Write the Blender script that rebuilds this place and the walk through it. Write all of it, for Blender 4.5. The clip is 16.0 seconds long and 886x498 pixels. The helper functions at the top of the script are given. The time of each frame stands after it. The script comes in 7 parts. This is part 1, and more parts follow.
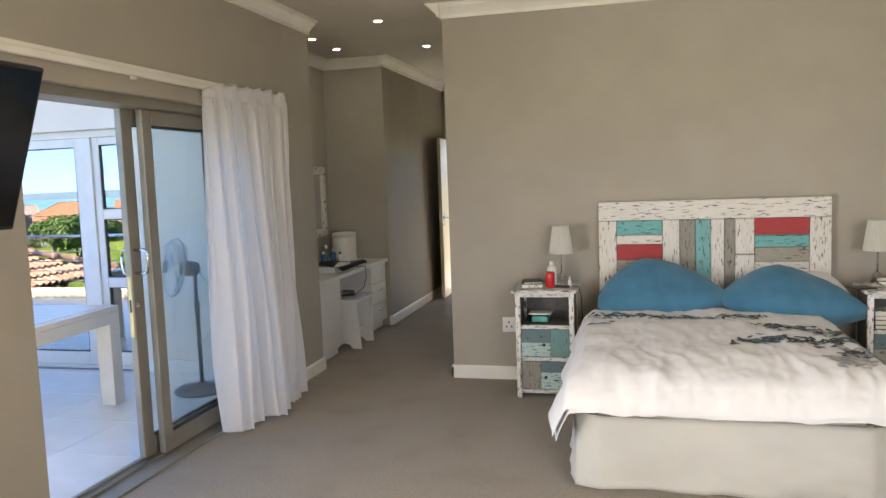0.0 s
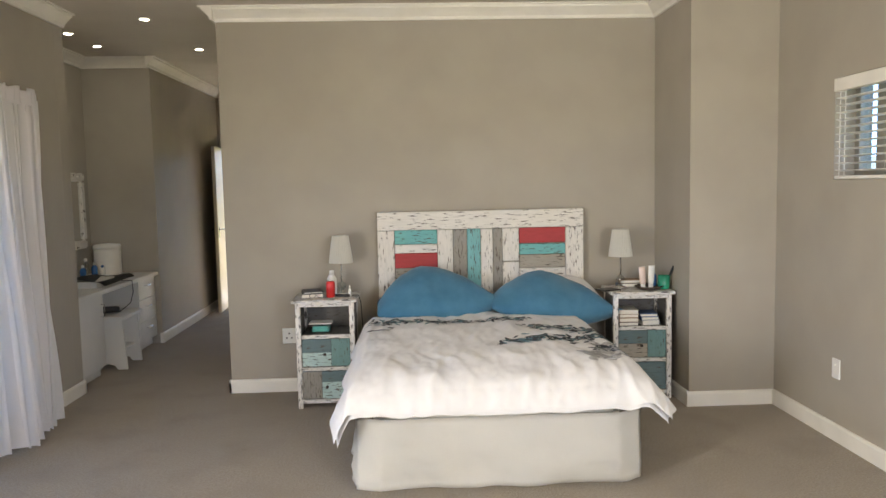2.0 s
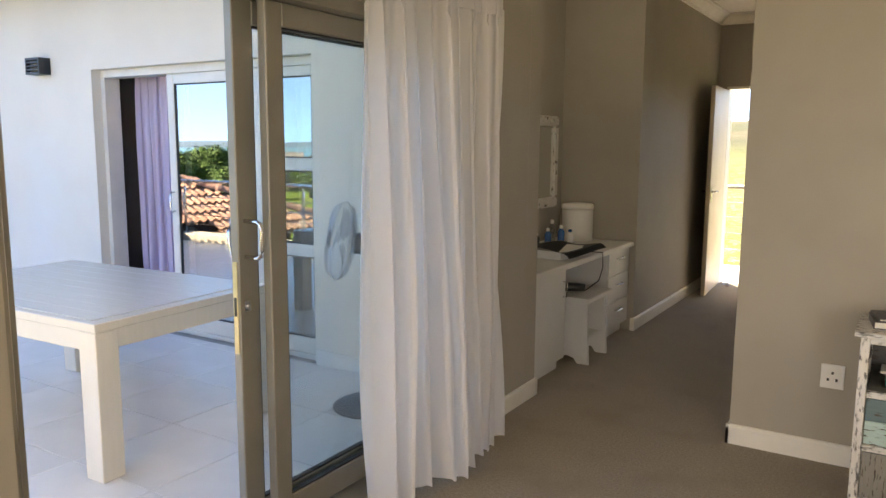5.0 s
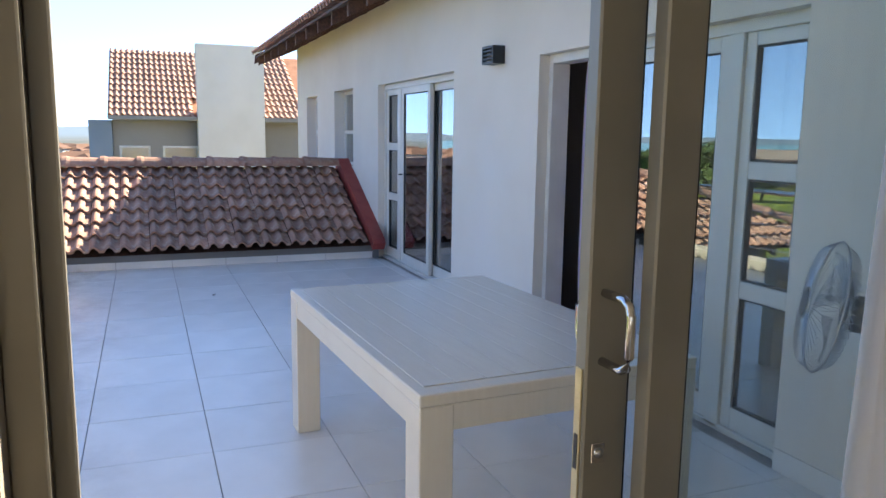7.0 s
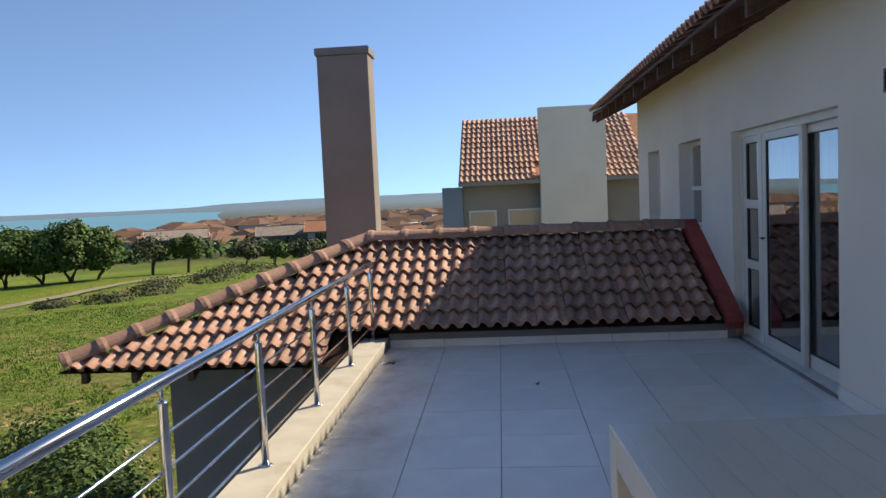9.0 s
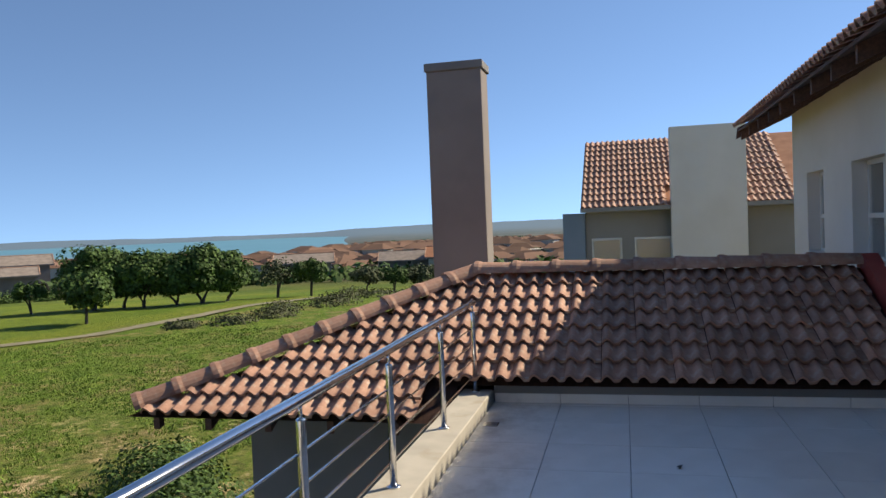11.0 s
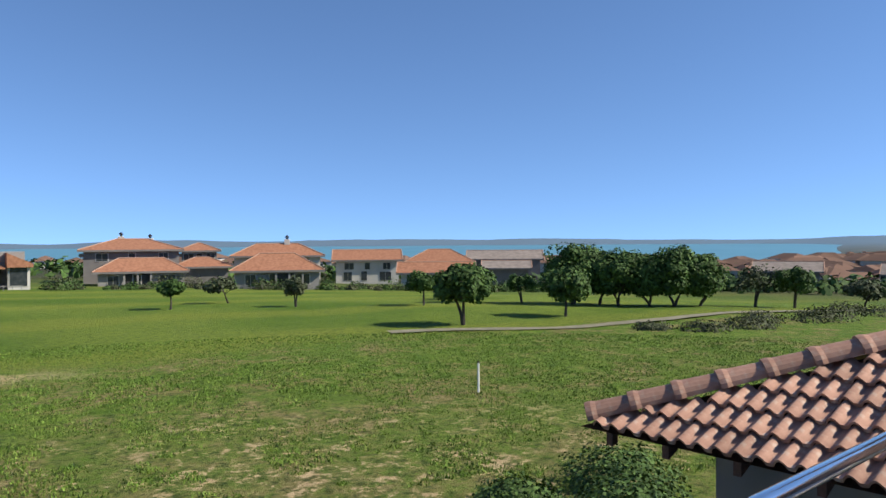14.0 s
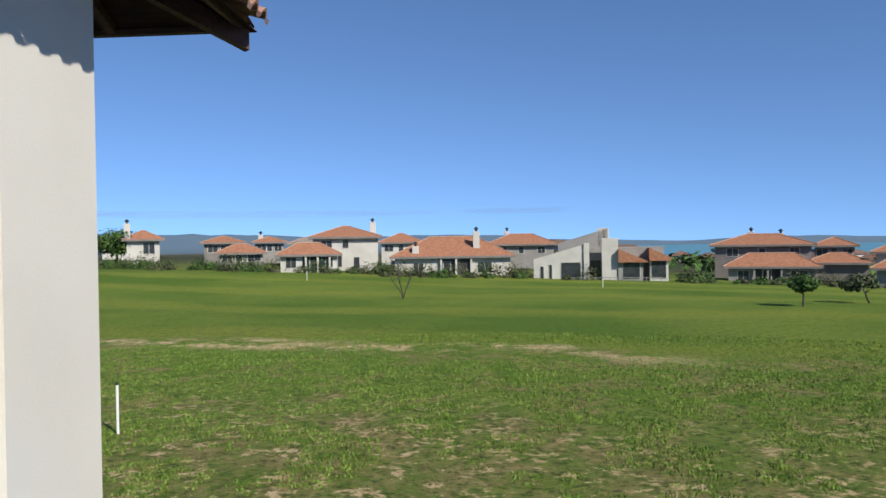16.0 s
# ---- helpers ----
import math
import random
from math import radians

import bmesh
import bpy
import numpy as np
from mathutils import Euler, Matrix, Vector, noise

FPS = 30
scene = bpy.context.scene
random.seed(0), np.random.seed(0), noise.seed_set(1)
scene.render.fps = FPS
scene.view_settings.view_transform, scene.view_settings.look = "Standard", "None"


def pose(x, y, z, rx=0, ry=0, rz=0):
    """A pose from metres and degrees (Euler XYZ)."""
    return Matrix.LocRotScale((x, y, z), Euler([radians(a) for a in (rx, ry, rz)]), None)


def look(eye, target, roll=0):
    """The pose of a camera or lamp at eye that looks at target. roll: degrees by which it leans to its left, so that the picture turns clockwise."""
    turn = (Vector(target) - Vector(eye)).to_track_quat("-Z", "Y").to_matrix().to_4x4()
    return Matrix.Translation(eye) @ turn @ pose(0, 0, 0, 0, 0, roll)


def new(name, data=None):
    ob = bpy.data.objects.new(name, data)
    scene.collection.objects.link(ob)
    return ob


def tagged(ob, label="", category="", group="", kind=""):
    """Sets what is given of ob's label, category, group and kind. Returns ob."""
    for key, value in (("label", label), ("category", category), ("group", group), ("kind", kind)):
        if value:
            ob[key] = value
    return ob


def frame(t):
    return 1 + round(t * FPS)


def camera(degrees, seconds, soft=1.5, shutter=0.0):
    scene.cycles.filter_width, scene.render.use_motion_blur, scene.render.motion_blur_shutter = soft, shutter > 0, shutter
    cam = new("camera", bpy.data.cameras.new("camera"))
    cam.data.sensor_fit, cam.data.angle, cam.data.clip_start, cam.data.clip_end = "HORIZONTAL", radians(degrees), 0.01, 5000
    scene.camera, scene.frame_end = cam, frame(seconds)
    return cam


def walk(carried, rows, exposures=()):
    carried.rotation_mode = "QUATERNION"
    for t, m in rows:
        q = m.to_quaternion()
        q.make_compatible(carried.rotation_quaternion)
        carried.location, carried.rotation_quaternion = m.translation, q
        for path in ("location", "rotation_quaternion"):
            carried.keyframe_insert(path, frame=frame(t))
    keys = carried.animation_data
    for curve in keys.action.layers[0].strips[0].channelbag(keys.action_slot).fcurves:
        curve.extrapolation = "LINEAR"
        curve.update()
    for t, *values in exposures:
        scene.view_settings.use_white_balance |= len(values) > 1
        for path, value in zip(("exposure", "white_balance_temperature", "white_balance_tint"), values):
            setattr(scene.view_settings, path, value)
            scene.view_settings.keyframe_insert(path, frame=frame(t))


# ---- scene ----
cam = camera(61.0, 16.0)
PATH = [
    (0, (-0.119, -0.12, 1.539), (-0.605, 1.812, 1.351), -2.1),
    (0.5, (-0.092, -0.111, 1.533), (-0.215, 1.876, 1.338), -2.0),
    (1, (-0.085, -0.123, 1.533), (0.064, 1.863, 1.353), -2.2),
    (1.5, (-0.048, -0.133, 1.528), (0.193, 1.846, 1.37), -2.0),
    (2, (-0.111, -0.15, 1.517), (-0.022, 1.84, 1.347), -1.2),
    (2.5, (-0.155, -0.064, 1.508), (-0.401, 1.905, 1.262), -0.4),
    (3, (-0.229, 0.175, 1.505), (-0.772, 2.078, 1.212), 0.1),
    (3.2, (-0.283, 0.271, 1.507), (-0.88, 2.156, 1.209), 0.2),
    (5.3, (-0.878, 1.818, 1.483), (-2.065, 3.404, 1.206), 0.3),
    (5.5, (-0.959, 1.955, 1.48), (-2.247, 3.46, 1.204), 0.3),
    (6, (-1.155, 2.236, 1.487), (-2.644, 3.543, 1.21), 1.0),
    (6.5, (-1.409, 2.484, 1.486), (-3.078, 3.546, 1.193), 1.2),
    (7, (-1.638, 2.709, 1.491), (-3.475, 3.438, 1.188), 0.8),
    (7.5, (-1.86, 2.856, 1.507), (-3.793, 3.286, 1.228), 0.6),
    (8, (-2.119, 2.946, 1.534), (-4.095, 3.143, 1.301), -0.1),
    (8.5, (-2.373, 3.0, 1.549), (-4.363, 3.017, 1.351), -1.9),
    (9, (-2.645, 3.001, 1.564), (-4.634, 2.846, 1.419), -2.6),
    (9.5, (-2.9, 2.985, 1.582), (-4.882, 2.737, 1.475), -2.6),
    (9.7, (-2.99, 2.989, 1.58), (-4.967, 2.697, 1.487), -2.3),
    (11.8, (-4.245, 2.859, 1.568), (-6.17, 2.321, 1.517), -2.2),
    (12, (-4.315, 2.819, 1.576), (-6.234, 2.256, 1.531), -1.9),
    (12.5, (-4.485, 2.692, 1.547), (-6.353, 1.977, 1.503), -1.3),
    (13, (-4.605, 2.58, 1.556), (-6.347, 1.597, 1.516), -1.8),
    (13.5, (-4.64, 2.54, 1.532), (-6.185, 1.271, 1.493), -1.4),
    (14, (-4.667, 2.52, 1.538), (-5.988, 1.019, 1.512), -0.4),
    (14.5, (-4.726, 2.482, 1.531), (-5.744, 0.761, 1.509), -0.4),
    (15, (-4.736, 2.414, 1.486), (-5.393, 0.525, 1.46), -0.3),
    (15.5, (-4.714, 2.401, 1.466), (-4.991, 0.42, 1.442), -0.4),
    (16, (-4.617, 2.445, 1.465), (-4.475, 0.45, 1.446), -0.9),
]
walk(cam, [(t, look(eye, target, roll)) for t, eye, target, roll in PATH],
     exposures=[(0, 3.05, 6880, 8), (3.2, 3.09, 6850, 8), (5.5, 2.80, 8400, 10), (6.5, 2.38, 7700, 10), (7.5, 1.65, 7200, 8), (8.5, 0.85, 7400, 8), (9.5, 0.62, 7400, 6), (12, 0.45, 6900, 6), (14, 0.44, 6250, 6), (16, 0.18, 6100, 6)])

# ---- world, sun, large lights ----
SUN_TO = Vector((-0.66, 0.75, 0.768)).normalized()
world = bpy.data.worlds.new("sky")
scene.world = world
world.use_nodes = True
_nt = world.node_tree
_sky = _nt.nodes.new("ShaderNodeTexSky")
_sky.sky_type = "NISHITA"
_sky.sun_disc = False
_sky.sun_elevation = math.asin(SUN_TO.z)
_sky.sun_rotation = math.atan2(SUN_TO.x, SUN_TO.y)
_sky.altitude = 800.0
_sky.air_density, _sky.dust_density, _sky.ozone_density = 0.6, 0.0, 4.0
_nt.nodes["Background"].inputs["Strength"].default_value = 0.15
# a clear, dry sky: the pale band at the horizon is narrow
_dir = _nt.nodes.new("ShaderNodeTexCoord")
_lift = _nt.nodes.new("ShaderNodeMapping")
_lift.inputs["Location"].default_value = (0, 0, 0.115)
_lift.inputs["Scale"].default_value = (1, 1, 0.9)
_nt.links.new(_dir.outputs["Generated"], _lift.inputs["Vector"])
_nt.links.new(_lift.outputs["Vector"], _sky.inputs["Vector"])
_nt.links.new(_sky.outputs["Color"], _nt.nodes["Background"].inputs["Color"])


def lamp(name, kind, m, energy, color=(1, 1, 1), **kw):
    d = bpy.data.lights.new(name, kind)
    d.energy, d.color = energy, color
    if kind == "SUN":
        d.angle = radians(kw["angle"])
    if kind == "AREA":
        d.shape, d.size, d.size_y = "RECTANGLE", kw["w"], kw["h"]
    if kind == "SPOT":
        d.spot_size, d.spot_blend, d.shadow_soft_size = radians(kw["cone"]), 0.6, 0.03
    ob = new(name, d)
    ob.matrix_world = m
    return ob


lamp("sun", "SUN", look((0, 0, 30), Vector((0, 0, 30)) - SUN_TO), 5.0, (1.0, 0.905, 0.775), angle=0.6)
# daylight entering by the windows behind the walk's start: one in the south wall, one in the west wall
lamp("south_window_light", "AREA", look((1.45, -0.64, 1.55), (0.9, 2.5, 1.1)), 10, (1.0, 0.96, 0.91), w=1.25, h=1.5)
lamp("west_window_light", "AREA", look((-2.70, 0.42, 1.15), (0.2, 1.5, 0.8)), 19, (1.0, 0.97, 0.93), w=0.9, h=1.6)
# daylight at the far end of the passage
lamp("passage_door_light", "AREA", look((-2.05, 10.05, 1.2), (-2.05, 6.0, 0.9)), 0.15, (1.0, 0.93, 0.82), w=0.7, h=1.8)


# ---- materials ----
def surface(name, c1, c2, scale=8.0, rough=0.6, bump=0.1, fine=120.0, metal=0.0, spec=0.5, vary=0.0, stretch=(1, 1, 1), dist=0.004, detail=6.0, spot=None, contrast=(0.35, 0.65), sheen=0.0):
    m = bpy.data.materials.new(name)
    m.use_nodes = True
    nt = m.node_tree
    N, L = nt.nodes, nt.links
    b = N["Principled BSDF"]
    tc = N.new("ShaderNodeTexCoord")
    mp = N.new("ShaderNodeMapping")
    mp.inputs["Scale"].default_value = stretch
    L.new(tc.outputs["Object"], mp.inputs["Vector"])
    n1 = N.new("ShaderNodeTexNoise")
    n1.inputs["Scale"].default_value, n1.inputs["Detail"].default_value = scale, detail
    L.new(mp.outputs[0], n1.inputs["Vector"])
    rp = N.new("ShaderNodeValToRGB")
    rp.color_ramp.elements[0].position, rp.color_ramp.elements[1].position = contrast
    rp.color_ramp.elements[0].color, rp.color_ramp.elements[1].color = (*c1, 1), (*c2, 1)
    L.new(n1.outputs["Fac"], rp.inputs[0])
    col = rp.outputs[0]
    if spot:
        sc, lo, hi, cs = spot
        n3 = N.new("ShaderNodeTexNoise")
        n3.inputs["Scale"].default_value, n3.inputs["Detail"].default_value = sc, 8
        L.new(mp.outputs[0], n3.inputs["Vector"])
        r3 = N.new("ShaderNodeMapRange")
        r3.inputs["From Min"].default_value, r3.inputs["From Max"].default_value = lo, hi
        L.new(n3.outputs["Fac"], r3.inputs["Value"])
        mx = N.new("ShaderNodeMix")
        mx.data_type = "RGBA"
        L.new(r3.outputs[0], mx.inputs[0])
        L.new(col, mx.inputs[6])
        mx.inputs[7].default_value = (*cs, 1)
        col = mx.outputs[2]
    if vary:
        oi = N.new("ShaderNodeObjectInfo")
        mr = N.new("ShaderNodeMapRange")
        mr.inputs["To Min"].default_value, mr.inputs["To Max"].default_value = 1 - vary, 1 + vary
        L.new(oi.outputs["Random"], mr.inputs["Value"])
        hs = N.new("ShaderNodeHueSaturation")
        L.new(mr.outputs[0], hs.inputs["Value"])
        L.new(col, hs.inputs["Color"])
        col = hs.outputs[0]
    L.new(col, b.inputs["Base Color"])
    b.inputs["Roughness"].default_value, b.inputs["Metallic"].default_value = rough, metal
    b.inputs["Specular IOR Level"].default_value = spec
    if sheen:
        b.inputs["Sheen Weight"].default_value = sheen
    if bump:
        n2 = N.new("ShaderNodeTexNoise")
        n2.inputs["Scale"].default_value, n2.inputs["Detail"].default_value = fine, 4
        L.new(mp.outputs[0], n2.inputs["Vector"])
        bp = N.new("ShaderNodeBump")
        bp.inputs["Strength"].default_value, bp.inputs["Distance"].default_value = bump, dist
        L.new(n2.outputs["Fac"], bp.inputs["Height"])
        L.new(bp.outputs[0], b.inputs["Normal"])
    return m


def glassy(name, tint=(1, 1, 1), gloss=0.12, rough=0.0):
    """Thin pane: see-through, with a reflection that grows at grazing angles."""
    m = bpy.data.materials.new(name)
    m.use_nodes = True
    N, L = m.node_tree.nodes, m.node_tree.links
    N.clear()
    out = N.new("ShaderNodeOutputMaterial")
    tr = N.new("ShaderNodeBsdfTransparent")
    tr.inputs[0].default_value = (*tint, 1)
    gl = N.new("ShaderNodeBsdfGlossy")
    gl.inputs["Roughness"].default_value = rough
    fr = N.new("ShaderNodeLayerWeight")
    fr.inputs[0].default_value = 0.5
    pw = N.new("ShaderNodeMath")
    pw.operation = "POWER"
    pw.inputs[1].default_value = 4.0
    L.new(fr.outputs["Facing"], pw.inputs[0])
    ad = N.new("ShaderNodeMath")
    ad.operation = "MULTIPLY_ADD"
    ad.inputs[1].default_value, ad.inputs[2].default_value = 0.6, gloss
    L.new(pw.outputs[0], ad.inputs[0])
    mx = N.new("ShaderNodeMixShader")
    L.new(ad.outputs[0], mx.inputs[0])
    L.new(tr.outputs[0], mx.inputs[1])
    L.new(gl.outputs[0], mx.inputs[2])
    L.new(mx.outputs[0], out.inputs[0])
    return m


def cloth_sheer(name, col, through_w=0.4):
    m = surface(name, tuple(c * 0.95 for c in col), col, 3, 0.9, 0.25, 260, sheen=0.2, spec=0.1)
    N, L = m.node_tree.nodes, m.node_tree.links
    tl = N.new("ShaderNodeBsdfTranslucent")
    tl.inputs[0].default_value = (*col, 1)
    mx = N.new("ShaderNodeMixShader")
    mx.inputs[0].default_value = through_w
    L.new(N["Principled BSDF"].outputs[0], mx.inputs[1])
    L.new(tl.outputs[0], mx.inputs[2])
    L.new(mx.outputs[0], N["Material Output"].inputs[0])
    return m


M_FROST = cloth_sheer("frosted_pane", (0.93, 0.86, 0.76), 0.8)


def glowing(name, col, strength):
    m = bpy.data.materials.new(name)
    m.use_nodes = True
    b = m.node_tree.nodes["Principled BSDF"]
    b.inputs["Emission Color"].default_value, b.inputs["Emission Strength"].default_value = (*col, 1), strength
    return m


M_WALL = surface("beige_paint", (0.37, 0.335, 0.283), (0.40, 0.365, 0.308), 2.5, 0.62, 0.06, 90, spec=0.3)
M_CEIL = surface("ceiling_paint", (0.58, 0.535, 0.475), (0.62, 0.575, 0.51), 2, 0.8, 0.04, 80, spec=0.2)
M_TRIM = surface("white_gloss_trim", (0.76, 0.73, 0.67), (0.82, 0.79, 0.73), 6, 0.4, 0.03, 40)
M_CARPET = surface("beige_carpet", (0.285, 0.242, 0.195), (0.40, 0.344, 0.278), 90, 0.98, 0.7, 520, spec=0.05, dist=0.006, sheen=0.15, spot=(3.2, 0.5, 0.8, (0.285, 0.242, 0.194)))
M_EXT = surface("exterior_render", (0.67, 0.625, 0.555), (0.72, 0.675, 0.605), 1.2, 0.85, 0.25, 70, spec=0.2, spot=(0.9, 0.55, 0.85, (0.665, 0.65, 0.62)))
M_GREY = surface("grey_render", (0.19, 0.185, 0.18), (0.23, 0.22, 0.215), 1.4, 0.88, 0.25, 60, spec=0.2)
M_CHIM = surface("taupe_render", (0.235, 0.205, 0.19), (0.28, 0.245, 0.225), 0.8, 0.88, 0.3, 50, spec=0.2, spot=(1.5, 0.55, 0.8, (0.22, 0.195, 0.185)))
M_ALU = surface("champagne_aluminium", (0.255, 0.24, 0.205), (0.295, 0.275, 0.235), 5, 0.42, 0.04, 200, metal=0.25)
M_ALUW = surface("pale_aluminium", (0.60, 0.585, 0.54), (0.66, 0.64, 0.59), 5, 0.42, 0.03, 200, metal=0.1)
M_RUBBER = surface("black_seal", (0.02, 0.02, 0.02), (0.035, 0.035, 0.035), 20, 0.6, 0.1)
M_STEEL = surface("polished_steel", (0.62, 0.62, 0.64), (0.74, 0.74, 0.76), 3, 0.14, 0.02, 300, metal=1.0, stretch=(1, 1, 12))
M_BRASS = surface("brass_strip", (0.55, 0.46, 0.28), (0.66, 0.56, 0.36), 20, 0.35, 0.05, 200, metal=0.9)
M_FLOORTILE = surface("pale_porcelain", (0.73, 0.70, 0.665), (0.79, 0.76, 0.725), 3, 0.27, 0.05, 60, vary=0.035, spot=(1.3, 0.56, 0.8, (0.68, 0.645, 0.605)))
M_GROUT = surface("grey_grout", (0.27, 0.25, 0.23), (0.34, 0.31, 0.29), 30, 0.9, 0.3, 200)
M_KERB = surface("kerb_plaster", (0.38, 0.345, 0.29), (0.46, 0.42, 0.355), 4, 0.85, 0.3, 80, spot=(5, 0.58, 0.72, (0.36, 0.31, 0.24)))
M_ROOFTILE = surface("clay_roof_tile", (0.32, 0.17, 0.12), (0.43, 0.25, 0.18), 9, 0.75, 0.4, 90, vary=0.22, spot=(14, 0.54, 0.72, (0.45, 0.33, 0.26)), spec=0.3)
M_ROOFFAR = surface("clay_roof_far", (0.27, 0.122, 0.07), (0.38, 0.18, 0.105), 2.6, 0.85, 0.2, 8, spec=0.2)
M_ROOFGREY = surface("grey_tile_far", (0.22, 0.18, 0.155), (0.30, 0.25, 0.215), 1.2, 0.85, 0.2, 8, spec=0.2)
M_REDFLASH = surface("red_flashing", (0.25, 0.035, 0.03), (0.33, 0.06, 0.045), 5, 0.6, 0.2, 60)
M_TIMBER = surface("dark_red_timber", (0.075, 0.035, 0.024), (0.13, 0.06, 0.038), 6, 0.7, 0.3, 60, stretch=(1, 6, 6))
M_GLASS = glassy("window_glass", (0.93, 0.96, 0.96), 0.05)
M_GLASSG = glassy("tinted_glass", (0.90, 0.94, 0.935), 0.05)
M_GLASSR = glassy("reflective_glass", (0.66, 0.72, 0.72), 0.46)
M_MIRROR = surface("mirror_glass", (0.85, 0.86, 0.86), (0.86, 0.87, 0.87), 2, 0.02, 0, metal=1.0)
M_BLACK = surface("black_plastic", (0.012, 0.012, 0.013), (0.022, 0.022, 0.024), 10, 0.4, 0.05)
M_SCREEN = surface("screen_glass", (0.008, 0.008, 0.009), (0.01, 0.01, 0.011), 5, 0.12, 0.0)
M_WHITEP = surface("white_plastic", (0.74, 0.73, 0.70), (0.78, 0.77, 0.74), 10, 0.4, 0.02)
M_LACQ = surface("white_lacquer", (0.66, 0.65, 0.63), (0.71, 0.70, 0.68), 4, 0.45, 0.05, 80)
M_DOOR = surface("cream_door_paint", (0.70, 0.60, 0.45), (0.76, 0.66, 0.50), 3, 0.45, 0.08, 60)
M_TABLE = surface("cream_table_paint", (0.62, 0.58, 0.505), (0.645, 0.605, 0.53), 6, 0.25, 0.06, 60, stretch=(1, 8, 1))
M_CURT = cloth_sheer("white_curtain", (0.96, 0.945, 0.955), 0.55)
M_LILAC = cloth_sheer("lilac_curtain", (0.62, 0.54, 0.72), 0.3)
M_LINEN = surface("white_linen", (0.73, 0.72, 0.725), (0.78, 0.77, 0.775), 5, 0.9, 0.2, 240, spec=0.1, sheen=0.2)
M_SKIRT = surface("ivory_bed_skirt", (0.80, 0.78, 0.735), (0.84, 0.82, 0.775), 4, 0.92, 0.25, 220, spec=0.1)
M_TEAL = surface("teal_pillow", (0.05, 0.155, 0.25), (0.072, 0.20, 0.31), 7, 0.92, 0.3, 260, spec=0.1, sheen=0.25)
M_INK = surface("grey_print", (0.035, 0.04, 0.05), (0.08, 0.09, 0.105), 40, 0.9, 0.0)
M_INKT = surface("teal_print", (0.10, 0.20, 0.24), (0.20, 0.32, 0.36), 40, 0.9, 0.0)
M_INKL = surface("pale_grey_print", (0.33, 0.33, 0.34), (0.45, 0.45, 0.46), 40, 0.9, 0.0)
GRAIN = (2.2, 2.2, 16)
DARKW = (0.085, 0.065, 0.05)


def distressed(name, col, lo=0.595, hi=0.68, stretch=(2, 2, 14), wood=DARKW, scale=7):
    return surface(name, tuple(c * 0.9 for c in col), col, 5, 0.75, 0.5, 40, stretch=stretch, spot=(scale, lo, hi, wood), dist=0.003)


M_DW = distressed("distressed_white", (0.74, 0.71, 0.66), stretch=(14, 3, 2.2))
M_DWV = distressed("distressed_white_upright", (0.74, 0.71, 0.66), stretch=(16, 3, 2.5))
M_DWH = distressed("distressed_white_level", (0.76, 0.73, 0.68), stretch=(2.5, 3, 16))
M_DWW = distressed("worn_white_cabinet", (0.74, 0.71, 0.67), 0.53, 0.64, stretch=(9, 9, 3), wood=(0.11, 0.10, 0.095), scale=8)
M_DWT = distressed("worn_white_board", (0.70, 0.68, 0.65), 0.51, 0.66, stretch=(3, 9, 9), wood=(0.12, 0.11, 0.105), scale=7)
M_DT = distressed("distressed_turquoise", (0.17, 0.46, 0.46), 0.58, 0.66, stretch=(3, 3, 18))
M_DTV = distressed("distressed_turquoise_upright", (0.20, 0.46, 0.47), 0.58, 0.66, stretch=(18, 3, 3))
M_DR = distressed("distressed_red", (0.42, 0.055, 0.06), 0.66, 0.72, stretch=(3, 3, 14))
M_DG = distressed("distressed_grey", (0.30, 0.28, 0.25), 0.57, 0.66, stretch=(16, 3, 3))
M_DGH = distressed("distressed_grey_level", (0.36, 0.33, 0.28), 0.57, 0.66, stretch=(3, 3, 16))
M_DB = distressed("distressed_blue_grey", (0.13, 0.19, 0.20), 0.6, 0.68, stretch=(3, 3, 14))
M_DBT = distressed("distressed_sea_green", (0.17, 0.30, 0.29), 0.58, 0.66, stretch=(14, 3, 3))
M_DPALE = distressed("distressed_pale_aqua", (0.45, 0.60, 0.58), 0.56, 0.64, stretch=(3, 3, 14))
M_DGD = distressed("distressed_slate", (0.16, 0.155, 0.15), 0.56, 0.68, stretch=(3, 3, 10))
# near-black colour that paints the shade of the far houses' verandahs
M_PORCHSHADE = surface("painted_porch_shade", (0.035, 0.033, 0.033), (0.06, 0.055, 0.055), 6, 0.8, 0.1)
M_SHADE = cloth_sheer("lamp_shade_cloth", (0.80, 0.78, 0.72), 0.4)
M_CHROME = surface("chrome", (0.78, 0.78, 0.78), (0.86, 0.86, 0.86), 3, 0.1, 0, metal=1.0)
M_CRYSTAL = glassy("clear_glass_ball", (0.85, 0.88, 0.88), 0.15)
M_RED = surface("red_can", (0.50, 0.02, 0.025), (0.60, 0.03, 0.03), 10, 0.3, 0.02, metal=0.2)
M_GREEN = surface("green_glass", (0.02, 0.20, 0.12), (0.03, 0.30, 0.18), 8, 0.2, 0.02)
M_BOOKW = surface("book_paper", (0.70, 0.67, 0.60), (0.78, 0.75, 0.68), 3, 0.85, 0.2, 100, stretch=(1, 1, 60))
M_BOOKB = surface("blue_cover", (0.05, 0.09, 0.22), (0.07, 0.13, 0.30), 9, 0.5, 0.05)
M_BOOKN = surface("brown_cover", (0.22, 0.13, 0.075), (0.30, 0.18, 0.11), 9, 0.6, 0.05)
M_BOOKK = surface("dark_cover", (0.035, 0.035, 0.04), (0.06, 0.06, 0.07), 9, 0.5, 0.05)
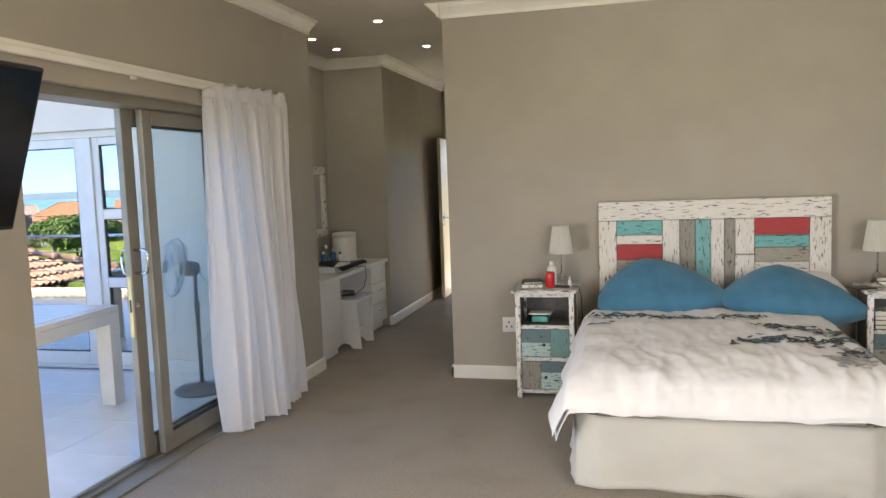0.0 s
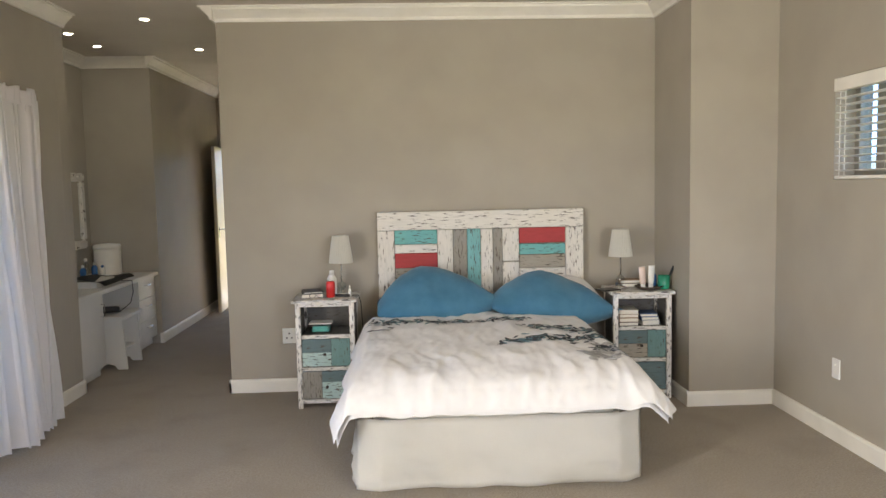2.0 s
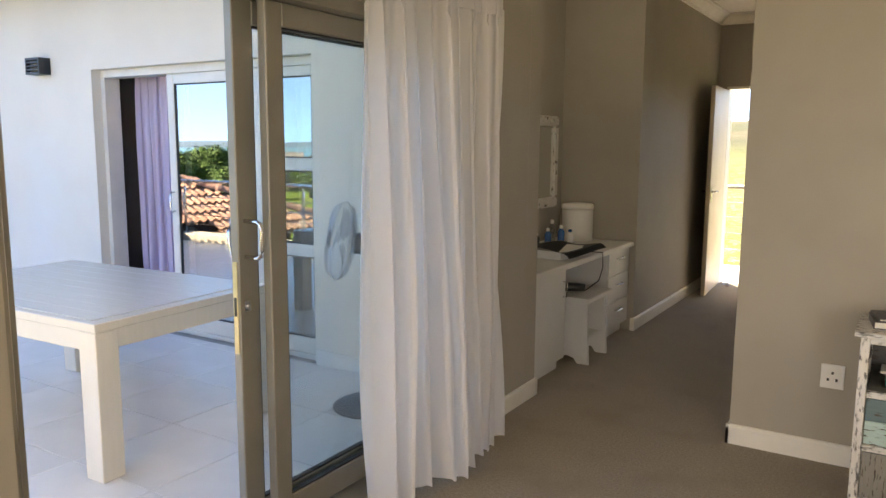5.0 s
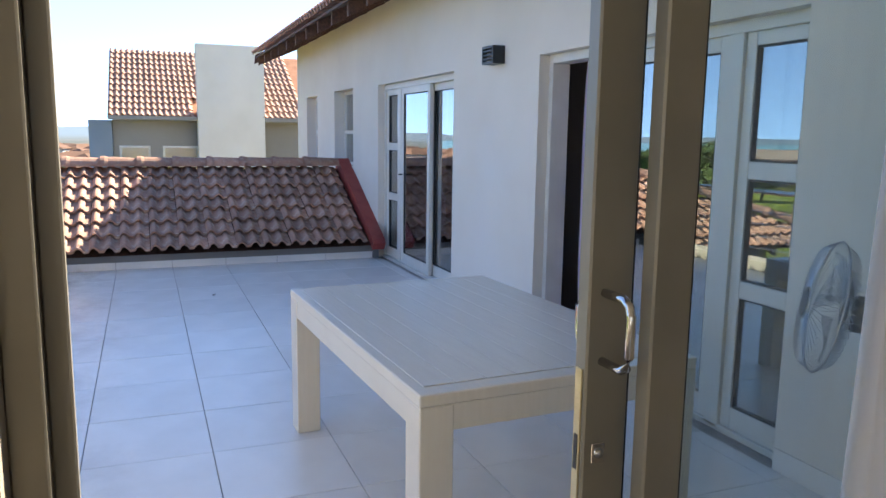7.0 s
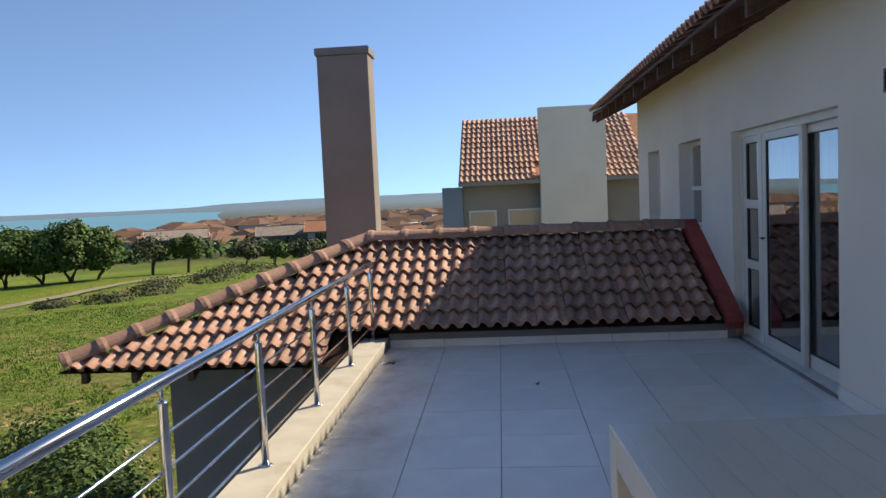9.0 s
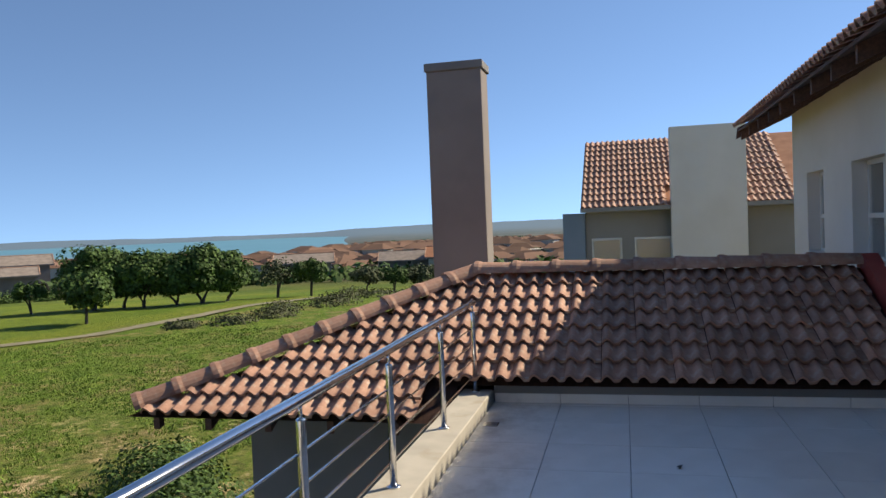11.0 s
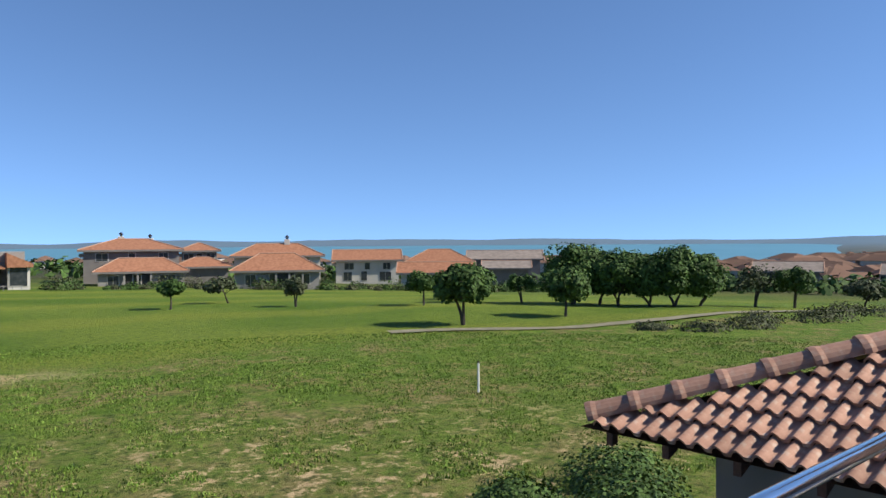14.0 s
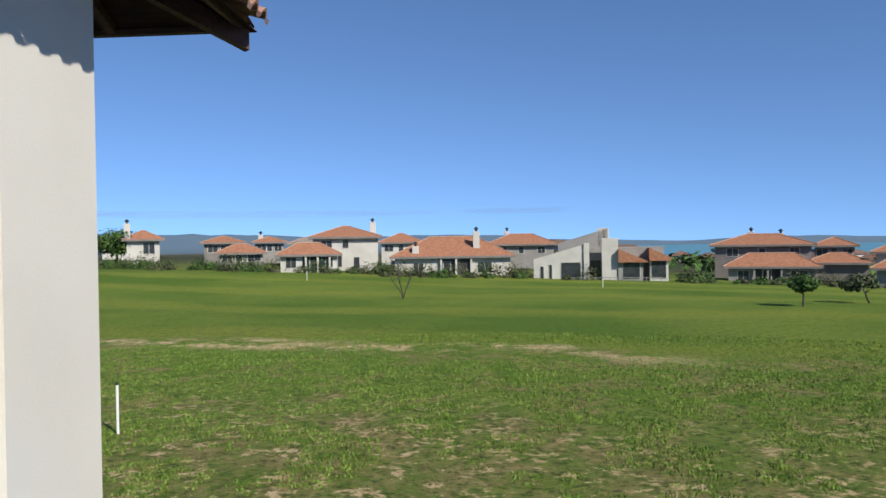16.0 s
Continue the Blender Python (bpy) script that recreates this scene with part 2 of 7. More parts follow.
M_TUB = surface("turquoise_tub", (0.05, 0.27, 0.26), (0.08, 0.36, 0.34), 9, 0.3, 0.03)
M_SKINTUBE = surface("pale_pink_tube", (0.66, 0.52, 0.46), (0.74, 0.60, 0.54), 6, 0.35, 0.02)
M_BLUEB = surface("blue_bottle", (0.03, 0.10, 0.28), (0.05, 0.16, 0.38), 8, 0.25, 0.02)
M_BOWL = surface("dark_brown_bowl", (0.04, 0.028, 0.022), (0.07, 0.05, 0.04), 8, 0.45, 0.1)
M_FAN = surface("grey_fan_plastic", (0.10, 0.10, 0.105), (0.14, 0.14, 0.145), 8, 0.45, 0.05)
M_FANCAGE = surface("fan_cage_wire", (0.42, 0.42, 0.43), (0.5, 0.5, 0.51), 8, 0.35, 0, metal=0.7)
M_BLADE = glassy("smoky_fan_blade", (0.75, 0.78, 0.8), 0.1, 0.2)
M_SPOT = glowing("lit_downlight", (1.0, 0.93, 0.8), 14.0)
M_BARK = surface("tree_bark", (0.045, 0.036, 0.03), (0.085, 0.07, 0.056), 12, 0.95, 0.6, 60, stretch=(3, 3, 0.6))
M_WHITEH = surface("house_white", (0.47, 0.44, 0.395), (0.55, 0.515, 0.465), 0.6, 0.85, 0.1, 10)
M_GREYH = surface("house_grey", (0.235, 0.22, 0.20), (0.29, 0.27, 0.25), 0.6, 0.85, 0.1, 10)
M_TAUPEH = surface("house_taupe", (0.16, 0.145, 0.135), (0.21, 0.19, 0.175), 0.6, 0.85, 0.1, 10)
M_BLUEH = surface("house_blue_grey", (0.20, 0.25, 0.31), (0.24, 0.29, 0.35), 0.6, 0.85, 0.1, 10)
M_RIDGE = surface("clay_ridge", (0.36, 0.215, 0.15), (0.44, 0.28, 0.20), 2.0, 0.85, 0.2, 8, spec=0.2)
M_ROOFTOWN = surface("clay_roof_town", (0.12, 0.075, 0.055), (0.21, 0.125, 0.09), 0.05, 0.9, 0.0, spec=0.1)
M_PANE = surface("far_window_pane", (0.03, 0.035, 0.04), (0.05, 0.055, 0.06), 2, 0.15, 0.0)
M_SAND = surface("sand", (0.42, 0.31, 0.20), (0.50, 0.38, 0.26), 3, 0.95, 0.3, 30)
M_PATH = surface("gravel_path", (0.18, 0.16, 0.095), (0.25, 0.22, 0.145), 1.5, 0.95, 0.3, 20)
M_SEA = surface("sea_water", (0.085, 0.225, 0.265), (0.11, 0.26, 0.30), 0.004, 0.35, 0.1, 0.3, stretch=(1, 1, 1), spec=0.4)


def leafy(name, dark, light, sc=1.2):
    m = surface(name, dark, light, sc, 0.75, 0.0, spec=0.25, contrast=(0.3, 0.7))
    N, L = m.node_tree.nodes, m.node_tree.links
    ge = N.new("ShaderNodeNewGeometry")
    mr = N.new("ShaderNodeMapRange")
    mr.inputs["To Min"].default_value, mr.inputs["To Max"].default_value = 0.55, 1.5
    hs = N.new("ShaderNodeHueSaturation")
    src = N["Principled BSDF"].inputs["Base Color"].links[0].from_socket
    L.new(ge.outputs["Random Per Island"], mr.inputs["Value"])
    L.new(mr.outputs[0], hs.inputs["Value"])
    L.new(src, hs.inputs["Color"])
    L.new(hs.outputs[0], N["Principled BSDF"].inputs["Base Color"])
    return m


M_LEAF = leafy("dark_foliage", (0.03, 0.062, 0.013), (0.08, 0.135, 0.03))
M_LEAF2 = leafy("olive_foliage", (0.05, 0.06, 0.028), (0.09, 0.105, 0.05))
M_SCRUB = leafy("scrub_foliage", (0.045, 0.055, 0.022), (0.10, 0.105, 0.05))
M_GRASSB = leafy("grass_blades", (0.09, 0.165, 0.018), (0.18, 0.245, 0.045))


def ground_material():
    m = bpy.data.materials.new("rough_grass_ground")
    m.use_nodes = True
    N, L = m.node_tree.nodes, m.node_tree.links
    b = N["Principled BSDF"]
    b.inputs["Roughness"].default_value, b.inputs["Specular IOR Level"].default_value = 0.95, 0.1
    ge = N.new("ShaderNodeNewGeometry")

    def noise_at(scale, detail=6, rough=0.6):
        n = N.new("ShaderNodeTexNoise")
        n.inputs["Scale"].default_value, n.inputs["Detail"].default_value, n.inputs["Roughness"].default_value = scale, detail, rough
        L.new(ge.outputs["Position"], n.inputs["Vector"])
        return n.outputs["Fac"]

    def span(src, a, c, lo=0.0, hi=1.0):
        r = N.new("ShaderNodeMapRange")
        r.inputs["From Min"].default_value, r.inputs["From Max"].default_value = a, c
        r.inputs["To Min"].default_value, r.inputs["To Max"].default_value = lo, hi
        L.new(src, r.inputs["Value"])
        return r.outputs[0]

    def mixc(f, a, c):
        x = N.new("ShaderNodeMix")
        x.data_type = "RGBA"
        L.new(f, x.inputs[0])
        for sock, v in ((6, a), (7, c)):
            if isinstance(v, tuple):
                x.inputs[sock].default_value = (*v, 1)
            else:
                L.new(v, x.inputs[sock])
        return x.outputs[2]

    def calc(op, a, c):
        x = N.new("ShaderNodeMath")
        x.operation = op
        for i, v in enumerate((a, c)):
            if isinstance(v, (int, float)):
                x.inputs[i].default_value = v
            else:
                L.new(v, x.inputs[i])
        return x.outputs[0]

    sep = N.new("ShaderNodeSeparateXYZ")
    L.new(ge.outputs["Position"], sep.inputs[0])
    # distance from the house, by a line that runs roughly along the fairway's near edge
    d = calc("ADD", calc("MULTIPLY", sep.outputs[0], -0.22), calc("MULTIPLY", sep.outputs[1], -1.0))
    d = calc("ADD", d, calc("MULTIPLY", calc("SUBTRACT", noise_at(0.08, 4), 0.5), 10.0))
    rough_g = mixc(span(noise_at(0.9, 8, 0.7), 0.35, 0.65), (0.095, 0.165, 0.018), (0.18, 0.235, 0.042))
    dry = mixc(span(noise_at(1.6, 8, 0.7), 0.45, 0.62), (0.20, 0.18, 0.06), (0.30, 0.235, 0.105))
    bare = mixc(span(noise_at(3.0, 6), 0.4, 0.6), (0.50, 0.36, 0.19), (0.62, 0.46, 0.27))
    fair = mixc(span(noise_at(0.06, 5), 0.4, 0.62), (0.10, 0.165, 0.02), (0.175, 0.225, 0.034))
    near = mixc(span(noise_at(0.45, 8, 0.75), 0.49, 0.60), rough_g, dry)
    patch = calc("MULTIPLY", span(noise_at(1.7, 9, 0.80), 0.56, 0.59), calc("MULTIPLY", span(d, 21, 13), span(sep.outputs[0], -24, -13)))
    near = mixc(patch, near, bare)
    near = mixc(calc("MULTIPLY", calc("MULTIPLY", span(d, 23, 12), span(sep.outputs[0], -26, -13, 0.25, 1.0)), calc("MULTIPLY", span(noise_at(2.4, 9, 0.82), 0.43, 0.57), 0.85)), near, dry)
    near = mixc(patch, near, bare)
    fair = mixc(calc("MULTIPLY", span(calc("SINE", calc("MULTIPLY", d, 0.42), 0.0), 0.1, 0.9), 0.6), fair, (0.225, 0.25, 0.038))
    fair = mixc(calc("MULTIPLY", span(noise_at(2.2, 9, 0.8), 0.5, 0.42), 0.35), fair, (0.07, 0.11, 0.016))
    col = mixc(span(d, 30.5, 33.5), near, fair)
    strip = calc("MULTIPLY", span(d, 28.5, 30), span(d, 32.5, 31))
    strip = calc("MULTIPLY", strip, span(noise_at(0.5, 8, 0.7), 0.44, 0.56))
    strip = calc("MULTIPLY", strip, span(sep.outputs[0], -14, -9))
    col = mixc(strip, col, bare)
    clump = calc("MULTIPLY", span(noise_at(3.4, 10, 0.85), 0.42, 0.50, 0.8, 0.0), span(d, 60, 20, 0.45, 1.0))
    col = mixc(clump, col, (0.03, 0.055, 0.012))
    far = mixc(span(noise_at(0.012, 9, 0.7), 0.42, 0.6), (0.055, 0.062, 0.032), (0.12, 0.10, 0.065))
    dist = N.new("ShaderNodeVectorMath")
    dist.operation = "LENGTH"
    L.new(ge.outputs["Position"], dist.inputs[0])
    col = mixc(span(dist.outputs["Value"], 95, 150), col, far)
    # aerial haze painted into the ground colour: land turns blue with distance
    painted_haze = mixc(span(dist.outputs["Value"], 700, 3300), col, (0.125, 0.18, 0.235))
    L.new(painted_haze, b.inputs["Base Color"])
    bp = N.new("ShaderNodeBump")
    bp.inputs["Strength"].default_value, bp.inputs["Distance"].default_value = 1.0, 0.12
    L.new(noise_at(9.0, 8, 0.7), bp.inputs["Height"])
    L.new(bp.outputs[0], b.inputs["Normal"])
    return m


# brown dirt washed over the terrace tiles along the kerb
def add_dirt(m, y_clean, y_dirty, col):
    N, L = m.node_tree.nodes, m.node_tree.links
    b = N["Principled BSDF"]
    src = b.inputs["Base Color"].links[0].from_socket
    ge, sep = N.new("ShaderNodeNewGeometry"), N.new("ShaderNodeSeparateXYZ")
    L.new(ge.outputs["Position"], sep.inputs[0])
    near, blot = N.new("ShaderNodeMapRange"), N.new("ShaderNodeMapRange")
    near.inputs["From Min"].default_value, near.inputs["From Max"].default_value = y_clean, y_dirty
    L.new(sep.outputs[1], near.inputs["Value"])
    n = N.new("ShaderNodeTexNoise")
    n.inputs["Scale"].default_value, n.inputs["Detail"].default_value, n.inputs["Roughness"].default_value = 1.7, 9, 0.72
    L.new(ge.outputs["Position"], n.inputs["Vector"])
    blot.inputs["From Min"].default_value, blot.inputs["From Max"].default_value, blot.inputs["To Max"].default_value = 0.46, 0.68, 0.56
    L.new(n.outputs["Fac"], blot.inputs["Value"])
    mu, mx = N.new("ShaderNodeMath"), N.new("ShaderNodeMix")
    mu.operation, mx.data_type = "MULTIPLY", "RGBA"
    L.new(near.outputs[0], mu.inputs[0])
    L.new(blot.outputs[0], mu.inputs[1])
    L.new(mu.outputs[0], mx.inputs[0])
    L.new(src, mx.inputs[6])
    mx.inputs[7].default_value = (*col, 1)
    L.new(mx.outputs[2], b.inputs["Base Color"])


add_dirt(M_FLOORTILE, 2.75, 1.9, (0.17, 0.115, 0.075))
M_GROUND = ground_material()


# ---- building helpers ----
def part(name, bm, material, parent=None, label="", smooth=False):
    me = bpy.data.meshes.new(name)
    bm.normal_update()
    bm.to_mesh(me)
    bm.free()
    me.materials.append(material)
    if smooth:
        for p in me.polygons:
            p.use_smooth = True
    ob = new(name, me)
    if parent:
        ob.parent = parent
    if label:
        tagged(ob, label)
    return ob


def thing(name, loc=(0, 0, 0), label="", category="", group="", kind="", rz=0.0):
    e = new(name)
    e.empty_display_size = 0.05
    e.matrix_world = pose(*loc, 0, 0, rz)
    return tagged(e, label, category, group, kind)


def bbox(*boxes, bevel=0.0, seg=1):
    """One bmesh from boxes (x0, x1, y0, y1, z0, z1), edges bevelled."""
    bm = bmesh.new()
    for x0, x1, y0, y1, z0, z1 in boxes:
        vs = [bm.verts.new(c) for c in ((x0, y0, z0), (x1, y0, z0), (x1, y1, z0), (x0, y1, z0), (x0, y0, z1), (x1, y0, z1), (x1, y1, z1), (x0, y1, z1))]
        for f in ((0, 3, 2, 1), (4, 5, 6, 7), (0, 1, 5, 4), (1, 2, 6, 5), (2, 3, 7, 6), (3, 0, 4, 7)):
            bm.faces.new([vs[i] for i in f])
    if bevel:
        bmesh.ops.bevel(bm, geom=bm.edges[:], offset=bevel, segments=seg, affect="EDGES", clamp_overlap=True)
    return bm


def revolve(profile, n=20, cx=0.0, cy=0.0, z0=0.0):
    """Turned shape from (radius, z) pairs, closed at both ends."""
    bm = bmesh.new()
    rings = []
    for r, z in profile:
        rings.append([bm.verts.new((cx + r * math.cos(2 * math.pi * i / n), cy + r * math.sin(2 * math.pi * i / n), z0 + z)) for i in range(n)])
    for a, b in zip(rings, rings[1:]):
        for i in range(n):
            bm.faces.new((a[i], a[(i + 1) % n], b[(i + 1) % n], b[i]))
    bm.faces.new(rings[0][::-1])
    bm.faces.new(rings[-1])
    return bm


def tube(points, r, n=8, bm=None, r_end=None):
    """A round bar along points."""
    bm = bm or bmesh.new()
    pts = [Vector(p) for p in points]
    rings = []
    for i, p in enumerate(pts):
        d = (pts[min(i + 1, len(pts) - 1)] - pts[max(i - 1, 0)]).normalized()
        u = d.cross(Vector((0, 0, 1)) if abs(d.z) < 0.9 else Vector((1, 0, 0))).normalized()
        v = d.cross(u)
        rr = r if r_end is None else r + (r_end - r) * i / (len(pts) - 1)
        rings.append([bm.verts.new(p + (u * math.cos(2 * math.pi * k / n) + v * math.sin(2 * math.pi * k / n)) * rr) for k in range(n)])
    for a, b in zip(rings, rings[1:]):
        for k in range(n):
            bm.faces.new((a[k], a[(k + 1) % n], b[(k + 1) % n], b[k]))
    bm.faces.new(rings[0][::-1])
    bm.faces.new(rings[-1])
    return bm


def extrude_profile(pts, a, b, axis):
    """A closed 2D profile drawn out along x, y or z from a to b."""
    bm = bmesh.new()

    def put(p, t):
        return {"x": (t, p[0], p[1]), "y": (p[0], t, p[1]), "z": (p[0], p[1], t)}[axis]

    r0 = [bm.verts.new(put(p, a)) for p in pts]
    r1 = [bm.verts.new(put(p, b)) for p in pts]
    n = len(pts)
    for i in range(n):
        bm.faces.new((r0[i], r0[(i + 1) % n], r1[(i + 1) % n], r1[i]))
    bm.faces.new(r0[::-1])
    bm.faces.new(r1)
    bmesh.ops.recalc_face_normals(bm, faces=bm.faces)
    return bm


def sheet(f, nu, nv, thick=0.0):
    """A grid surface from f(u, v), u and v in 0..1."""
    bm = bmesh.new()
    g = [[bm.verts.new(f(i / nu, j / nv)) for j in range(nv + 1)] for i in range(nu + 1)]
    for i in range(nu):
        for j in range(nv):
            bm.faces.new((g[i][j], g[i + 1][j], g[i + 1][j + 1], g[i][j + 1]))
    if thick:
        bmesh.ops.solidify(bm, geom=bm.faces[:], thickness=thick)
    return bm


def structure(name, bm, material, label="", category=""):
    return tagged(part(name, bm, material), label, category, kind="structure")


def wall_along(name, axis, a, b, lo, hi, z0, z1, openings, material, label):
    """A wall from a to b along an axis, lo..hi thick, with openings (start, end, bottom, top) right through it."""
    boxes = []

    def add(s, e, zb, zt):
        if e - s > 1e-4 and zt - zb > 1e-4:
            boxes.append((s, e, lo, hi, zb, zt) if axis == "x" else (lo, hi, s, e, zb, zt))

    at = a
    for s, e, zb, zt in sorted(openings):
        add(at, s, z0, z1)
        add(s, e, z0, zb)
        add(s, e, zt, z1)
        at = e
    add(at, b, z0, z1)
    return structure(name, bbox(*boxes), material, label, "wall")

# ---- bedroom and passage: the shell ----
CEIL = 2.81
XW, XO = -2.60, -2.86      # west wall, inside and outside
YH = 5.43                  # wall behind the bed
XR = 2.32                  # east wall
XP = 1.738                 # west face of the pier beside the bed
YS = -0.50                 # south wall, inside
XC, XA = -1.46, -3.25      # passage's east wall; back of the dressing alcove
YE = 9.95                  # passage's end

structure("floor", bbox((-2.72, XR + 0.2, YS - 0.2, 5.5, -0.12, 0.0), (XA - 0.2, XR + 0.2, 5.5, YE + 0.1, -0.12, 0.0)), M_CARPET, "beige loop-pile carpet over bedroom and passage", "carpet")
structure("ceiling", bbox((-2.731, XR + 0.2, YS - 0.2, 5.42, CEIL, CEIL + 0.12), (XA - 0.2, XR + 0.2, 5.42, YE + 0.2, CEIL, CEIL + 0.12)), M_CEIL, "smooth off-white painted ceiling", "ceiling")
DOOR_Y0, DOOR_Y1, DOOR_H = 2.535, 4.45, 2.03
WW0, WW1 = -0.115, 0.95     # tall window south of the terrace doors
wall_along("wall_west", "y", YS - 0.2, 5.419, -2.73, XW, -0.02, CEIL, [(WW0, WW1, 0.30, 2.03), (DOOR_Y0, DOOR_Y1, -0.02, DOOR_H)], M_WALL, "beige painted bedroom wall with the terrace doors")
wall_along("wall_west_outside", "y", YS - 0.26, 5.33, XO, -2.732, -3.3, 2.9, [(WW0, WW1, 0.30, 2.03), (DOOR_Y0, DOOR_Y1, -0.02, DOOR_H)], M_EXT, "off-white rendered outside wall of the bedroom")
structure("wall_north", bbox((XC, XP, YH, YH + 0.2, 0, CEIL), (XP, XR + 0.2, 4.72, YH + 0.2, 0, CEIL)), M_WALL, "beige painted wall behind the bed, with a projecting pier", "wall")
wall_along("wall_east", "y", YS - 0.2, 4.72, XR, XR + 0.22, 0, CEIL, [(2.05, 4.06, 1.50, 2.07)], M_WALL, "beige painted bedroom wall with a high window")
wall_along("wall_south", "x", XW, XR, YS - 0.2, YS, 0, CEIL, [(0.75, 2.15, 0.45, 2.2)], M_WALL, "beige painted wall with a wide window")
for ab in ((XA - 0.15, XW, 5.42, 5.56), (XA - 0.15, XA, 5.56, 7.41), (XA - 0.15, XW, 7.41, 7.55)):
    structure("wall_alcove", bbox((*ab, 0, CEIL)), M_WALL, "beige painted wall of the dressing alcove", "wall")
structure("wall_passage_west", bbox((XW - 0.15, XW, 7.55, YE, 0, CEIL)), M_WALL, "beige painted passage wall", "wall")
structure("wall_passage_east", bbox((XC, XC + 0.15, YH + 0.2, YE, 0, CEIL)), M_WALL, "beige painted passage wall", "wall")
wall_along("wall_passage_end", "x", XW - 0.15, XC + 0.15, YE, YE + 0.15, 0, CEIL, [(-2.50, -1.66, 0, 2.08)], M_WALL, "beige wall at the passage's end, with a doorway")

CORNICE = [(0, 0), (0, -0.10), (0.018, -0.10), (0.024, -0.078), (0.05, -0.05), (0.078, -0.026), (0.082, -0.012), (0.10, -0.012), (0.10, 0)]
BASE = [(0, 0), (0.016, 0), (0.016, 0.085), (0.010, 0.098), (0, 0.10)]


def moulding(name, prof, axis, a, b, at, side, z, label):
    pts = [(at + side * p, z + q) for p, q in prof]
    return structure(name, extrude_profile(pts, a, b, axis), M_TRIM, label, name.rstrip("_0123456789"))


for i, (ax, a, b, at, sd) in enumerate([("x", XC, XP, YH, -1), ("x", XP, XR, 4.72, -1), ("y", 4.62, YH, XP, -1), ("y", YS, 4.72, XR, -1), ("y", YS, 5.56, XW, 1),
                                         ("x", XA, XW, 7.41, -1), ("y", 7.31, YE, XW, 1), ("y", 5.33, YE, XC, -1), ("x", XW, XC, YE, -1), ("y", 5.56, 7.41, XA, 1)]):
    moulding("cornice_%d" % (i + 1), CORNICE, ax, a, b, at, sd, CEIL - 0.001 * (i % 3), "white moulded plaster cornice")
for i, (ax, a, b, at, sd) in enumerate([("x", XC - 0.016, XP, YH, -1), ("x", XP - 0.016, XR, 4.72, -1), ("y", 4.72, YH, XP, -1), ("y", YS, 4.72, XR, -1), ("y", DOOR_Y1 + 0.02, 5.576, XW, 1), ("y", YS, DOOR_Y0 - 0.02, XW, 1),
                                         ("x", XW - 0.02, XW + 0.016, 7.41, -1), ("y", 7.40, YE, XW, 1), ("y", YH - 0.016, YE, XC, -1), ("x", XW - 0.1, XW + 0.016, 5.56, 1)]):
    moulding("baseboard_%d" % (i + 1), BASE, ax, a, b, at, sd, 0.0005 * (i % 3), "white painted skirting board")

# downlights
for x, y in ((-2.06, 5.73), (-2.0, 7.0), (-2.83, 6.78), (-2.84, 6.22)):
    d = thing("downlight", (x, y, CEIL - 0.006), "small round white recessed downlight, lit", "downlight", "downlights in the passage ceiling")
    ring = revolve([(0.030, 0.006), (0.042, 0.005), (0.044, 0.0), (0.034, -0.004), (0.030, -0.002)], 20)
    part("bezel", ring, M_TRIM, d, smooth=True)
    part("lamp_face", revolve([(0.029, 0.0), (0.029, -0.003), (0.001, -0.003)], 16), M_SPOT, d, "lit lamp face")


# ---- terrace doors of the bedroom ----
def frame_box(bm_boxes, mat, parent, name, label="", bevel=0.003):
    return part(name, bbox(*bm_boxes, bevel=bevel), mat, parent, label)


def sliding_leaf(parent, x0, x1, y0, y1, z0, z1, stile=0.085, mat=None, glass=None, label=""):
    """A framed glass leaf standing in the y direction: two stiles, two rails, seals and a pane."""
    mat, glass = mat or M_ALU, glass or M_GLASS
    for a in (y0, y1 - stile):
        part("stile", bbox((x0, x1, a, a + stile, z0, z1), bevel=0.004), mat, parent)
    part("bottom_rail", bbox((x0 + 0.001, x1 - 0.001, y0 + stile, y1 - stile, z0, z0 + 0.10), bevel=0.004), mat, parent)
    part("top_rail", bbox((x0 + 0.001, x1 - 0.001, y0 + stile, y1 - stile, z1 - 0.085, z1), bevel=0.004), mat, parent)
    xm = (x0 + x1) / 2
    g = part("pane", bbox((xm - 0.003, xm + 0.003, y0 + stile, y1 - stile, z0 + 0.10, z1 - 0.085)), glass, parent)
    g.visible_shadow = False
    s = 0.007
    part("seal", bbox((xm - 0.012, xm + 0.012, y0 + stile, y0 + stile + s, z0 + 0.10, z1 - 0.085), (xm - 0.012, xm + 0.012, y1 - stile - s, y1 - stile, z0 + 0.10, z1 - 0.085),
                      (xm - 0.012, xm + 0.012, y0 + stile + s, y1 - stile - s, z0 + 0.10, z0 + 0.10 + s), (xm - 0.012, xm + 0.012, y0 + stile + s, y1 - stile - s, z1 - 0.085 - s, z1 - 0.085)), M_RUBBER, parent)


d1 = thing("door_1", (0, 0, 0), "champagne aluminium sliding door frame to the terrace, one side open", "sliding door", kind="structure")
part("frame_jamb", bbox((-2.86, -2.66, DOOR_Y0, DOOR_Y0 + 0.045, 0, DOOR_H), bevel=0.003), M_ALU, d1)
part("frame_jamb", bbox((-2.86, -2.66, DOOR_Y1 - 0.045, DOOR_Y1, 0, DOOR_H), bevel=0.003), M_ALU, d1)
part("frame_stop", bbox((-2.71, -2.69, DOOR_Y0 + 0.045, DOOR_Y0 + 0.075, 0, DOOR_H - 0.05), bevel=0.003), M_ALU, d1)
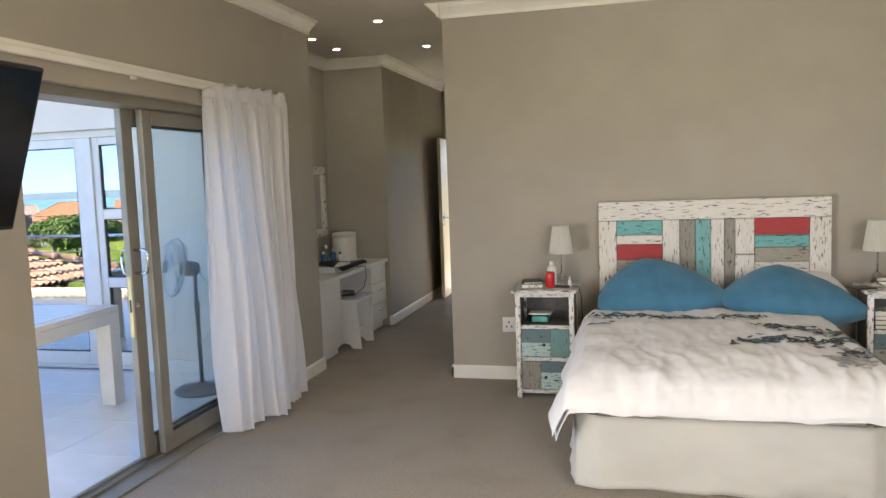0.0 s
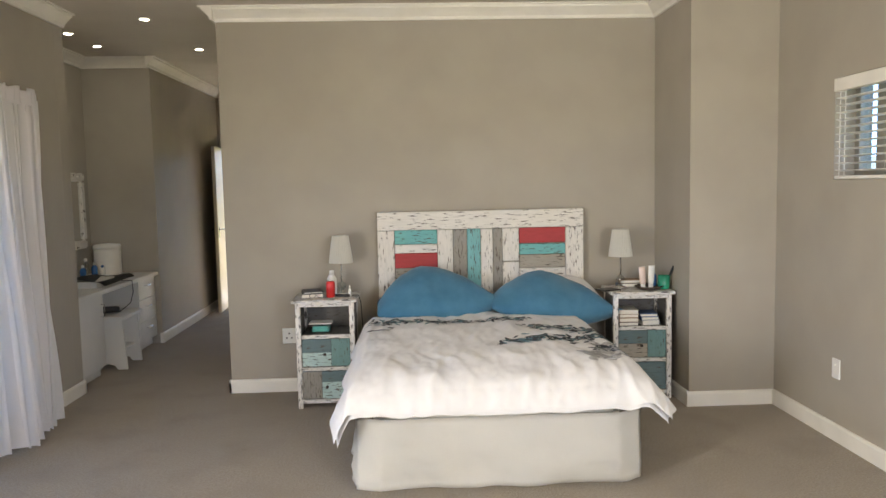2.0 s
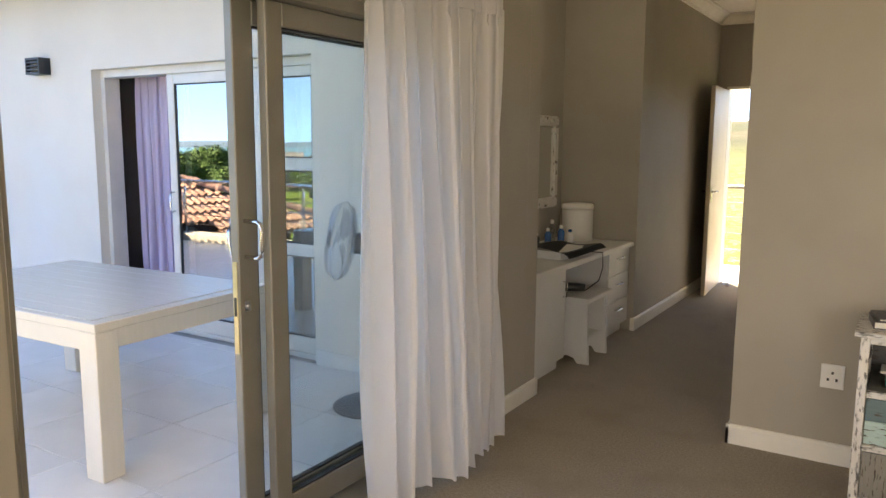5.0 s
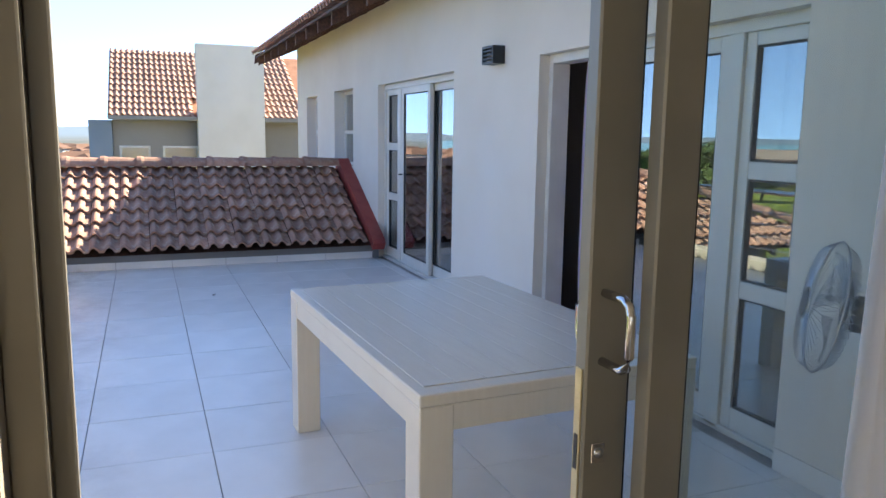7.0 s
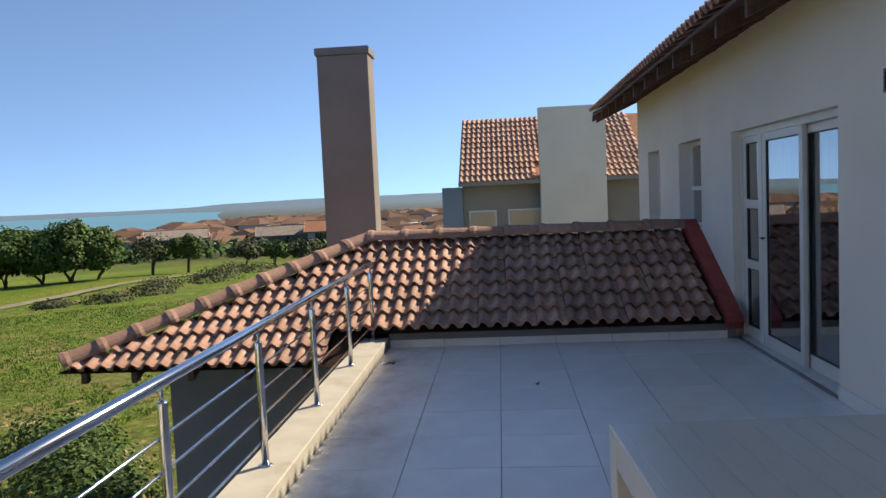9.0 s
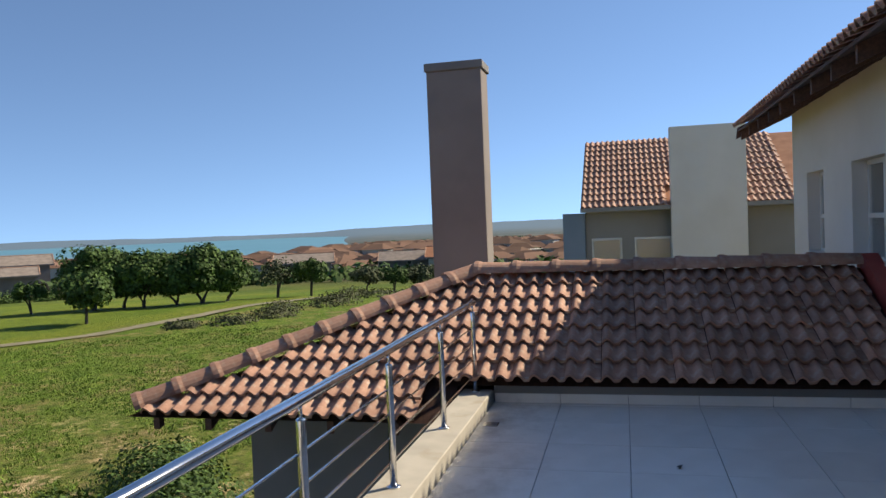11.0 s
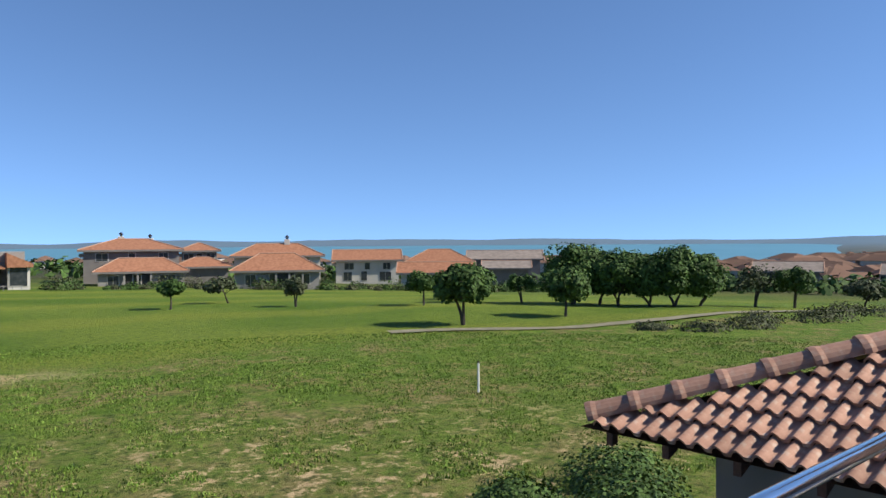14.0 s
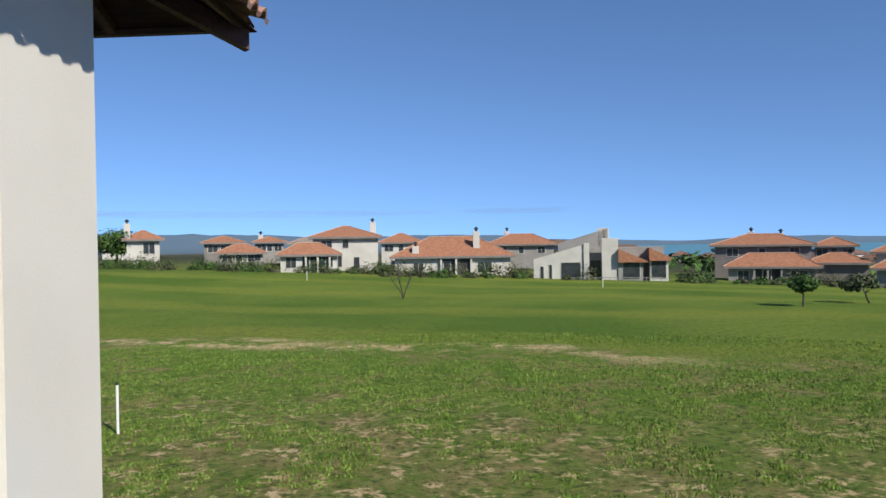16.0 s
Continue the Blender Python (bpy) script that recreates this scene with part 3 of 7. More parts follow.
part("frame_stop", bbox((-2.80, -2.78, DOOR_Y0 + 0.045, DOOR_Y0 + 0.065, 0, DOOR_H - 0.05), bevel=0.003), M_ALU, d1)
part("frame_head", bbox((-2.86, -2.66, DOOR_Y0 + 0.045, DOOR_Y1 - 0.045, DOOR_H - 0.05, DOOR_H), bevel=0.003), M_ALU, d1)
part("sill_track", bbox((-2.86, -2.62, DOOR_Y0 + 0.045, DOOR_Y1 - 0.045, -0.01, 0.012), (-2.745, -2.739, DOOR_Y0 + 0.045, DOOR_Y1 - 0.045, 0.012, 0.026), (-2.813, -2.807, DOOR_Y0 + 0.045, DOOR_Y1 - 0.045, 0.012, 0.026), bevel=0.002), M_ALU, d1)
leaf_a = part("sliding_leaf", bbox((-2.726, -2.7, 3.40, 3.41, 0.03, 0.04)), M_ALU, d1, "open sliding glass leaf")
sliding_leaf(leaf_a, -2.742, -2.702, 3.397, 4.335, 0.027, DOOR_H - 0.052, stile=0.095)
leaf_b = part("fixed_leaf", bbox((-2.75, -2.73, 3.56, 3.57, 0.03, 0.04)), M_ALU, d1, "fixed glass leaf")
sliding_leaf(leaf_b, -2.762, -2.722, 3.545, 4.404, 0.027, DOOR_H - 0.052, glass=M_GLASSG)
hb = tube([(-2.702, 3.43, 1.205), (-2.640, 3.43, 1.205), (-2.624, 3.43, 1.196), (-2.617, 3.43, 1.175), (-2.617, 3.43, 1.105), (-2.624, 3.43, 1.084), (-2.640, 3.43, 1.075), (-2.702, 3.43, 1.075)], 0.0085, 10)
part("pull_handle", hb, M_STEEL, leaf_a, "brushed steel D-shaped pull handle", smooth=True)
hb = tube([(-2.742, 3.43, 1.205), (-2.772, 3.43, 1.205), (-2.785, 3.43, 1.165), (-2.785, 3.43, 1.115), (-2.772, 3.43, 1.075), (-2.742, 3.43, 1.075)], 0.0085, 10)
part("outer_pull_handle", hb, M_STEEL, leaf_a, smooth=True)
part("lock_strip", bbox((-2.733, -2.711, 3.3935, 3.397, 0.72, 1.06), bevel=0.001), M_BRASS, leaf_a, "pale brass lock strip")
part("lock_slot", bbox((-2.728, -2.716, 3.3925, 3.3935, 0.86, 0.93)), M_BLACK, leaf_a)
part("lock_cylinder", revolve([(0.010, 0), (0.010, 0.006), (0.006, 0.010)], 12), M_STEEL, leaf_a, smooth=True).matrix_local = pose(-2.702, 3.43, 0.895, 0, 90, 0)
leaf_a.location = (-0.088, 0.058, 0.0)
part("lock_plate", bbox((-2.7015, -2.6985, 3.415, 3.445, 0.875, 0.915), bevel=0.001), M_STEEL, leaf_a)

# curtain and its rail
rail = thing("curtain_rail", (0, 0, 0), "white curtain rail fixed above the terrace doors", "curtain rail")
part("track", bbox((-2.595, -2.565, 1.9, 4.86, 2.115, 2.15), bevel=0.004), M_TRIM, rail)
part("pelmet_board", bbox((-2.6, -2.585, 1.9, 4.86, 2.15, 2.175), bevel=0.003), M_TRIM, rail)
for y in (2.3, 3.3, 4.3):
    part("bracket", bbox((-2.60, -2.57, y, y + 0.02, 2.10, 2.116), bevel=0.002), M_TRIM, rail)


def curtain_shape(y0, y1, x, z1, folds, depth, flare, seed, skew=0.0, belly=0.0):
    rnd = random.Random(seed)
    ph = [rnd.uniform(0, 6.28) for _ in range(6)]

    def f(u, v):
        fall = 1 - v
        w = depth * (0.45 + 0.75 * fall)
        uu = u + 0.02 * math.sin(5 * v + ph[0]) * fall
        wave = math.sin(uu * folds * 6.283 + ph[1] + 0.9 * fall * math.sin(3 * u + ph[2])) + 0.45 * math.sin(uu * folds * 2.7 * 6.283 + ph[3]) * (0.4 + 0.6 * v)
        wave += 0.6 * math.sin(uu * 3.1 * 6.283 + ph[4] + 1.9 * fall) + 0.9 * noise.noise((uu * 14 + ph[5], fall * 1.6, ph[0])) + 0.35 * noise.noise((uu * 34, fall * 2.4, ph[3]))
        wave *= 0.72
        yc = (y0 + y1) / 2
        yy = yc + (y0 + (y1 - y0) * u - yc) * (1 + flare * fall) + 0.012 * math.sin(uu * folds * 12.566 + ph[5])
        z = 0.012 + (z1 - 0.012) * v
        if v > 0.955:
            wave *= 0.55 + 6 * (v - 0.955)
        hem = 0.03 * (0.5 + 0.5 * math.sin(u * 17 + ph[2])) * max(0, 1 - v * 12)
        bulge = belly * fall ** 1.5 * math.exp(-((u - 0.42) / 0.28) ** 2)
        return (x + skew * (u - 0.5) + bulge + w * wave * 0.5 + 0.06 * fall * flare * 4, yy, z + hem)

    return f


cu = thing("curtain", (0, 0, 0), "white sheer gathered curtain drawn aside, reaching the floor", "curtain")
part("drape", sheet(curtain_shape(3.90, 4.81, -2.50, 2.10, 9.5, 0.10, 0.0, 3, 0.10, 0.12), 340, 60), M_CURT, cu, smooth=True)
part("heading_tape", sheet(lambda u, v: (-2.545 + 0.10 * u + 0.022 * math.sin(u * 75) + 0.014 * math.sin(u * 31), 3.885 + 0.93 * u, 2.06 + (0.045 + 0.055 * min(1.0, u * 4)) * v + 0.012 * math.sin(u * 43) * v), 220, 4, 0.004), M_CURT, cu, "gathered curtain heading", smooth=True)


# ---- television on a bracket ----
tv = thing("television", (-2.30, 1.72, 1.70), "black flat television tilted down on a wall bracket", "television", rz=0)
tilt = pose(0, 0, 0, 0, 19, 0)
o = part("casing", bbox((-0.03, 0.012, -0.53, 0.53, -0.31, 0.31), bevel=0.006), M_BLACK, tv)
o.matrix_local = tilt
o = part("screen", bbox((0.0125, 0.0145, -0.515, 0.515, -0.29, 0.295)), M_SCREEN, tv, "dark glossy screen")
o.matrix_local = tilt
o = part("rear_housing", bbox((-0.06, -0.0305, -0.3, 0.3, -0.24, 0.12), bevel=0.012), M_BLACK, tv)
o.matrix_local = tilt
part("bracket_arm", tube([(-0.07, 0, -0.03), (-0.18, 0, -0.06), (-0.298, 0, -0.06)], 0.018, 8), M_BLACK, tv)
part("wall_plate", bbox((-0.298, -0.285, -0.09, 0.09, -0.16, 0.04), bevel=0.002), M_BLACK, tv)


# ---- bed ----
def soft_box(x0, x1, y0, y1, z0, z1, r, seg=4):
    return bbox((x0, x1, y0, y1, z0, z1), bevel=r, seg=seg)


BX, BW = 0.315, 0.72
bed = thing("bed", (0, 0, 0), "double bed with ivory skirted base, white mattress and distressed plank headboard", "bed")


def skirt_f(u, v):
    # round the three open sides, from the head on one side to the head on the other
    w, l = BW, 1.90
    tot = 2 * l + 2 * w
    s = u * tot
    z = 0.03 + 0.345 * v
    out = 0.022 * (1 - v) + 0.008 * noise.noise((s * 3.0, v * 2.0, 1.7)) + 0.048 * (1 - v) * noise.noise((s * 3.4 + 0.9 * v, v * 1.2, 4.2)) + 0.012 * (1 - abs(noise.noise((s * 5 + 3 * v, v * 2 - s * 2, 2.2))) * 3) * (1 - v) + 0.008 * noise.noise((s * 2.2 + v * 2.5, v * 3 - s, 9.2))
    if s < l:
        x, y, nx, ny = BX - w, 5.36 - s, -1, 0
    elif s < l + 2 * w:
        x, y, nx, ny = BX - w + (s - l), 5.36 - l, 0, -1
    else:
        x, y, nx, ny = BX + w, 5.36 - l + (s - l - 2 * w), 1, 0
    k = min(abs(s - l), abs(s - l - 2 * w))
    rnd = max(0, 0.13 - k) * 0.42
    return (x + nx * (out - rnd), y + ny * (out - rnd) + (rnd * 0.5 if ny == 0 else 0), z)


part("bed_skirt", sheet(skirt_f, 300, 14, 0.006), M_SKIRT, bed, "ivory fitted fabric bed skirt", smooth=True)
part("base", soft_box(BX - BW + 0.09, BX + BW - 0.09, 3.56, 5.36, 0.06, 0.37, 0.03), M_SKIRT, bed)
part("mattress", soft_box(BX - BW + 0.005, BX + BW - 0.005, 3.48, 5.36, 0.371, 0.545, 0.05), M_LINEN, bed, "white mattress in a fitted sheet", smooth=True)
for x in (BX - BW + 0.08, BX + BW - 0.08):
    for y in (3.55, 5.28):
        part("foot", revolve([(0.022, 0), (0.026, 0.06)], 10, x, y), M_BLACK, bed)

hbx0, hbx1, hbz = -0.345, 1.18, 1.325
hd = part("headboard", bbox((hbx0 + 0.02, hbx1 - 0.02, 5.392, 5.425, 0.25, hbz - 0.02)), M_DG, bed, "white, turquoise, red and grey distressed plank headboard")
hy0, hy1 = 5.362, 5.392


def plank(x0, x1, z0, z1, mat, proud=0.0):
    part("plank", bbox((x0 + 0.0015, x1 - 0.0015, hy0 - proud, hy1, z0 + 0.0015, z1 - 0.0015), bevel=0.003), mat, hd)


plank(hbx0, hbx1, hbz - 0.135, hbz, M_DWH, 0.006)
plank(hbx0, hbx0 + 0.125, 0.25, hbz - 0.135, M_DWV, 0.006)
plank(hbx1 - 0.135, hbx1, 0.25, hbz - 0.135, M_DWV, 0.006)
zt = hbz - 0.135
for z0, z1, mt in ((0.105, 0.0, M_DT), (0.17, 0.105, M_DWH), (0.28, 0.17, M_DR), (0.40, 0.28, M_DGH)):
    plank(-0.22, 0.095, zt - z0, zt - z1, mt)
for x0, x1, mt in ((0.095, 0.21, M_DWV), (0.21, 0.315, M_DG), (0.315, 0.415, M_DTV), (0.415, 0.505, M_DWV), (0.505, 0.575, M_DG)):
    plank(x0, x1, 0.35, zt, mt)
plank(0.575, 0.70, zt - 0.245, zt, M_DWV)
plank(0.575, 0.70, 0.35, zt - 0.25, M_DWV)
for z0, z1, mt in ((0.115, 0.0, M_DR), (0.20, 0.12, M_DT), (0.30, 0.20, M_DGH), (0.42, 0.30, M_DWH)):
    plank(0.70, 1.045, zt - z0, zt - z1, mt)


# duvet: lies over the mattress, hangs at the foot and the sides
DL, DR_, DF, DT_ = -0.97, 1.07, -0.13, 1.62


def duvet_at(a, b):
    """a: across from the bed's middle, b: from the foot towards the head, in metres along the cloth."""
    top = 0.597
    ex = max(0.0, abs(a) - BW + 0.03)
    ey = 0.5 * (0.02 - b + math.sqrt((0.02 - b) ** 2 + 0.03))
    fold = noise.noise((a * 9 + 1.5 * noise.noise((a * 3, b * 3, 8)), b * 3.0, 6.1))
    wr = 0.016 * noise.noise((a * 5, b * 3.2, 0.3)) + 0.010 * noise.noise((a * 13, b * 6, 2.0)) + 0.012 * (1 - abs(fold) * 2.2) * max(0.25, 1.0 - b) + 0.004 * noise.noise((a * 30, b * 16, 4.0)) + 0.004 * math.sin(a * 38 + 3 * noise.noise((a * 2, b * 2, 5))) * max(0, 0.7 - b)
    sx = 1 if a > 0 else -1
    out = (0.50 if a > 0 else 0.36) * ex + 0.02 * math.sin(b * 9) * min(1, ex * 4)
    x = BX + sx * (min(abs(a), BW - 0.03) + out + min(ex, 0.06) * 0.6)
    y = 3.41 + b + 0.5 * ey - 0.10 * min(ex, 0.3) * (1 if b < 0.4 else 0.2)
    edge = min(1.0, (ex + max(0.0, ey - 0.05)) * 8)
    crown = 0.028 * max(0, 1 - (a / 0.8) ** 4) * (1 - math.exp(-max(0, b) * 6))
    z = top + crown + wr * (1 - 0.45 * edge) - 0.88 * math.hypot(ex * (0.84 if a > 0 else 1.0), ey)
    if ex > 0 and b > 0.5:
        z += 0.05 * ex
    return Vector((x, y, max(z, 0.05)))


def duvet_f(u, v):
    a = DL + (DR_ - DL) * u
    a *= 1 - 0.10 * math.exp(-((v / 0.10) ** 2)) * max(0.0, 2 * u - 1) ** 3
    if a > 0:
        a = a * 0.96
    return duvet_at(a, DF + (DT_ - DF) * v)


dv = thing("duvet", (0, 0, 0), "crumpled white duvet with printed grey and teal flower sprays", "duvet")
part("cover", sheet(duvet_f, 170, 140), M_LINEN, dv, smooth=True)
part("lining", sheet(lambda u, v: Vector(duvet_f(u, v)) * 1.0 + Vector(((0.5 - u) * 0.03, (0.5 - v) * 0.03, -0.024)), 90, 70), M_LINEN, dv, "white underside of the duvet", smooth=True)
rv = random.Random(11)


def spray(a0, b0, ang, length, n, spread, mats, size):
    sets = {m.name: (m, bmesh.new()) for m in mats}
    for i in range(n):
        t = rv.uniform(0, 1)
        ca, cb = a0 + math.cos(ang) * length * t + rv.gauss(0, spread), b0 + math.sin(ang) * length * t + rv.gauss(0, spread)
        m, bm = sets[rv.choice(mats).name]
        th = rv.uniform(0, 6.28)
        l, w = size * rv.uniform(0.5, 1.3), size * rv.uniform(0.22, 0.45)
        k = 7
        vs = []
        for j in range(k):
            q = 2 * math.pi * j / k
            da, db = l * math.cos(q), w * math.sin(q)
            p = duvet_at(ca + da * math.cos(th) - db * math.sin(th), cb + da * math.sin(th) + db * math.cos(th))
            vs.append(bm.verts.new(p + Vector((0, -0.0015, 0.0045))))
        bm.faces.new(vs)
    for m, bm in sets.values():
        part("printed_leaves", bm, m, dv)


spray(-0.66, 1.40, -0.35, 0.26, 62, 0.045, [M_INK, M_INKT], 0.029)
spray(-0.68, 1.12, 0.4, 0.14, 18, 0.03, [M_INKL, M_INK], 0.025)
spray(-0.38, 1.30, 0.06, 0.70, 148, 0.032, [M_INK, M_INKL, M_INKT, M_INK], 0.029)
spray(0.08, 0.66, 0.12, 0.70, 175, 0.036, [M_INK, M_INKT, M_INK], 0.031)
spray(0.30, 1.10, -0.50, 0.66, 162, 0.046, [M_INK, M_INKL, M_INKT, M_INK], 0.032)
spray(0.60, 0.46, 0.5, 0.24, 75, 0.05, [M_INK, M_INKL], 0.034)
spray(0.55, 0.28, 0.9, 0.12, 24, 0.035, [M_INKL], 0.058)


def pillow(w, d, h, m, mat, label, seed, peak=-0.25, drop=(0.68, 0.68), pucker=1.0):
    """Lens-shaped cushion: a domed upper edge falling to both ends, a seam round it, creases towards the seam."""
    rp_ = random.Random(seed)
    ox = rp_.uniform(0, 50)

    def f(u, v):
        ang = u * 2 * math.pi
        c, k = math.cos(ang), math.sin(ang)
        s = v * 2 - 1
        q = (s - peak) / (1 - peak) if s > peak else (peak - s) / (1 + peak)
        top = 0.5 - drop[1 if s > peak else 0] * q ** 1.8
        bot = -0.5 + 0.26 * abs(s + 0.2) ** 2.2
        top = max(top, bot + 0.03)
        mid, half = (top + bot) / 2, (top - bot) / 2
        yy = d * (mid + half * math.copysign(abs(c) ** 0.85, c))
        belly = (1 - abs(s) ** 2.6) ** 0.55 * (0.55 + 0.45 * min(1.0, half * 2))
        zz = h / 2 * math.copysign(abs(k) ** 0.95, k) * belly
        xx = s * w / 2
        crease = 0.010 * pucker * noise.noise((xx * 9 + yy * 5 + ox, yy * 3 - xx * 2, 1.0)) * (0.4 + abs(s))
        nz = crease + 0.012 * noise.noise((xx * 5 + ox, yy * 5, k * 0.6)) + 0.004 * noise.noise((xx * 19 + ox, yy * 17, 3 + k))
        return (xx, yy + 0.4 * nz, zz + nz * (1 if k >= 0 else -1))

    e = thing("pillow", (0, 0, 0), label, "pillow", "pillows on the bed")
    e.matrix_world = m
    bm = sheet(f, 56, 60)
    bmesh.ops.remove_doubles(bm, verts=bm.verts[:], dist=0.0008)
    part("pillow_case", bm, mat, e, smooth=True)
    return e


pillow(0.91, 0.46, 0.30, pose(0.11, 5.12, 0.735, 48, 1, 2), M_TEAL, "plump teal cotton pillow leaning on the headboard", 1, -0.28, (0.60, 0.72))
pillow(0.93, 0.44, 0.27, pose(0.93, 5.09, 0.695, 40, 7, -3), M_TEAL, "teal cotton pillow slumped on another pillow", 2, -0.25, (0.55, 0.78))
pillow(0.66, 0.42, 0.20, pose(1.00, 5.25, 0.66, 50, 5, 0), M_LINEN, "white pillow behind a teal one", 3, 0.2, (0.5, 0.6))


# ---- bedside cabinets ----
def nightstand(loc, label, drawer_mats, rz=0.0):
    """Three-tier distressed cabinet: open niche above two drawers."""
    W, D, H = 0.40, 0.36, 0.755
    n = thing("bedside_cabinet", loc, label, "bedside cabinet", "bedside cabinets", rz=rz)
    part("top_board", bbox((-W / 2 - 0.022, W / 2 + 0.022, -0.025, D, H - 0.022, H), bevel=0.004), M_DWT, n, "worn greyish board with white edges")
    for x in (-W / 2, W / 2 - 0.034):
        for y in (0, D - 0.034):
            part("post", bbox((x, x + 0.034, y, y + 0.034, 0, H - 0.022), bevel=0.003), M_DWW, n)
    for x in (-W / 2 + 0.006, W / 2 - 0.016):
        part("side_panel", bbox((x, x + 0.010, 0.034, D - 0.034, 0.045, H - 0.022)), M_DGD, n)
    part("back_panel", bbox((-W / 2 + 0.034, W / 2 - 0.034, D - 0.014, D - 0.006, 0.045, H - 0.022)), M_DGD, n)
    for z in (0.035, 0.262, 0.485, H - 0.050):
        part("front_rail", bbox((-W / 2 + 0.034, W / 2 - 0.034, 0.001, 0.028, z, z + 0.026), bevel=0.002), M_DWT, n)
    part("niche_shelf", bbox((-W / 2 + 0.034, W / 2 - 0.034, 0.028, D - 0.014, 0.49, 0.505)), M_DGD, n)
    part("bottom_board", bbox((-W / 2 + 0.034, W / 2 - 0.034, 0.028, D - 0.014, 0.04, 0.055)), M_DGD, n)
    x0, x1 = -W / 2 + 0.037, W / 2 - 0.037
    for k, (z0, z1) in enumerate(((0.291, 0.482), (0.065, 0.258))):
        dr = part("drawer", bbox((x0, x1, 0.014, 0.30, z0, z1)), M_DB, n, "patchwork painted drawer")
        a, b, c = drawer_mats[k]
        if k == 0:
            cells = ((x0, x0 + 0.20, (z0 + z1) / 2 + 0.003, z1, a), (x0 + 0.20, x1, z0, z1, b), (x0, x0 + 0.20, z0, (z0 + z1) / 2 + 0.003, c))
        else:
            cells = ((x0, x0 + 0.13, z0, z1, a), (x0 + 0.13, x1, z0 + 0.118, z1, b), (x0 + 0.13, x1, z0, z0 + 0.118, c))
        for q0, q1, r0, r1, mt in cells:
            part("patch", bbox((q0 + 0.001, q1 - 0.001, 0.006, 0.014, r0 + 0.001, r1 - 0.001), bevel=0.0015), mt, dr)
        kx, kz = (x0 + 0.155, z0 + 0.085) if k == 0 else (x0 + 0.165, z0 + 0.085)
        o = part("knob", revolve([(0.006, 0), (0.006, 0.008), (0.011, 0.013), (0.010, 0.018), (0.004, 0.020)], 14), M_BOWL, dr, smooth=True)
        o.matrix_local = pose(kx, 0.006, kz, 90, 0, 0)
    return n


DM = ((M_DB, M_DBT, M_DPALE), (M_DG, M_DB, M_DPALE))
NA = (-0.70, 4.955, 0)
NB = (1.49, 4.93, 0)
nightstand(NA, "distressed white bedside cabinet with patchwork drawers and open niche", DM)
nightstand(NB, "distressed white bedside cabinet with books in its niche", ((M_DB, M_DBT, M_DGH), (M_DB, M_DB, M_DB)), rz=-4)
NTOP = 0.755


def table_lamp(x, y):
    l = thing("table_lamp", (x, y, NTOP), "small table lamp with pleated white shade and glass foot", "table lamp", "bedside lamps")
    part("foot", revolve([(0.042, 0), (0.042, 0.008), (0.030, 0.014), (0.014, 0.020), (0.012, 0.028)], 20), M_CHROME, l, smooth=True)
    ball = revolve([(0.006, 0.028), (0.020, 0.034), (0.029, 0.048), (0.031, 0.060), (0.027, 0.074), (0.017, 0.086), (0.007, 0.090)], 18)
    part("glass_ball", ball, M_CRYSTAL, l, "clear faceted glass ball", smooth=True)
    part("stem", revolve([(0.006, 0.089), (0.006, 0.26), (0.010, 0.265), (0.010, 0.30)], 10), M_CHROME, l, smooth=True)
    bm = bmesh.new()
    n = 72
    rows = []
    for z, r in ((0.225, 0.084), (0.30, 0.074), (0.375, 0.063), (0.42, 0.056)):
        rows.append([bm.verts.new(((r + (0.0022 if i % 2 else -0.0022)) * math.cos(2 * math.pi * i / n), (r + (0.0022 if i % 2 else -0.0022)) * math.sin(2 * math.pi * i / n), z)) for i in range(n)])
    for a, b in zip(rows, rows[1:]):
        for i in range(n):
            bm.faces.new((a[i], a[(i + 1) % n], b[(i + 1) % n], b[i]))
    part("shade", bm, M_SHADE, l, "pleated white cloth shade")
    part("shade_ring", tube([(0.056 * math.cos(i * math.pi / 8), 0.056 * math.sin(i * math.pi / 8), 0.42) for i in range(17)], 0.002, 5), M_CHROME, l)
    part("shade_spider", bbox((-0.055, 0.055, -0.0015, 0.0015, 0.40, 0.403), (-0.0015, 0.0015, -0.055, 0.055, 0.4005, 0.4035)), M_CHROME, l)
    return l


table_lamp(-0.60, 5.20)
table_lamp(1.40, 5.16)


def book(x, y, z, w, d, h, cover, label, rz=0.0):
    b = thing("book", (x, y, z), label, "book", rz=rz)
    part("cover", bbox((-w / 2, w / 2, -d / 2, d / 2, 0, 0.003), (-w / 2, w / 2, -d / 2, d / 2, h - 0.003, h), (-w / 2, -w / 2 + 0.003, -d / 2, d / 2, 0.003, h - 0.003)), cover, b)
    part("page_block", bbox((-w / 2 + 0.0032, w / 2 - 0.004, -d / 2 + 0.003, d / 2 - 0.003, 0.0032, h - 0.0032)), M_BOOKW, b)
    return b


def bottle(name, x, y, z, prof, mat, label, cap=None, category="bottle", lean=0.0):
    b = thing(name, (x, y, z), label, category)
    if lean:
        b.matrix_world = pose(x, y, z, 0, lean, 0)
    part("body", revolve(prof, 18), mat, b, smooth=True)
    if cap:
        part("cap", revolve(cap[0], 16), cap[1], b, smooth=True)
    return b


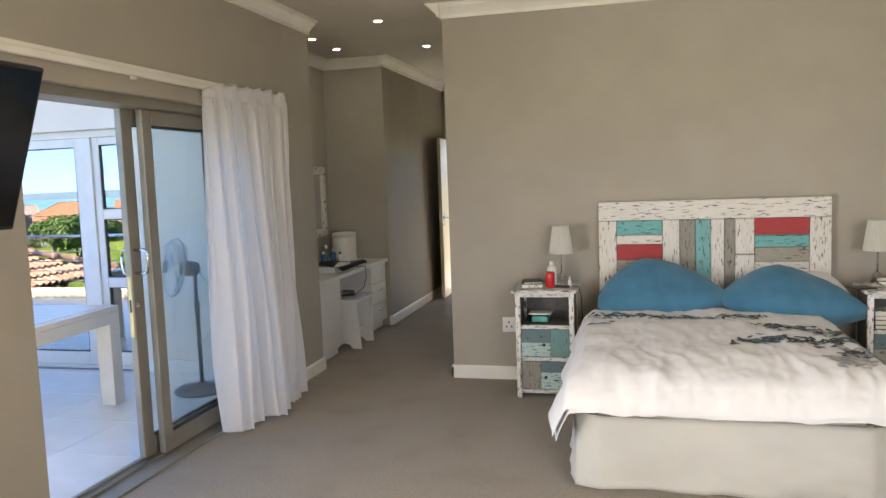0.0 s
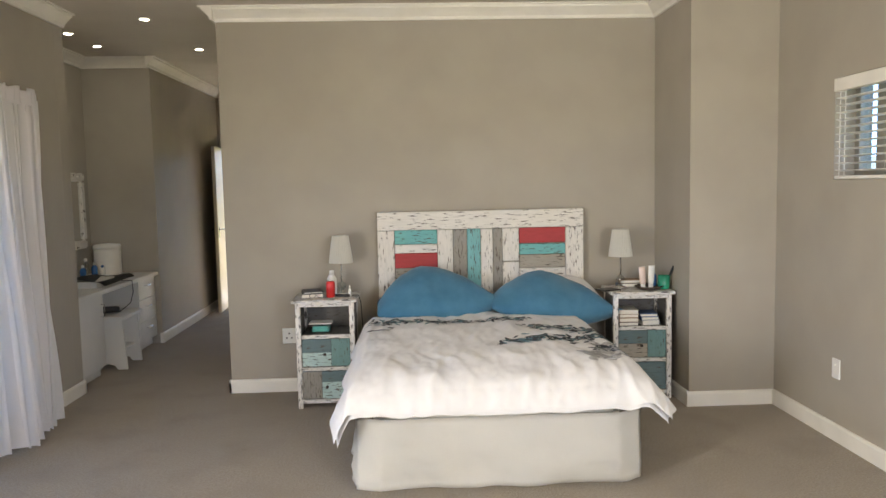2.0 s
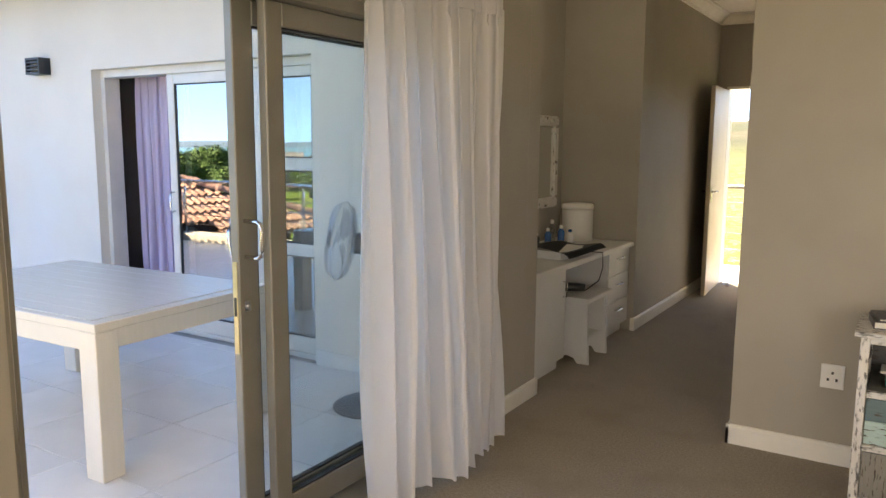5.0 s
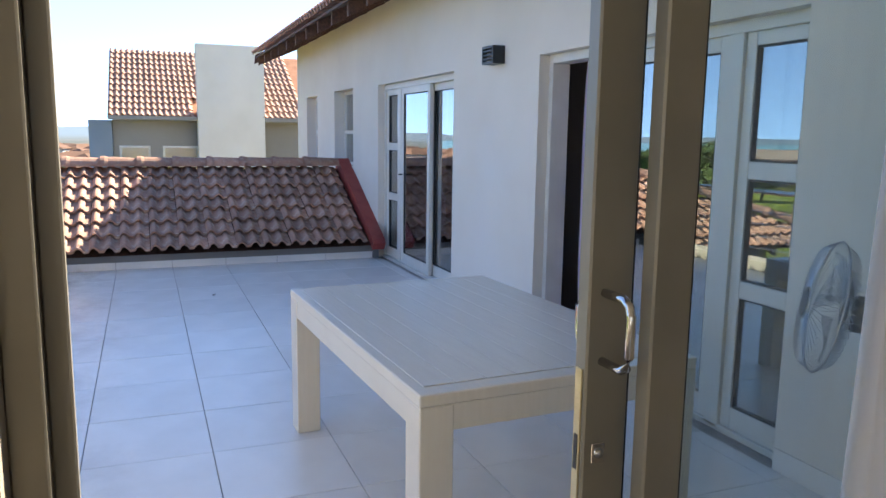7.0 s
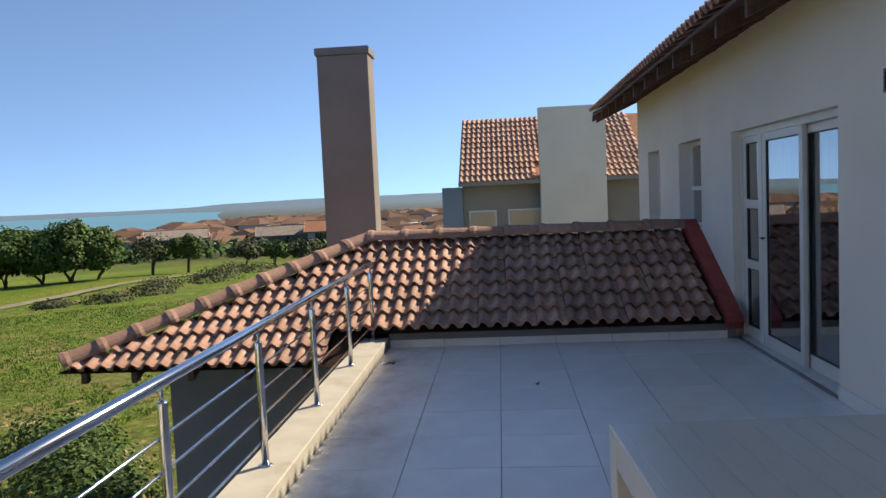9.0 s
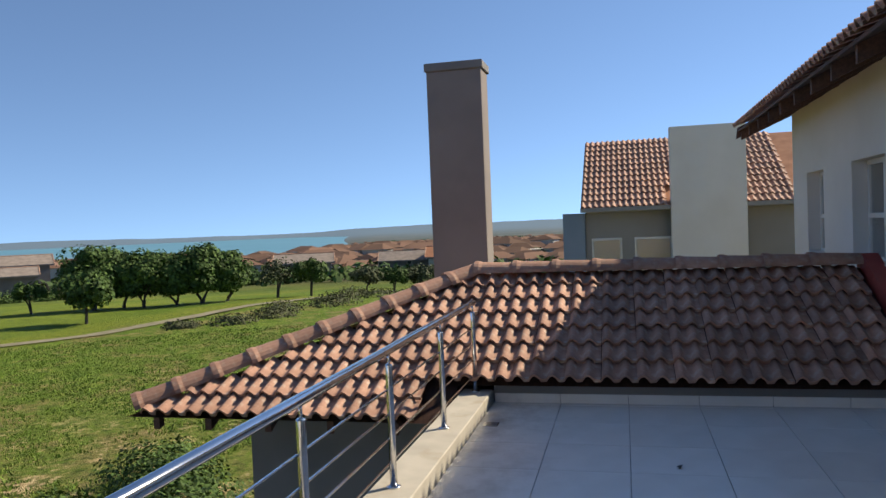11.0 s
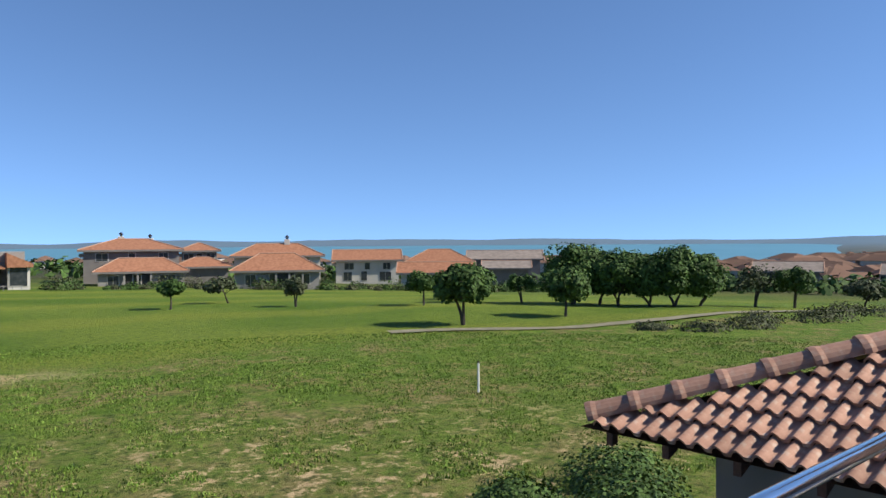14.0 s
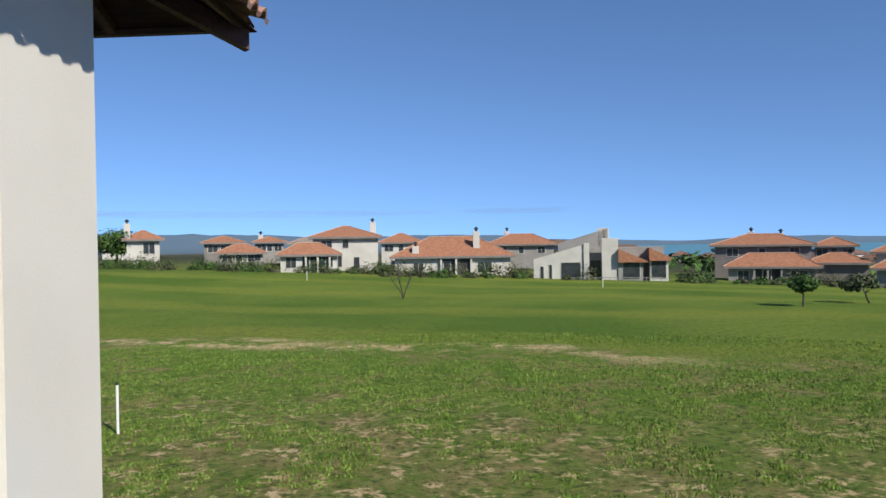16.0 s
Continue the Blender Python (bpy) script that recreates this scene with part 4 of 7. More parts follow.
# on the first cabinet
book(-0.80, 5.13, NTOP, 0.15, 0.20, 0.030, M_BOOKK, "dark-covered notebook lying on the bedside cabinet", 8)
book(-0.80, 5.13, NTOP + 0.0305, 0.13, 0.18, 0.012, M_BOOKK, "thin dark book lying on another", 12)
bottle("drink_can", -0.665, 5.06, NTOP, [(0.024, 0), (0.031, 0.008), (0.031, 0.098), (0.026, 0.112), (0.024, 0.113)], M_RED, "red drink can on the bedside cabinet", ([(0.0245, 0.113), (0.025, 0.117), (0.022, 0.116)], M_CHROME), "can")
bottle("lotion_bottle", -0.665, 5.17, NTOP, [(0.030, 0), (0.033, 0.006), (0.033, 0.12), (0.016, 0.145)], M_WHITEP, "white plastic bottle on the bedside cabinet", ([(0.017, 0.145), (0.017, 0.172), (0.014, 0.174)], M_WHITEP))
bottle("nasal_spray", -0.535, 5.08, NTOP, [(0.011, 0), (0.012, 0.004), (0.012, 0.045), (0.006, 0.055)], M_WHITEP, "small white spray bottle on the bedside cabinet", ([(0.006, 0.055), (0.006, 0.075), (0.004, 0.077)], M_WHITEP))
e = thing("remote_control", (-0.60, 5.07, NTOP), "black remote control lying on the bedside cabinet", "remote control", rz=80)
part("shell", bbox((-0.02, 0.02, -0.07, 0.07, 0, 0.018), bevel=0.006), M_BLACK, e)
e = thing("spectacles", (-0.76, 5.03, NTOP), "thin dark-rimmed spectacles lying folded", "spectacles", rz=15)
gb = tube([(0.022 * math.cos(i * 0.5236) - 0.027, 0.004, 0.018 + 0.016 * math.sin(i * 0.5236)) for i in range(13)], 0.0016, 5)
tube([(0.022 * math.cos(i * 0.5236) + 0.027, 0.004, 0.018 + 0.016 * math.sin(i * 0.5236)) for i in range(13)], 0.0016, 5, gb)
tube([(-0.006, 0.004, 0.02), (0.006, 0.004, 0.02)], 0.0016, 5, gb)
part("rims", gb, M_BLACK, e)
part("temple", tube([(-0.048, 0.004, 0.02), (-0.03, 0.05, 0.012), (0.02, 0.07, 0.003)], 0.0015, 5), M_BLACK, e)
part("temple", tube([(0.048, 0.004, 0.02), (0.03, 0.055, 0.010), (-0.02, 0.078, 0.003)], 0.0015, 5), M_BLACK, e)
e = thing("storage_tub", (-0.745, 5.12, 0.505), "clear plastic tub with turquoise clips in the cabinet niche", "tub")
part("tub_body", bbox((-0.075, 0.075, -0.06, 0.06, 0, 0.06), bevel=0.006), M_GLASSG, e)
part("tub_lid", bbox((-0.08, 0.08, -0.065, 0.065, 0.061, 0.07), bevel=0.003), M_WHITEP, e, "translucent white lid")
part("clip", bbox((-0.05, 0.05, -0.068, -0.061, 0.012, 0.05), bevel=0.002), M_TUB, e, "turquoise clip")
part("contents", bbox((-0.06, 0.06, -0.045, 0.045, 0.004, 0.04), bevel=0.004), M_TUB, e)
# on and in the second cabinet
bx, by = NB[0], NB[1]
e = thing("tablet", (1.295, 5.05, NTOP), "thin black tablet lying at the cabinet's edge", "tablet", rz=20)
part("slab", bbox((-0.09, 0.05, -0.06, 0.06, 0, 0.008), bevel=0.003), M_BLACK, e)
book(1.47, 5.20, NTOP, 0.16, 0.11, 0.028, M_BOOKK, "dark box-like book on the bedside cabinet")
book(1.47, 5.20, NTOP + 0.0285, 0.15, 0.10, 0.024, M_BOOKN, "brown book on another book")
e = thing("dish", (1.56, 5.02, NTOP), "shallow dark brown wooden dish holding tubes", "dish")
part("bowl", revolve([(0.05, 0), (0.075, 0.008), (0.098, 0.026), (0.094, 0.027), (0.07, 0.014), (0.02, 0.010)], 28), M_BOWL, e, smooth=True)


def squeeze_tube(x, y, z, h, mat, lean, label):
    b = thing("cream_tube", (x, y, z), label, "tube")
    b.matrix_world = pose(x, y, z, 0, lean, 12)
    part("tube_cap", revolve([(0.016, 0), (0.017, 0.003), (0.017, 0.026), (0.012, 0.028)], 14), M_WHITEP, b, smooth=True)
    bm = bmesh.new()
    n = 16
    rows = []
    for z_, rx, ry in ((0.0285, 0.018, 0.018), (0.04, 0.021, 0.020), (0.07, 0.023, 0.015), (h - 0.012, 0.026, 0.003), (h, 0.026, 0.0015)):
        rows.append([bm.verts.new((rx * math.cos(2 * math.pi * i / n), ry * math.sin(2 * math.pi * i / n), z_)) for i in range(n)])
    for a, c in zip(rows, rows[1:]):
        for i in range(n):
            bm.faces.new((a[i], a[(i + 1) % n], c[(i + 1) % n], c[i]))
    bm.faces.new(rows[0][::-1])
    bm.faces.new(rows[-1])
    part("tube_body", bm, mat, b, smooth=True)


squeeze_tube(1.525, 5.03, NTOP + 0.012, 0.15, M_SKINTUBE, -4, "pale pink cream tube standing in a dark dish")
squeeze_tube(1.578, 5.03, NTOP + 0.012, 0.155, M_WHITEP, 3, "white cream tube standing in a dark dish")
bottle("spray_bottle", 1.615, 5.08, NTOP, [(0.018, 0), (0.020, 0.004), (0.020, 0.09), (0.010, 0.105)], M_BLUEB, "small blue bottle on the bedside cabinet", ([(0.010, 0.105), (0.010, 0.125), (0.008, 0.126)], M_WHITEP))
bottle("green_mug", 1.672, 5.03, NTOP, [(0.036, 0), (0.040, 0.004), (0.042, 0.095), (0.039, 0.095), (0.037, 0.012)], M_GREEN, "green glass mug holding small things", None, "mug")
e = thing("brush", (1.685, 5.03, NTOP + 0.02), "dark-handled brush standing in the mug", "brush")
e.matrix_world = pose(1.68, 5.03, NTOP + 0.02, 0, 24, 0)
part("brush_handle", revolve([(0.004, 0), (0.006, 0.06), (0.009, 0.12), (0.008, 0.15), (0.003, 0.155)], 10), M_BLACK, e, smooth=True)
for k, (h, mt, lb) in enumerate(((0.026, M_BOOKK, "dark"), (0.03, M_BOOKN, "tan"), (0.026, M_BOOKN, "tan"), (0.028, M_BOOKW, "cream"))):
    book(bx - 0.072, by + 0.15, 0.505 + sum((0.0265, 0.0305, 0.0265)[:k]), 0.135, 0.19, h, mt, lb + " paperback in a stack in the cabinet niche", -4)
for k, (h, mt, lb) in enumerate(((0.034, M_BOOKW, "cream"), (0.024, M_BOOKB, "blue"), (0.022, M_BOOKB, "dark blue"))):
    book(bx + 0.075, by + 0.15, 0.505 + sum((0.0345, 0.0245)[:k]), 0.125, 0.17, h, mt, lb + " book in a stack in the cabinet niche", 6 - 6 * k)
# cables by the first cabinet
for pts, mt, nm in (([(-0.545, 5.1, NTOP + 0.006), (-0.475, 5.1, NTOP + 0.004), (-0.462, 5.12, 0.70), (-0.458, 5.2, 0.5), (-0.465, 5.28, 0.2), (-0.46, 5.3, 0.01)], M_BLACK, "black"),
                    ([(-0.458, 5.22, 0.50), (-0.42, 5.2, 0.47), (-0.36, 5.2, 0.49), (-0.32, 5.22, 0.53)], M_BLACK, "black"),
                    ([(-0.472, 5.05, 0.44), (-0.42, 5.05, 0.43), (-0.40, 5.06, 0.36), (-0.42, 5.1, 0.2), (-0.43, 5.15, 0.05), (-0.44, 5.2, 0.006)], M_WHITEP, "white")):
    c = thing("power_cable", (0, 0, 0), nm + " power cable hanging beside the bedside cabinet", "cable")
    part("cord", tube(pts, 0.0035, 6), mt, c, smooth=True)
e = thing("plug_adapter", (-0.482, 5.05, 0.44), "white plug adapter on the cabinet's side", "plug")
part("plug_body", bbox((-0.0, 0.05, -0.03, 0.03, -0.025, 0.025), bevel=0.006), M_WHITEP, e)


def wall_plate(name, m, w, h, label, category, holes):
    e = thing(name, (0, 0, 0), label, category)
    e.matrix_world = m
    part("plate", bbox((-w / 2, w / 2, -0.009, 0, -h / 2, h / 2), bevel=0.003), M_WHITEP, e)
    for x, z, r, mt in holes:
        o = part("rocker" if mt is M_TRIM else "socket_hole", bbox((x - r, x + r, -0.0115, -0.009, z - r * 1.3, z + r * 1.3), bevel=0.0006), mt, e)
    return e


wall_plate("wall_socket", pose(-1.02, YH - 0.0005, 0.42), 0.10, 0.115, "white wall socket above the skirting", "socket", [(0, 0.018, 0.005, M_BLACK), (-0.018, -0.015, 0.005, M_BLACK), (0.018, -0.015, 0.005, M_BLACK), (0.03, 0.035, 0.007, M_TRIM)])
wall_plate("wall_socket", pose(XR - 0.0005, 3.98, 0.42, 0, 0, -90), 0.075, 0.115, "white wall socket on the east wall", "socket", [(0, 0.02, 0.004, M_TRIM), (0, -0.02, 0.004, M_TRIM)])

# ---- high window with blinds in the east wall ----
w1 = thing("window_1", (0, 0, 0), "high aluminium window behind white slatted blinds", "window", kind="structure")
wy0, wy1, wz0, wz1 = 2.05, 4.06, 1.50, 2.07
part("window_frame", bbox((XR + 0.12, XR + 0.17, wy0, wy1, wz0, wz0 + 0.05), (XR + 0.12, XR + 0.17, wy0, wy1, wz1 - 0.05, wz1), (XR + 0.12, XR + 0.17, wy1 - 0.045, wy1, wz0 + 0.05, wz1 - 0.05),
                          (XR + 0.12, XR + 0.17, wy0, wy0 + 0.045, wz0 + 0.05, wz1 - 0.05), (XR + 0.118, XR + 0.172, 2.93, 3.01, wz0 + 0.05, wz1 - 0.05), (XR + 0.118, XR + 0.172, 3.78, 3.86, wz0 + 0.05, wz1 - 0.05), bevel=0.003), M_ALU, w1)
part("frosted_pane", bbox((XR + 0.13, XR + 0.136, 3.01, 3.78, wz0 + 0.05, wz1 - 0.05)), M_FROST, w1, "pale obscured pane")
for a, b in ((3.86, wy1 - 0.045), (wy0 + 0.045, 2.93)):
    g = part("pane", bbox((XR + 0.142, XR + 0.148, a, b, wz0 + 0.05, wz1 - 0.05)), M_GLASS, w1)
    g.visible_shadow = False
bl = thing("venetian_blind", (0, 0, 0), "white slatted blind with its slats open", "blind")
part("head_rail", bbox((XR - 0.012, XR + 0.045, wy0 + 0.005, wy1 - 0.005, wz1 - 0.075, wz1 - 0.004), bevel=0.003), M_TRIM, bl)
part("bottom_bar", bbox((XR + 0.0, XR + 0.045, wy0 + 0.005, wy1 - 0.005, wz0 + 0.003, wz0 + 0.022), bevel=0.003), M_TRIM, bl)
slat0 = None
for k in range(11):
    z = wz0 + 0.05 + k * 0.0405
    if slat0 is None:
        slat0 = part("slat", bbox((-0.022, 0.022, wy0 + 0.01, wy1 - 0.01, -0.0012, 0.0012)), M_TRIM, bl)
        s_ = slat0
    else:
        s_ = slat0.copy()
        scene.collection.objects.link(s_)
    s_.matrix_local = pose(XR + 0.022, 0, z, 0, 8, 0)
for y in (2.3, 2.95, 3.40, 3.43, 3.95, 4.0):
    part("ladder_cord", tube([(XR - 0.004, y, wz0 + 0.02), (XR - 0.004, y, wz1 - 0.075)], 0.0022, 5), M_TRIM, bl)

# south window: frame and pane
w2 = thing("window_2", (0, 0, 0), "wide aluminium bedroom window", "window", kind="structure")
part("window_frame", bbox((0.75, 2.15, -0.68, -0.62, 0.45, 0.50), (0.75, 2.15, -0.68, -0.62, 2.15, 2.2), (0.75, 0.80, -0.68, -0.62, 0.5, 2.15), (2.10, 2.15, -0.68, -0.62, 0.5, 2.15), (1.41, 1.49, -0.68, -0.62, 0.5, 2.15), bevel=0.003), M_ALU, w2)
g = part("pane", bbox((0.8, 2.1, -0.652, -0.646, 0.5, 2.15)), M_GLASS, w2)
g.visible_shadow = False

# tall window in the west wall
w5 = thing("window_5", (0, 0, 0), "tall aluminium window in the rendered bedroom wall", "window", kind="structure")
wx0, wx1 = -2.80, -2.75
for a, b in ((WW0, WW0 + 0.05), (WW1 - 0.05, WW1)):
    part("window_stile", bbox((wx0, wx1, a, b, 0.30, 2.03), bevel=0.003), M_ALU, w5)
for a, b in ((0.30, 0.36), (1.97, 2.03)):
    part("window_rail", bbox((wx0 + 0.001, wx1 - 0.001, WW0 + 0.05, WW1 - 0.05, a, b), bevel=0.003), M_ALU, w5)
g = part("pane", bbox((-2.778, -2.772, WW0 + 0.05, WW1 - 0.05, 0.36, 1.97)), M_GLASS, w5)
g.visible_shadow = False

# ---- dressing table, stool, mirror and what stands there ----
dt = thing("dressing_table", (0, 0, 0), "white built-in dressing table with cupboard and three drawers", "dressing table")
part("worktop", bbox((XA + 0.005, -2.61, 5.57, 7.395, 0.685, 0.72), bevel=0.006, seg=2), M_LACQ, dt)
part("cupboard", bbox((XA + 0.01, -2.665, 5.60, 6.12, 0.08, 0.684)), M_LACQ, dt)
cd = part("cupboard_door", bbox((-2.664, -2.646, 5.605, 6.115, 0.085, 0.68), bevel=0.003), M_LACQ, dt)
part("handle", tube([(-2.646, 6.075, 0.60), (-2.622, 6.075, 0.60), (-2.618, 6.075, 0.57), (-2.622, 6.075, 0.50), (-2.646, 6.075, 0.50)], 0.0045, 8), M_STEEL, cd, smooth=True)
part("plinth", bbox((XA + 0.01, -2.70, 5.60, 6.12, 0, 0.08)), M_LACQ, dt)
part("drawer_carcass", bbox((XA + 0.01, -2.665, 6.93, 7.395, 0.08, 0.684)), M_LACQ, dt)
part("plinth", bbox((XA + 0.01, -2.70, 6.93, 7.395, 0, 0.08)), M_LACQ, dt)
for z0, z1 in ((0.495, 0.68), (0.288, 0.49), (0.085, 0.283)):
    dr = part("drawer", bbox((-2.664, -2.646, 6.935, 7.39, z0, z1), bevel=0.003), M_LACQ, dt)
    zc = (z0 + z1) / 2 + 0.03
    part("handle", tube([(-2.646, 7.10, zc), (-2.626, 7.10, zc), (-2.622, 7.12, zc), (-2.622, 7.20, zc), (-2.626, 7.22, zc), (-2.646, 7.22, zc)], 0.0045, 8), M_STEEL, dr, smooth=True)
st = thing("stool", (-2.70, 6.48, 0), "white painted wooden stool pushed under the dressing table", "stool")
part("seat", bbox((-0.17, 0.17, -0.235, 0.235, 0.435, 0.462), bevel=0.006, seg=2), M_LACQ, st)
for y in (-0.185, 0.16):
    pr = [(-0.13, 0.4345), (0.13, 0.4345), (0.155, 0.0), (0.075, 0.0), (0.05, 0.035), (0.0, 0.05), (-0.05, 0.035), (-0.075, 0.0), (-0.155, 0.0)]
    part("side_board", extrude_profile(pr, y, y + 0.025, "y"), M_LACQ, st)
part("shelf", bbox((-0.10, 0.10, -0.16, 0.16, 0.15, 0.172), bevel=0.003), M_LACQ, st)
mi = thing("mirror", (0, 0, 0), "wall mirror in a pale ornate frame over the dressing table", "mirror")
part("mirror_glass", bbox((XA + 0.012, XA + 0.016, 6.45, 7.18, 1.06, 1.62)), M_MIRROR, mi)
mb = bbox((XA + 0.002, XA + 0.035, 6.37, 7.26, 0.98, 1.06), (XA + 0.002, XA + 0.035, 6.37, 7.26, 1.62, 1.70), (XA + 0.002, XA + 0.035, 6.37, 6.45, 1.06, 1.62), (XA + 0.002, XA + 0.035, 7.18, 7.26, 1.06, 1.62), bevel=0.012, seg=2)
part("frame", mb, M_DWV, mi)
for k in range(8):
    o = part("bead", revolve([(0.012, 0), (0.011, 0.008), (0.004, 0.013)], 10), M_DWV, mi, smooth=True)
    o.matrix_local = pose(XA + 0.035, 6.41 + 0.116 * k, 1.66, 0, 90, 0)
e = thing("storage_bin", (-3.03, 7.24, 0.72), "round cream tin with a flat lid on the dressing table", "tin")
part("drum", revolve([(0.118, 0), (0.122, 0.004), (0.122, 0.245), (0.120, 0.248)], 30), M_TRIM, e, smooth=True)
part("lid", revolve([(0.127, 0.25), (0.127, 0.278), (0.118, 0.290), (0.06, 0.298), (0.01, 0.299)], 30), M_TRIM, e, smooth=True)
e = thing("hair_straightener_box", (-2.80, 6.38, 0.72), "open black and white box on the dressing table", "box", rz=-8)
part("tray", bbox((-0.12, 0.12, -0.20, 0.20, 0, 0.055), bevel=0.003), M_WHITEP, e)
part("mat", sheet(lambda u, v: (-0.16 + 0.36 * u, -0.22 + 0.5 * v, 0.062 + 0.012 * math.sin(5 * u + 3 * v) - 0.05 * max(0, u - 0.9) * 6), 16, 16, 0.006), M_BLACK, e, "black heat mat")
for k, (x, y, h, mt, lb) in enumerate(((-3.05, 6.72, 0.14, M_BLUEB, "blue toiletry bottle on the dressing table"), (-2.98, 6.80, 0.16, M_BLUEB, "tall blue toiletry bottle on the dressing table"), (-3.08, 6.86, 0.19, M_CRYSTAL, "clear spray bottle on the dressing table"), (-3.10, 6.62, 0.11, M_BLACK, "black toiletry jar on the dressing table"), (-2.95, 6.90, 0.12, M_WHITEP, "white toiletry bottle on the dressing table"))):
    bottle("toiletry_bottle", x, y, 0.72, [(0.022, 0), (0.026, 0.005), (0.026, h * 0.7), (0.012, h * 0.85)], mt, lb, ([(0.013, h * 0.85), (0.013, h), (0.010, h + 0.002)], M_WHITEP if mt is not M_WHITEP else M_BLUEB))
e = thing("appliance_cable", (0, 0, 0), "black cable hanging from the dressing table to the stool", "cable")
part("cord", tube([(-2.72, 6.62, 0.726), (-2.60, 6.66, 0.724), (-2.595, 6.66, 0.62), (-2.60, 6.60, 0.53), (-2.66, 6.50, 0.47), (-2.74, 6.45, 0.468)], 0.004, 6), M_BLACK, e, smooth=True)
e = thing("hair_dryer", (-2.74, 6.42, 0.462), "dark hair dryer lying on the stool", "hair dryer", rz=30)
part("barrel", tube([(-0.09, 0, 0.035), (-0.02, 0, 0.038), (0.06, 0, 0.036), (0.10, 0, 0.034)], 0.034, 14, r_end=0.026), M_BLACK, e, smooth=True)
part("grip", tube([(-0.04, 0.02, 0.03), (-0.03, 0.07, 0.02), (-0.02, 0.13, 0.017)], 0.017, 10), M_BLACK, e, smooth=True)

# ---- passage door, balcony beyond it ----
d2 = thing("door_2", (-2.495, 9.93, 0), "cream painted passage door standing open against the wall", "door", kind="structure", rz=-87)
part("leaf", bbox((0, 0.82, -0.020, 0.020, 0.008, 2.04), bevel=0.003), M_DOOR, d2)
for sy in (-1, 1):
    part("lever_handle", tube([(0.765, sy * 0.020, 1.03), (0.765, sy * 0.055, 1.03), (0.745, sy * 0.062, 1.03), (0.655, sy * 0.062, 1.028)], 0.009, 10), M_STEEL, d2, smooth=True)
    part("rose", bbox((0.74, 0.79, sy * 0.022 - 0.003, sy * 0.022 + 0.003, 0.93, 1.06), bevel=0.001), M_STEEL, d2)
tr = thing("door_frame", (0, 0, 0), "white painted door frame at the passage's end", "door frame", kind="structure")
part("jamb", bbox((-2.50, -2.475, YE - 0.012, YE + 0.16, 0, 2.08), bevel=0.002), M_TRIM, tr)
part("jamb", bbox((-1.685, -1.66, YE - 0.012, YE + 0.16, 0, 2.08), bevel=0.002), M_TRIM, tr)
part("head", bbox((-2.475, -1.685, YE - 0.012, YE + 0.16, 2.055, 2.08), bevel=0.002), M_TRIM, tr)
e = thing("door_stop", (-2.36, 9.80, 0), "small steel floor door stop", "door stop")
part("peg", revolve([(0.018, 0), (0.018, 0.035), (0.012, 0.042)], 12), M_STEEL, e, smooth=True)
part("catch_bar", bbox((-0.05, 0.05, -0.006, 0.006, 0.012, 0.022), bevel=0.002), M_STEEL, e)
# unseen slab added over the balcony to stop sun entering the passage
structure("balcony_sun_blocker", bbox((-3.8, -0.4, YE + 0.15, 11.6, 2.45, 2.6)), M_EXT, "added unseen slab keeping sun out of the passage", "roof")
structure("balcony_slab", bbox((-3.6, -0.6, YE + 0.15, 11.35, -0.14, -0.01)), M_FLOORTILE, "pale tiled balcony beyond the passage", "balcony")
nr = thing("balcony_railing", (0, 0, 0), "steel balcony railing with level bars", "railing")
for x in (-3.4, -2.2, -1.9, -0.8):
    part("baluster", tube([(x, 11.25, -0.01), (x, 11.25, 0.95)], 0.02, 10), M_ALU, nr, smooth=True)
part("handrail", tube([(-3.5, 11.25, 0.97), (-0.7, 11.25, 0.97)], 0.024, 10), M_ALU, nr, smooth=True)
for z in (0.2, 0.4, 0.6, 0.78):
    part("level_bar", tube([(-3.5, 11.25, z), (-0.7, 11.25, z)], 0.008, 6), M_ALU, nr, smooth=True)

# ---- terrace ----
YF = 5.331                 # facade's outer face
XE = -10.30                # foot of the tiled roof
YK = 1.80                  # inner face of the kerb
structure("terrace_slab", bbox((-10.5, XO, 1.50, YF + 0.2, -0.30, -0.014)), M_GROUT, "concrete terrace slab with grey joints", "terrace")
kb = structure("kerb", bbox((-10.30, XO, 1.53, YK - 0.002, -0.28, 0.112), bevel=0.006), M_KERB, "cream plastered kerb along the terrace's edge, stained at its foot", "kerb")
structure("slab_edge", bbox((-10.30, XO, 1.528, 1.56, -3.3, -0.282)), M_EXT, "rendered wall under the terrace's edge", "wall")

# facade of the wing across the terrace
O1 = (-6.45, -4.11)
O2 = (-10.41, -8.035)
W2X, W1X = (-12.63, -11.57), (-14.63, -13.80)
wall_along("facade_wall", "x", -15.45, XA - 0.16, YF, YF + 0.24, -3.3, 2.95, [(*O1, -0.02, 2.05), (*O2, -0.02, 2.05), (*W2X, 1.02, 2.075), (*W1X, 1.02, 2.065)], M_EXT, "off-white rendered facade of the wing with glazed doors and windows")
structure("facade_corner", bbox((XA - 0.16, XO, YF, YF + 0.09, -0.02, 2.95)), M_EXT, "off-white rendered facade beside the bedroom", "wall")
structure("wing_end_wall", bbox((-15.45, -15.21, YF + 0.24, 12.0, -3.3, 2.95)), M_EXT, "rendered end wall of the wing", "wall")
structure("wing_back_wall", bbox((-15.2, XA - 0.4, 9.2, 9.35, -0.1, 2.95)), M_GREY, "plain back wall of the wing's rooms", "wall")
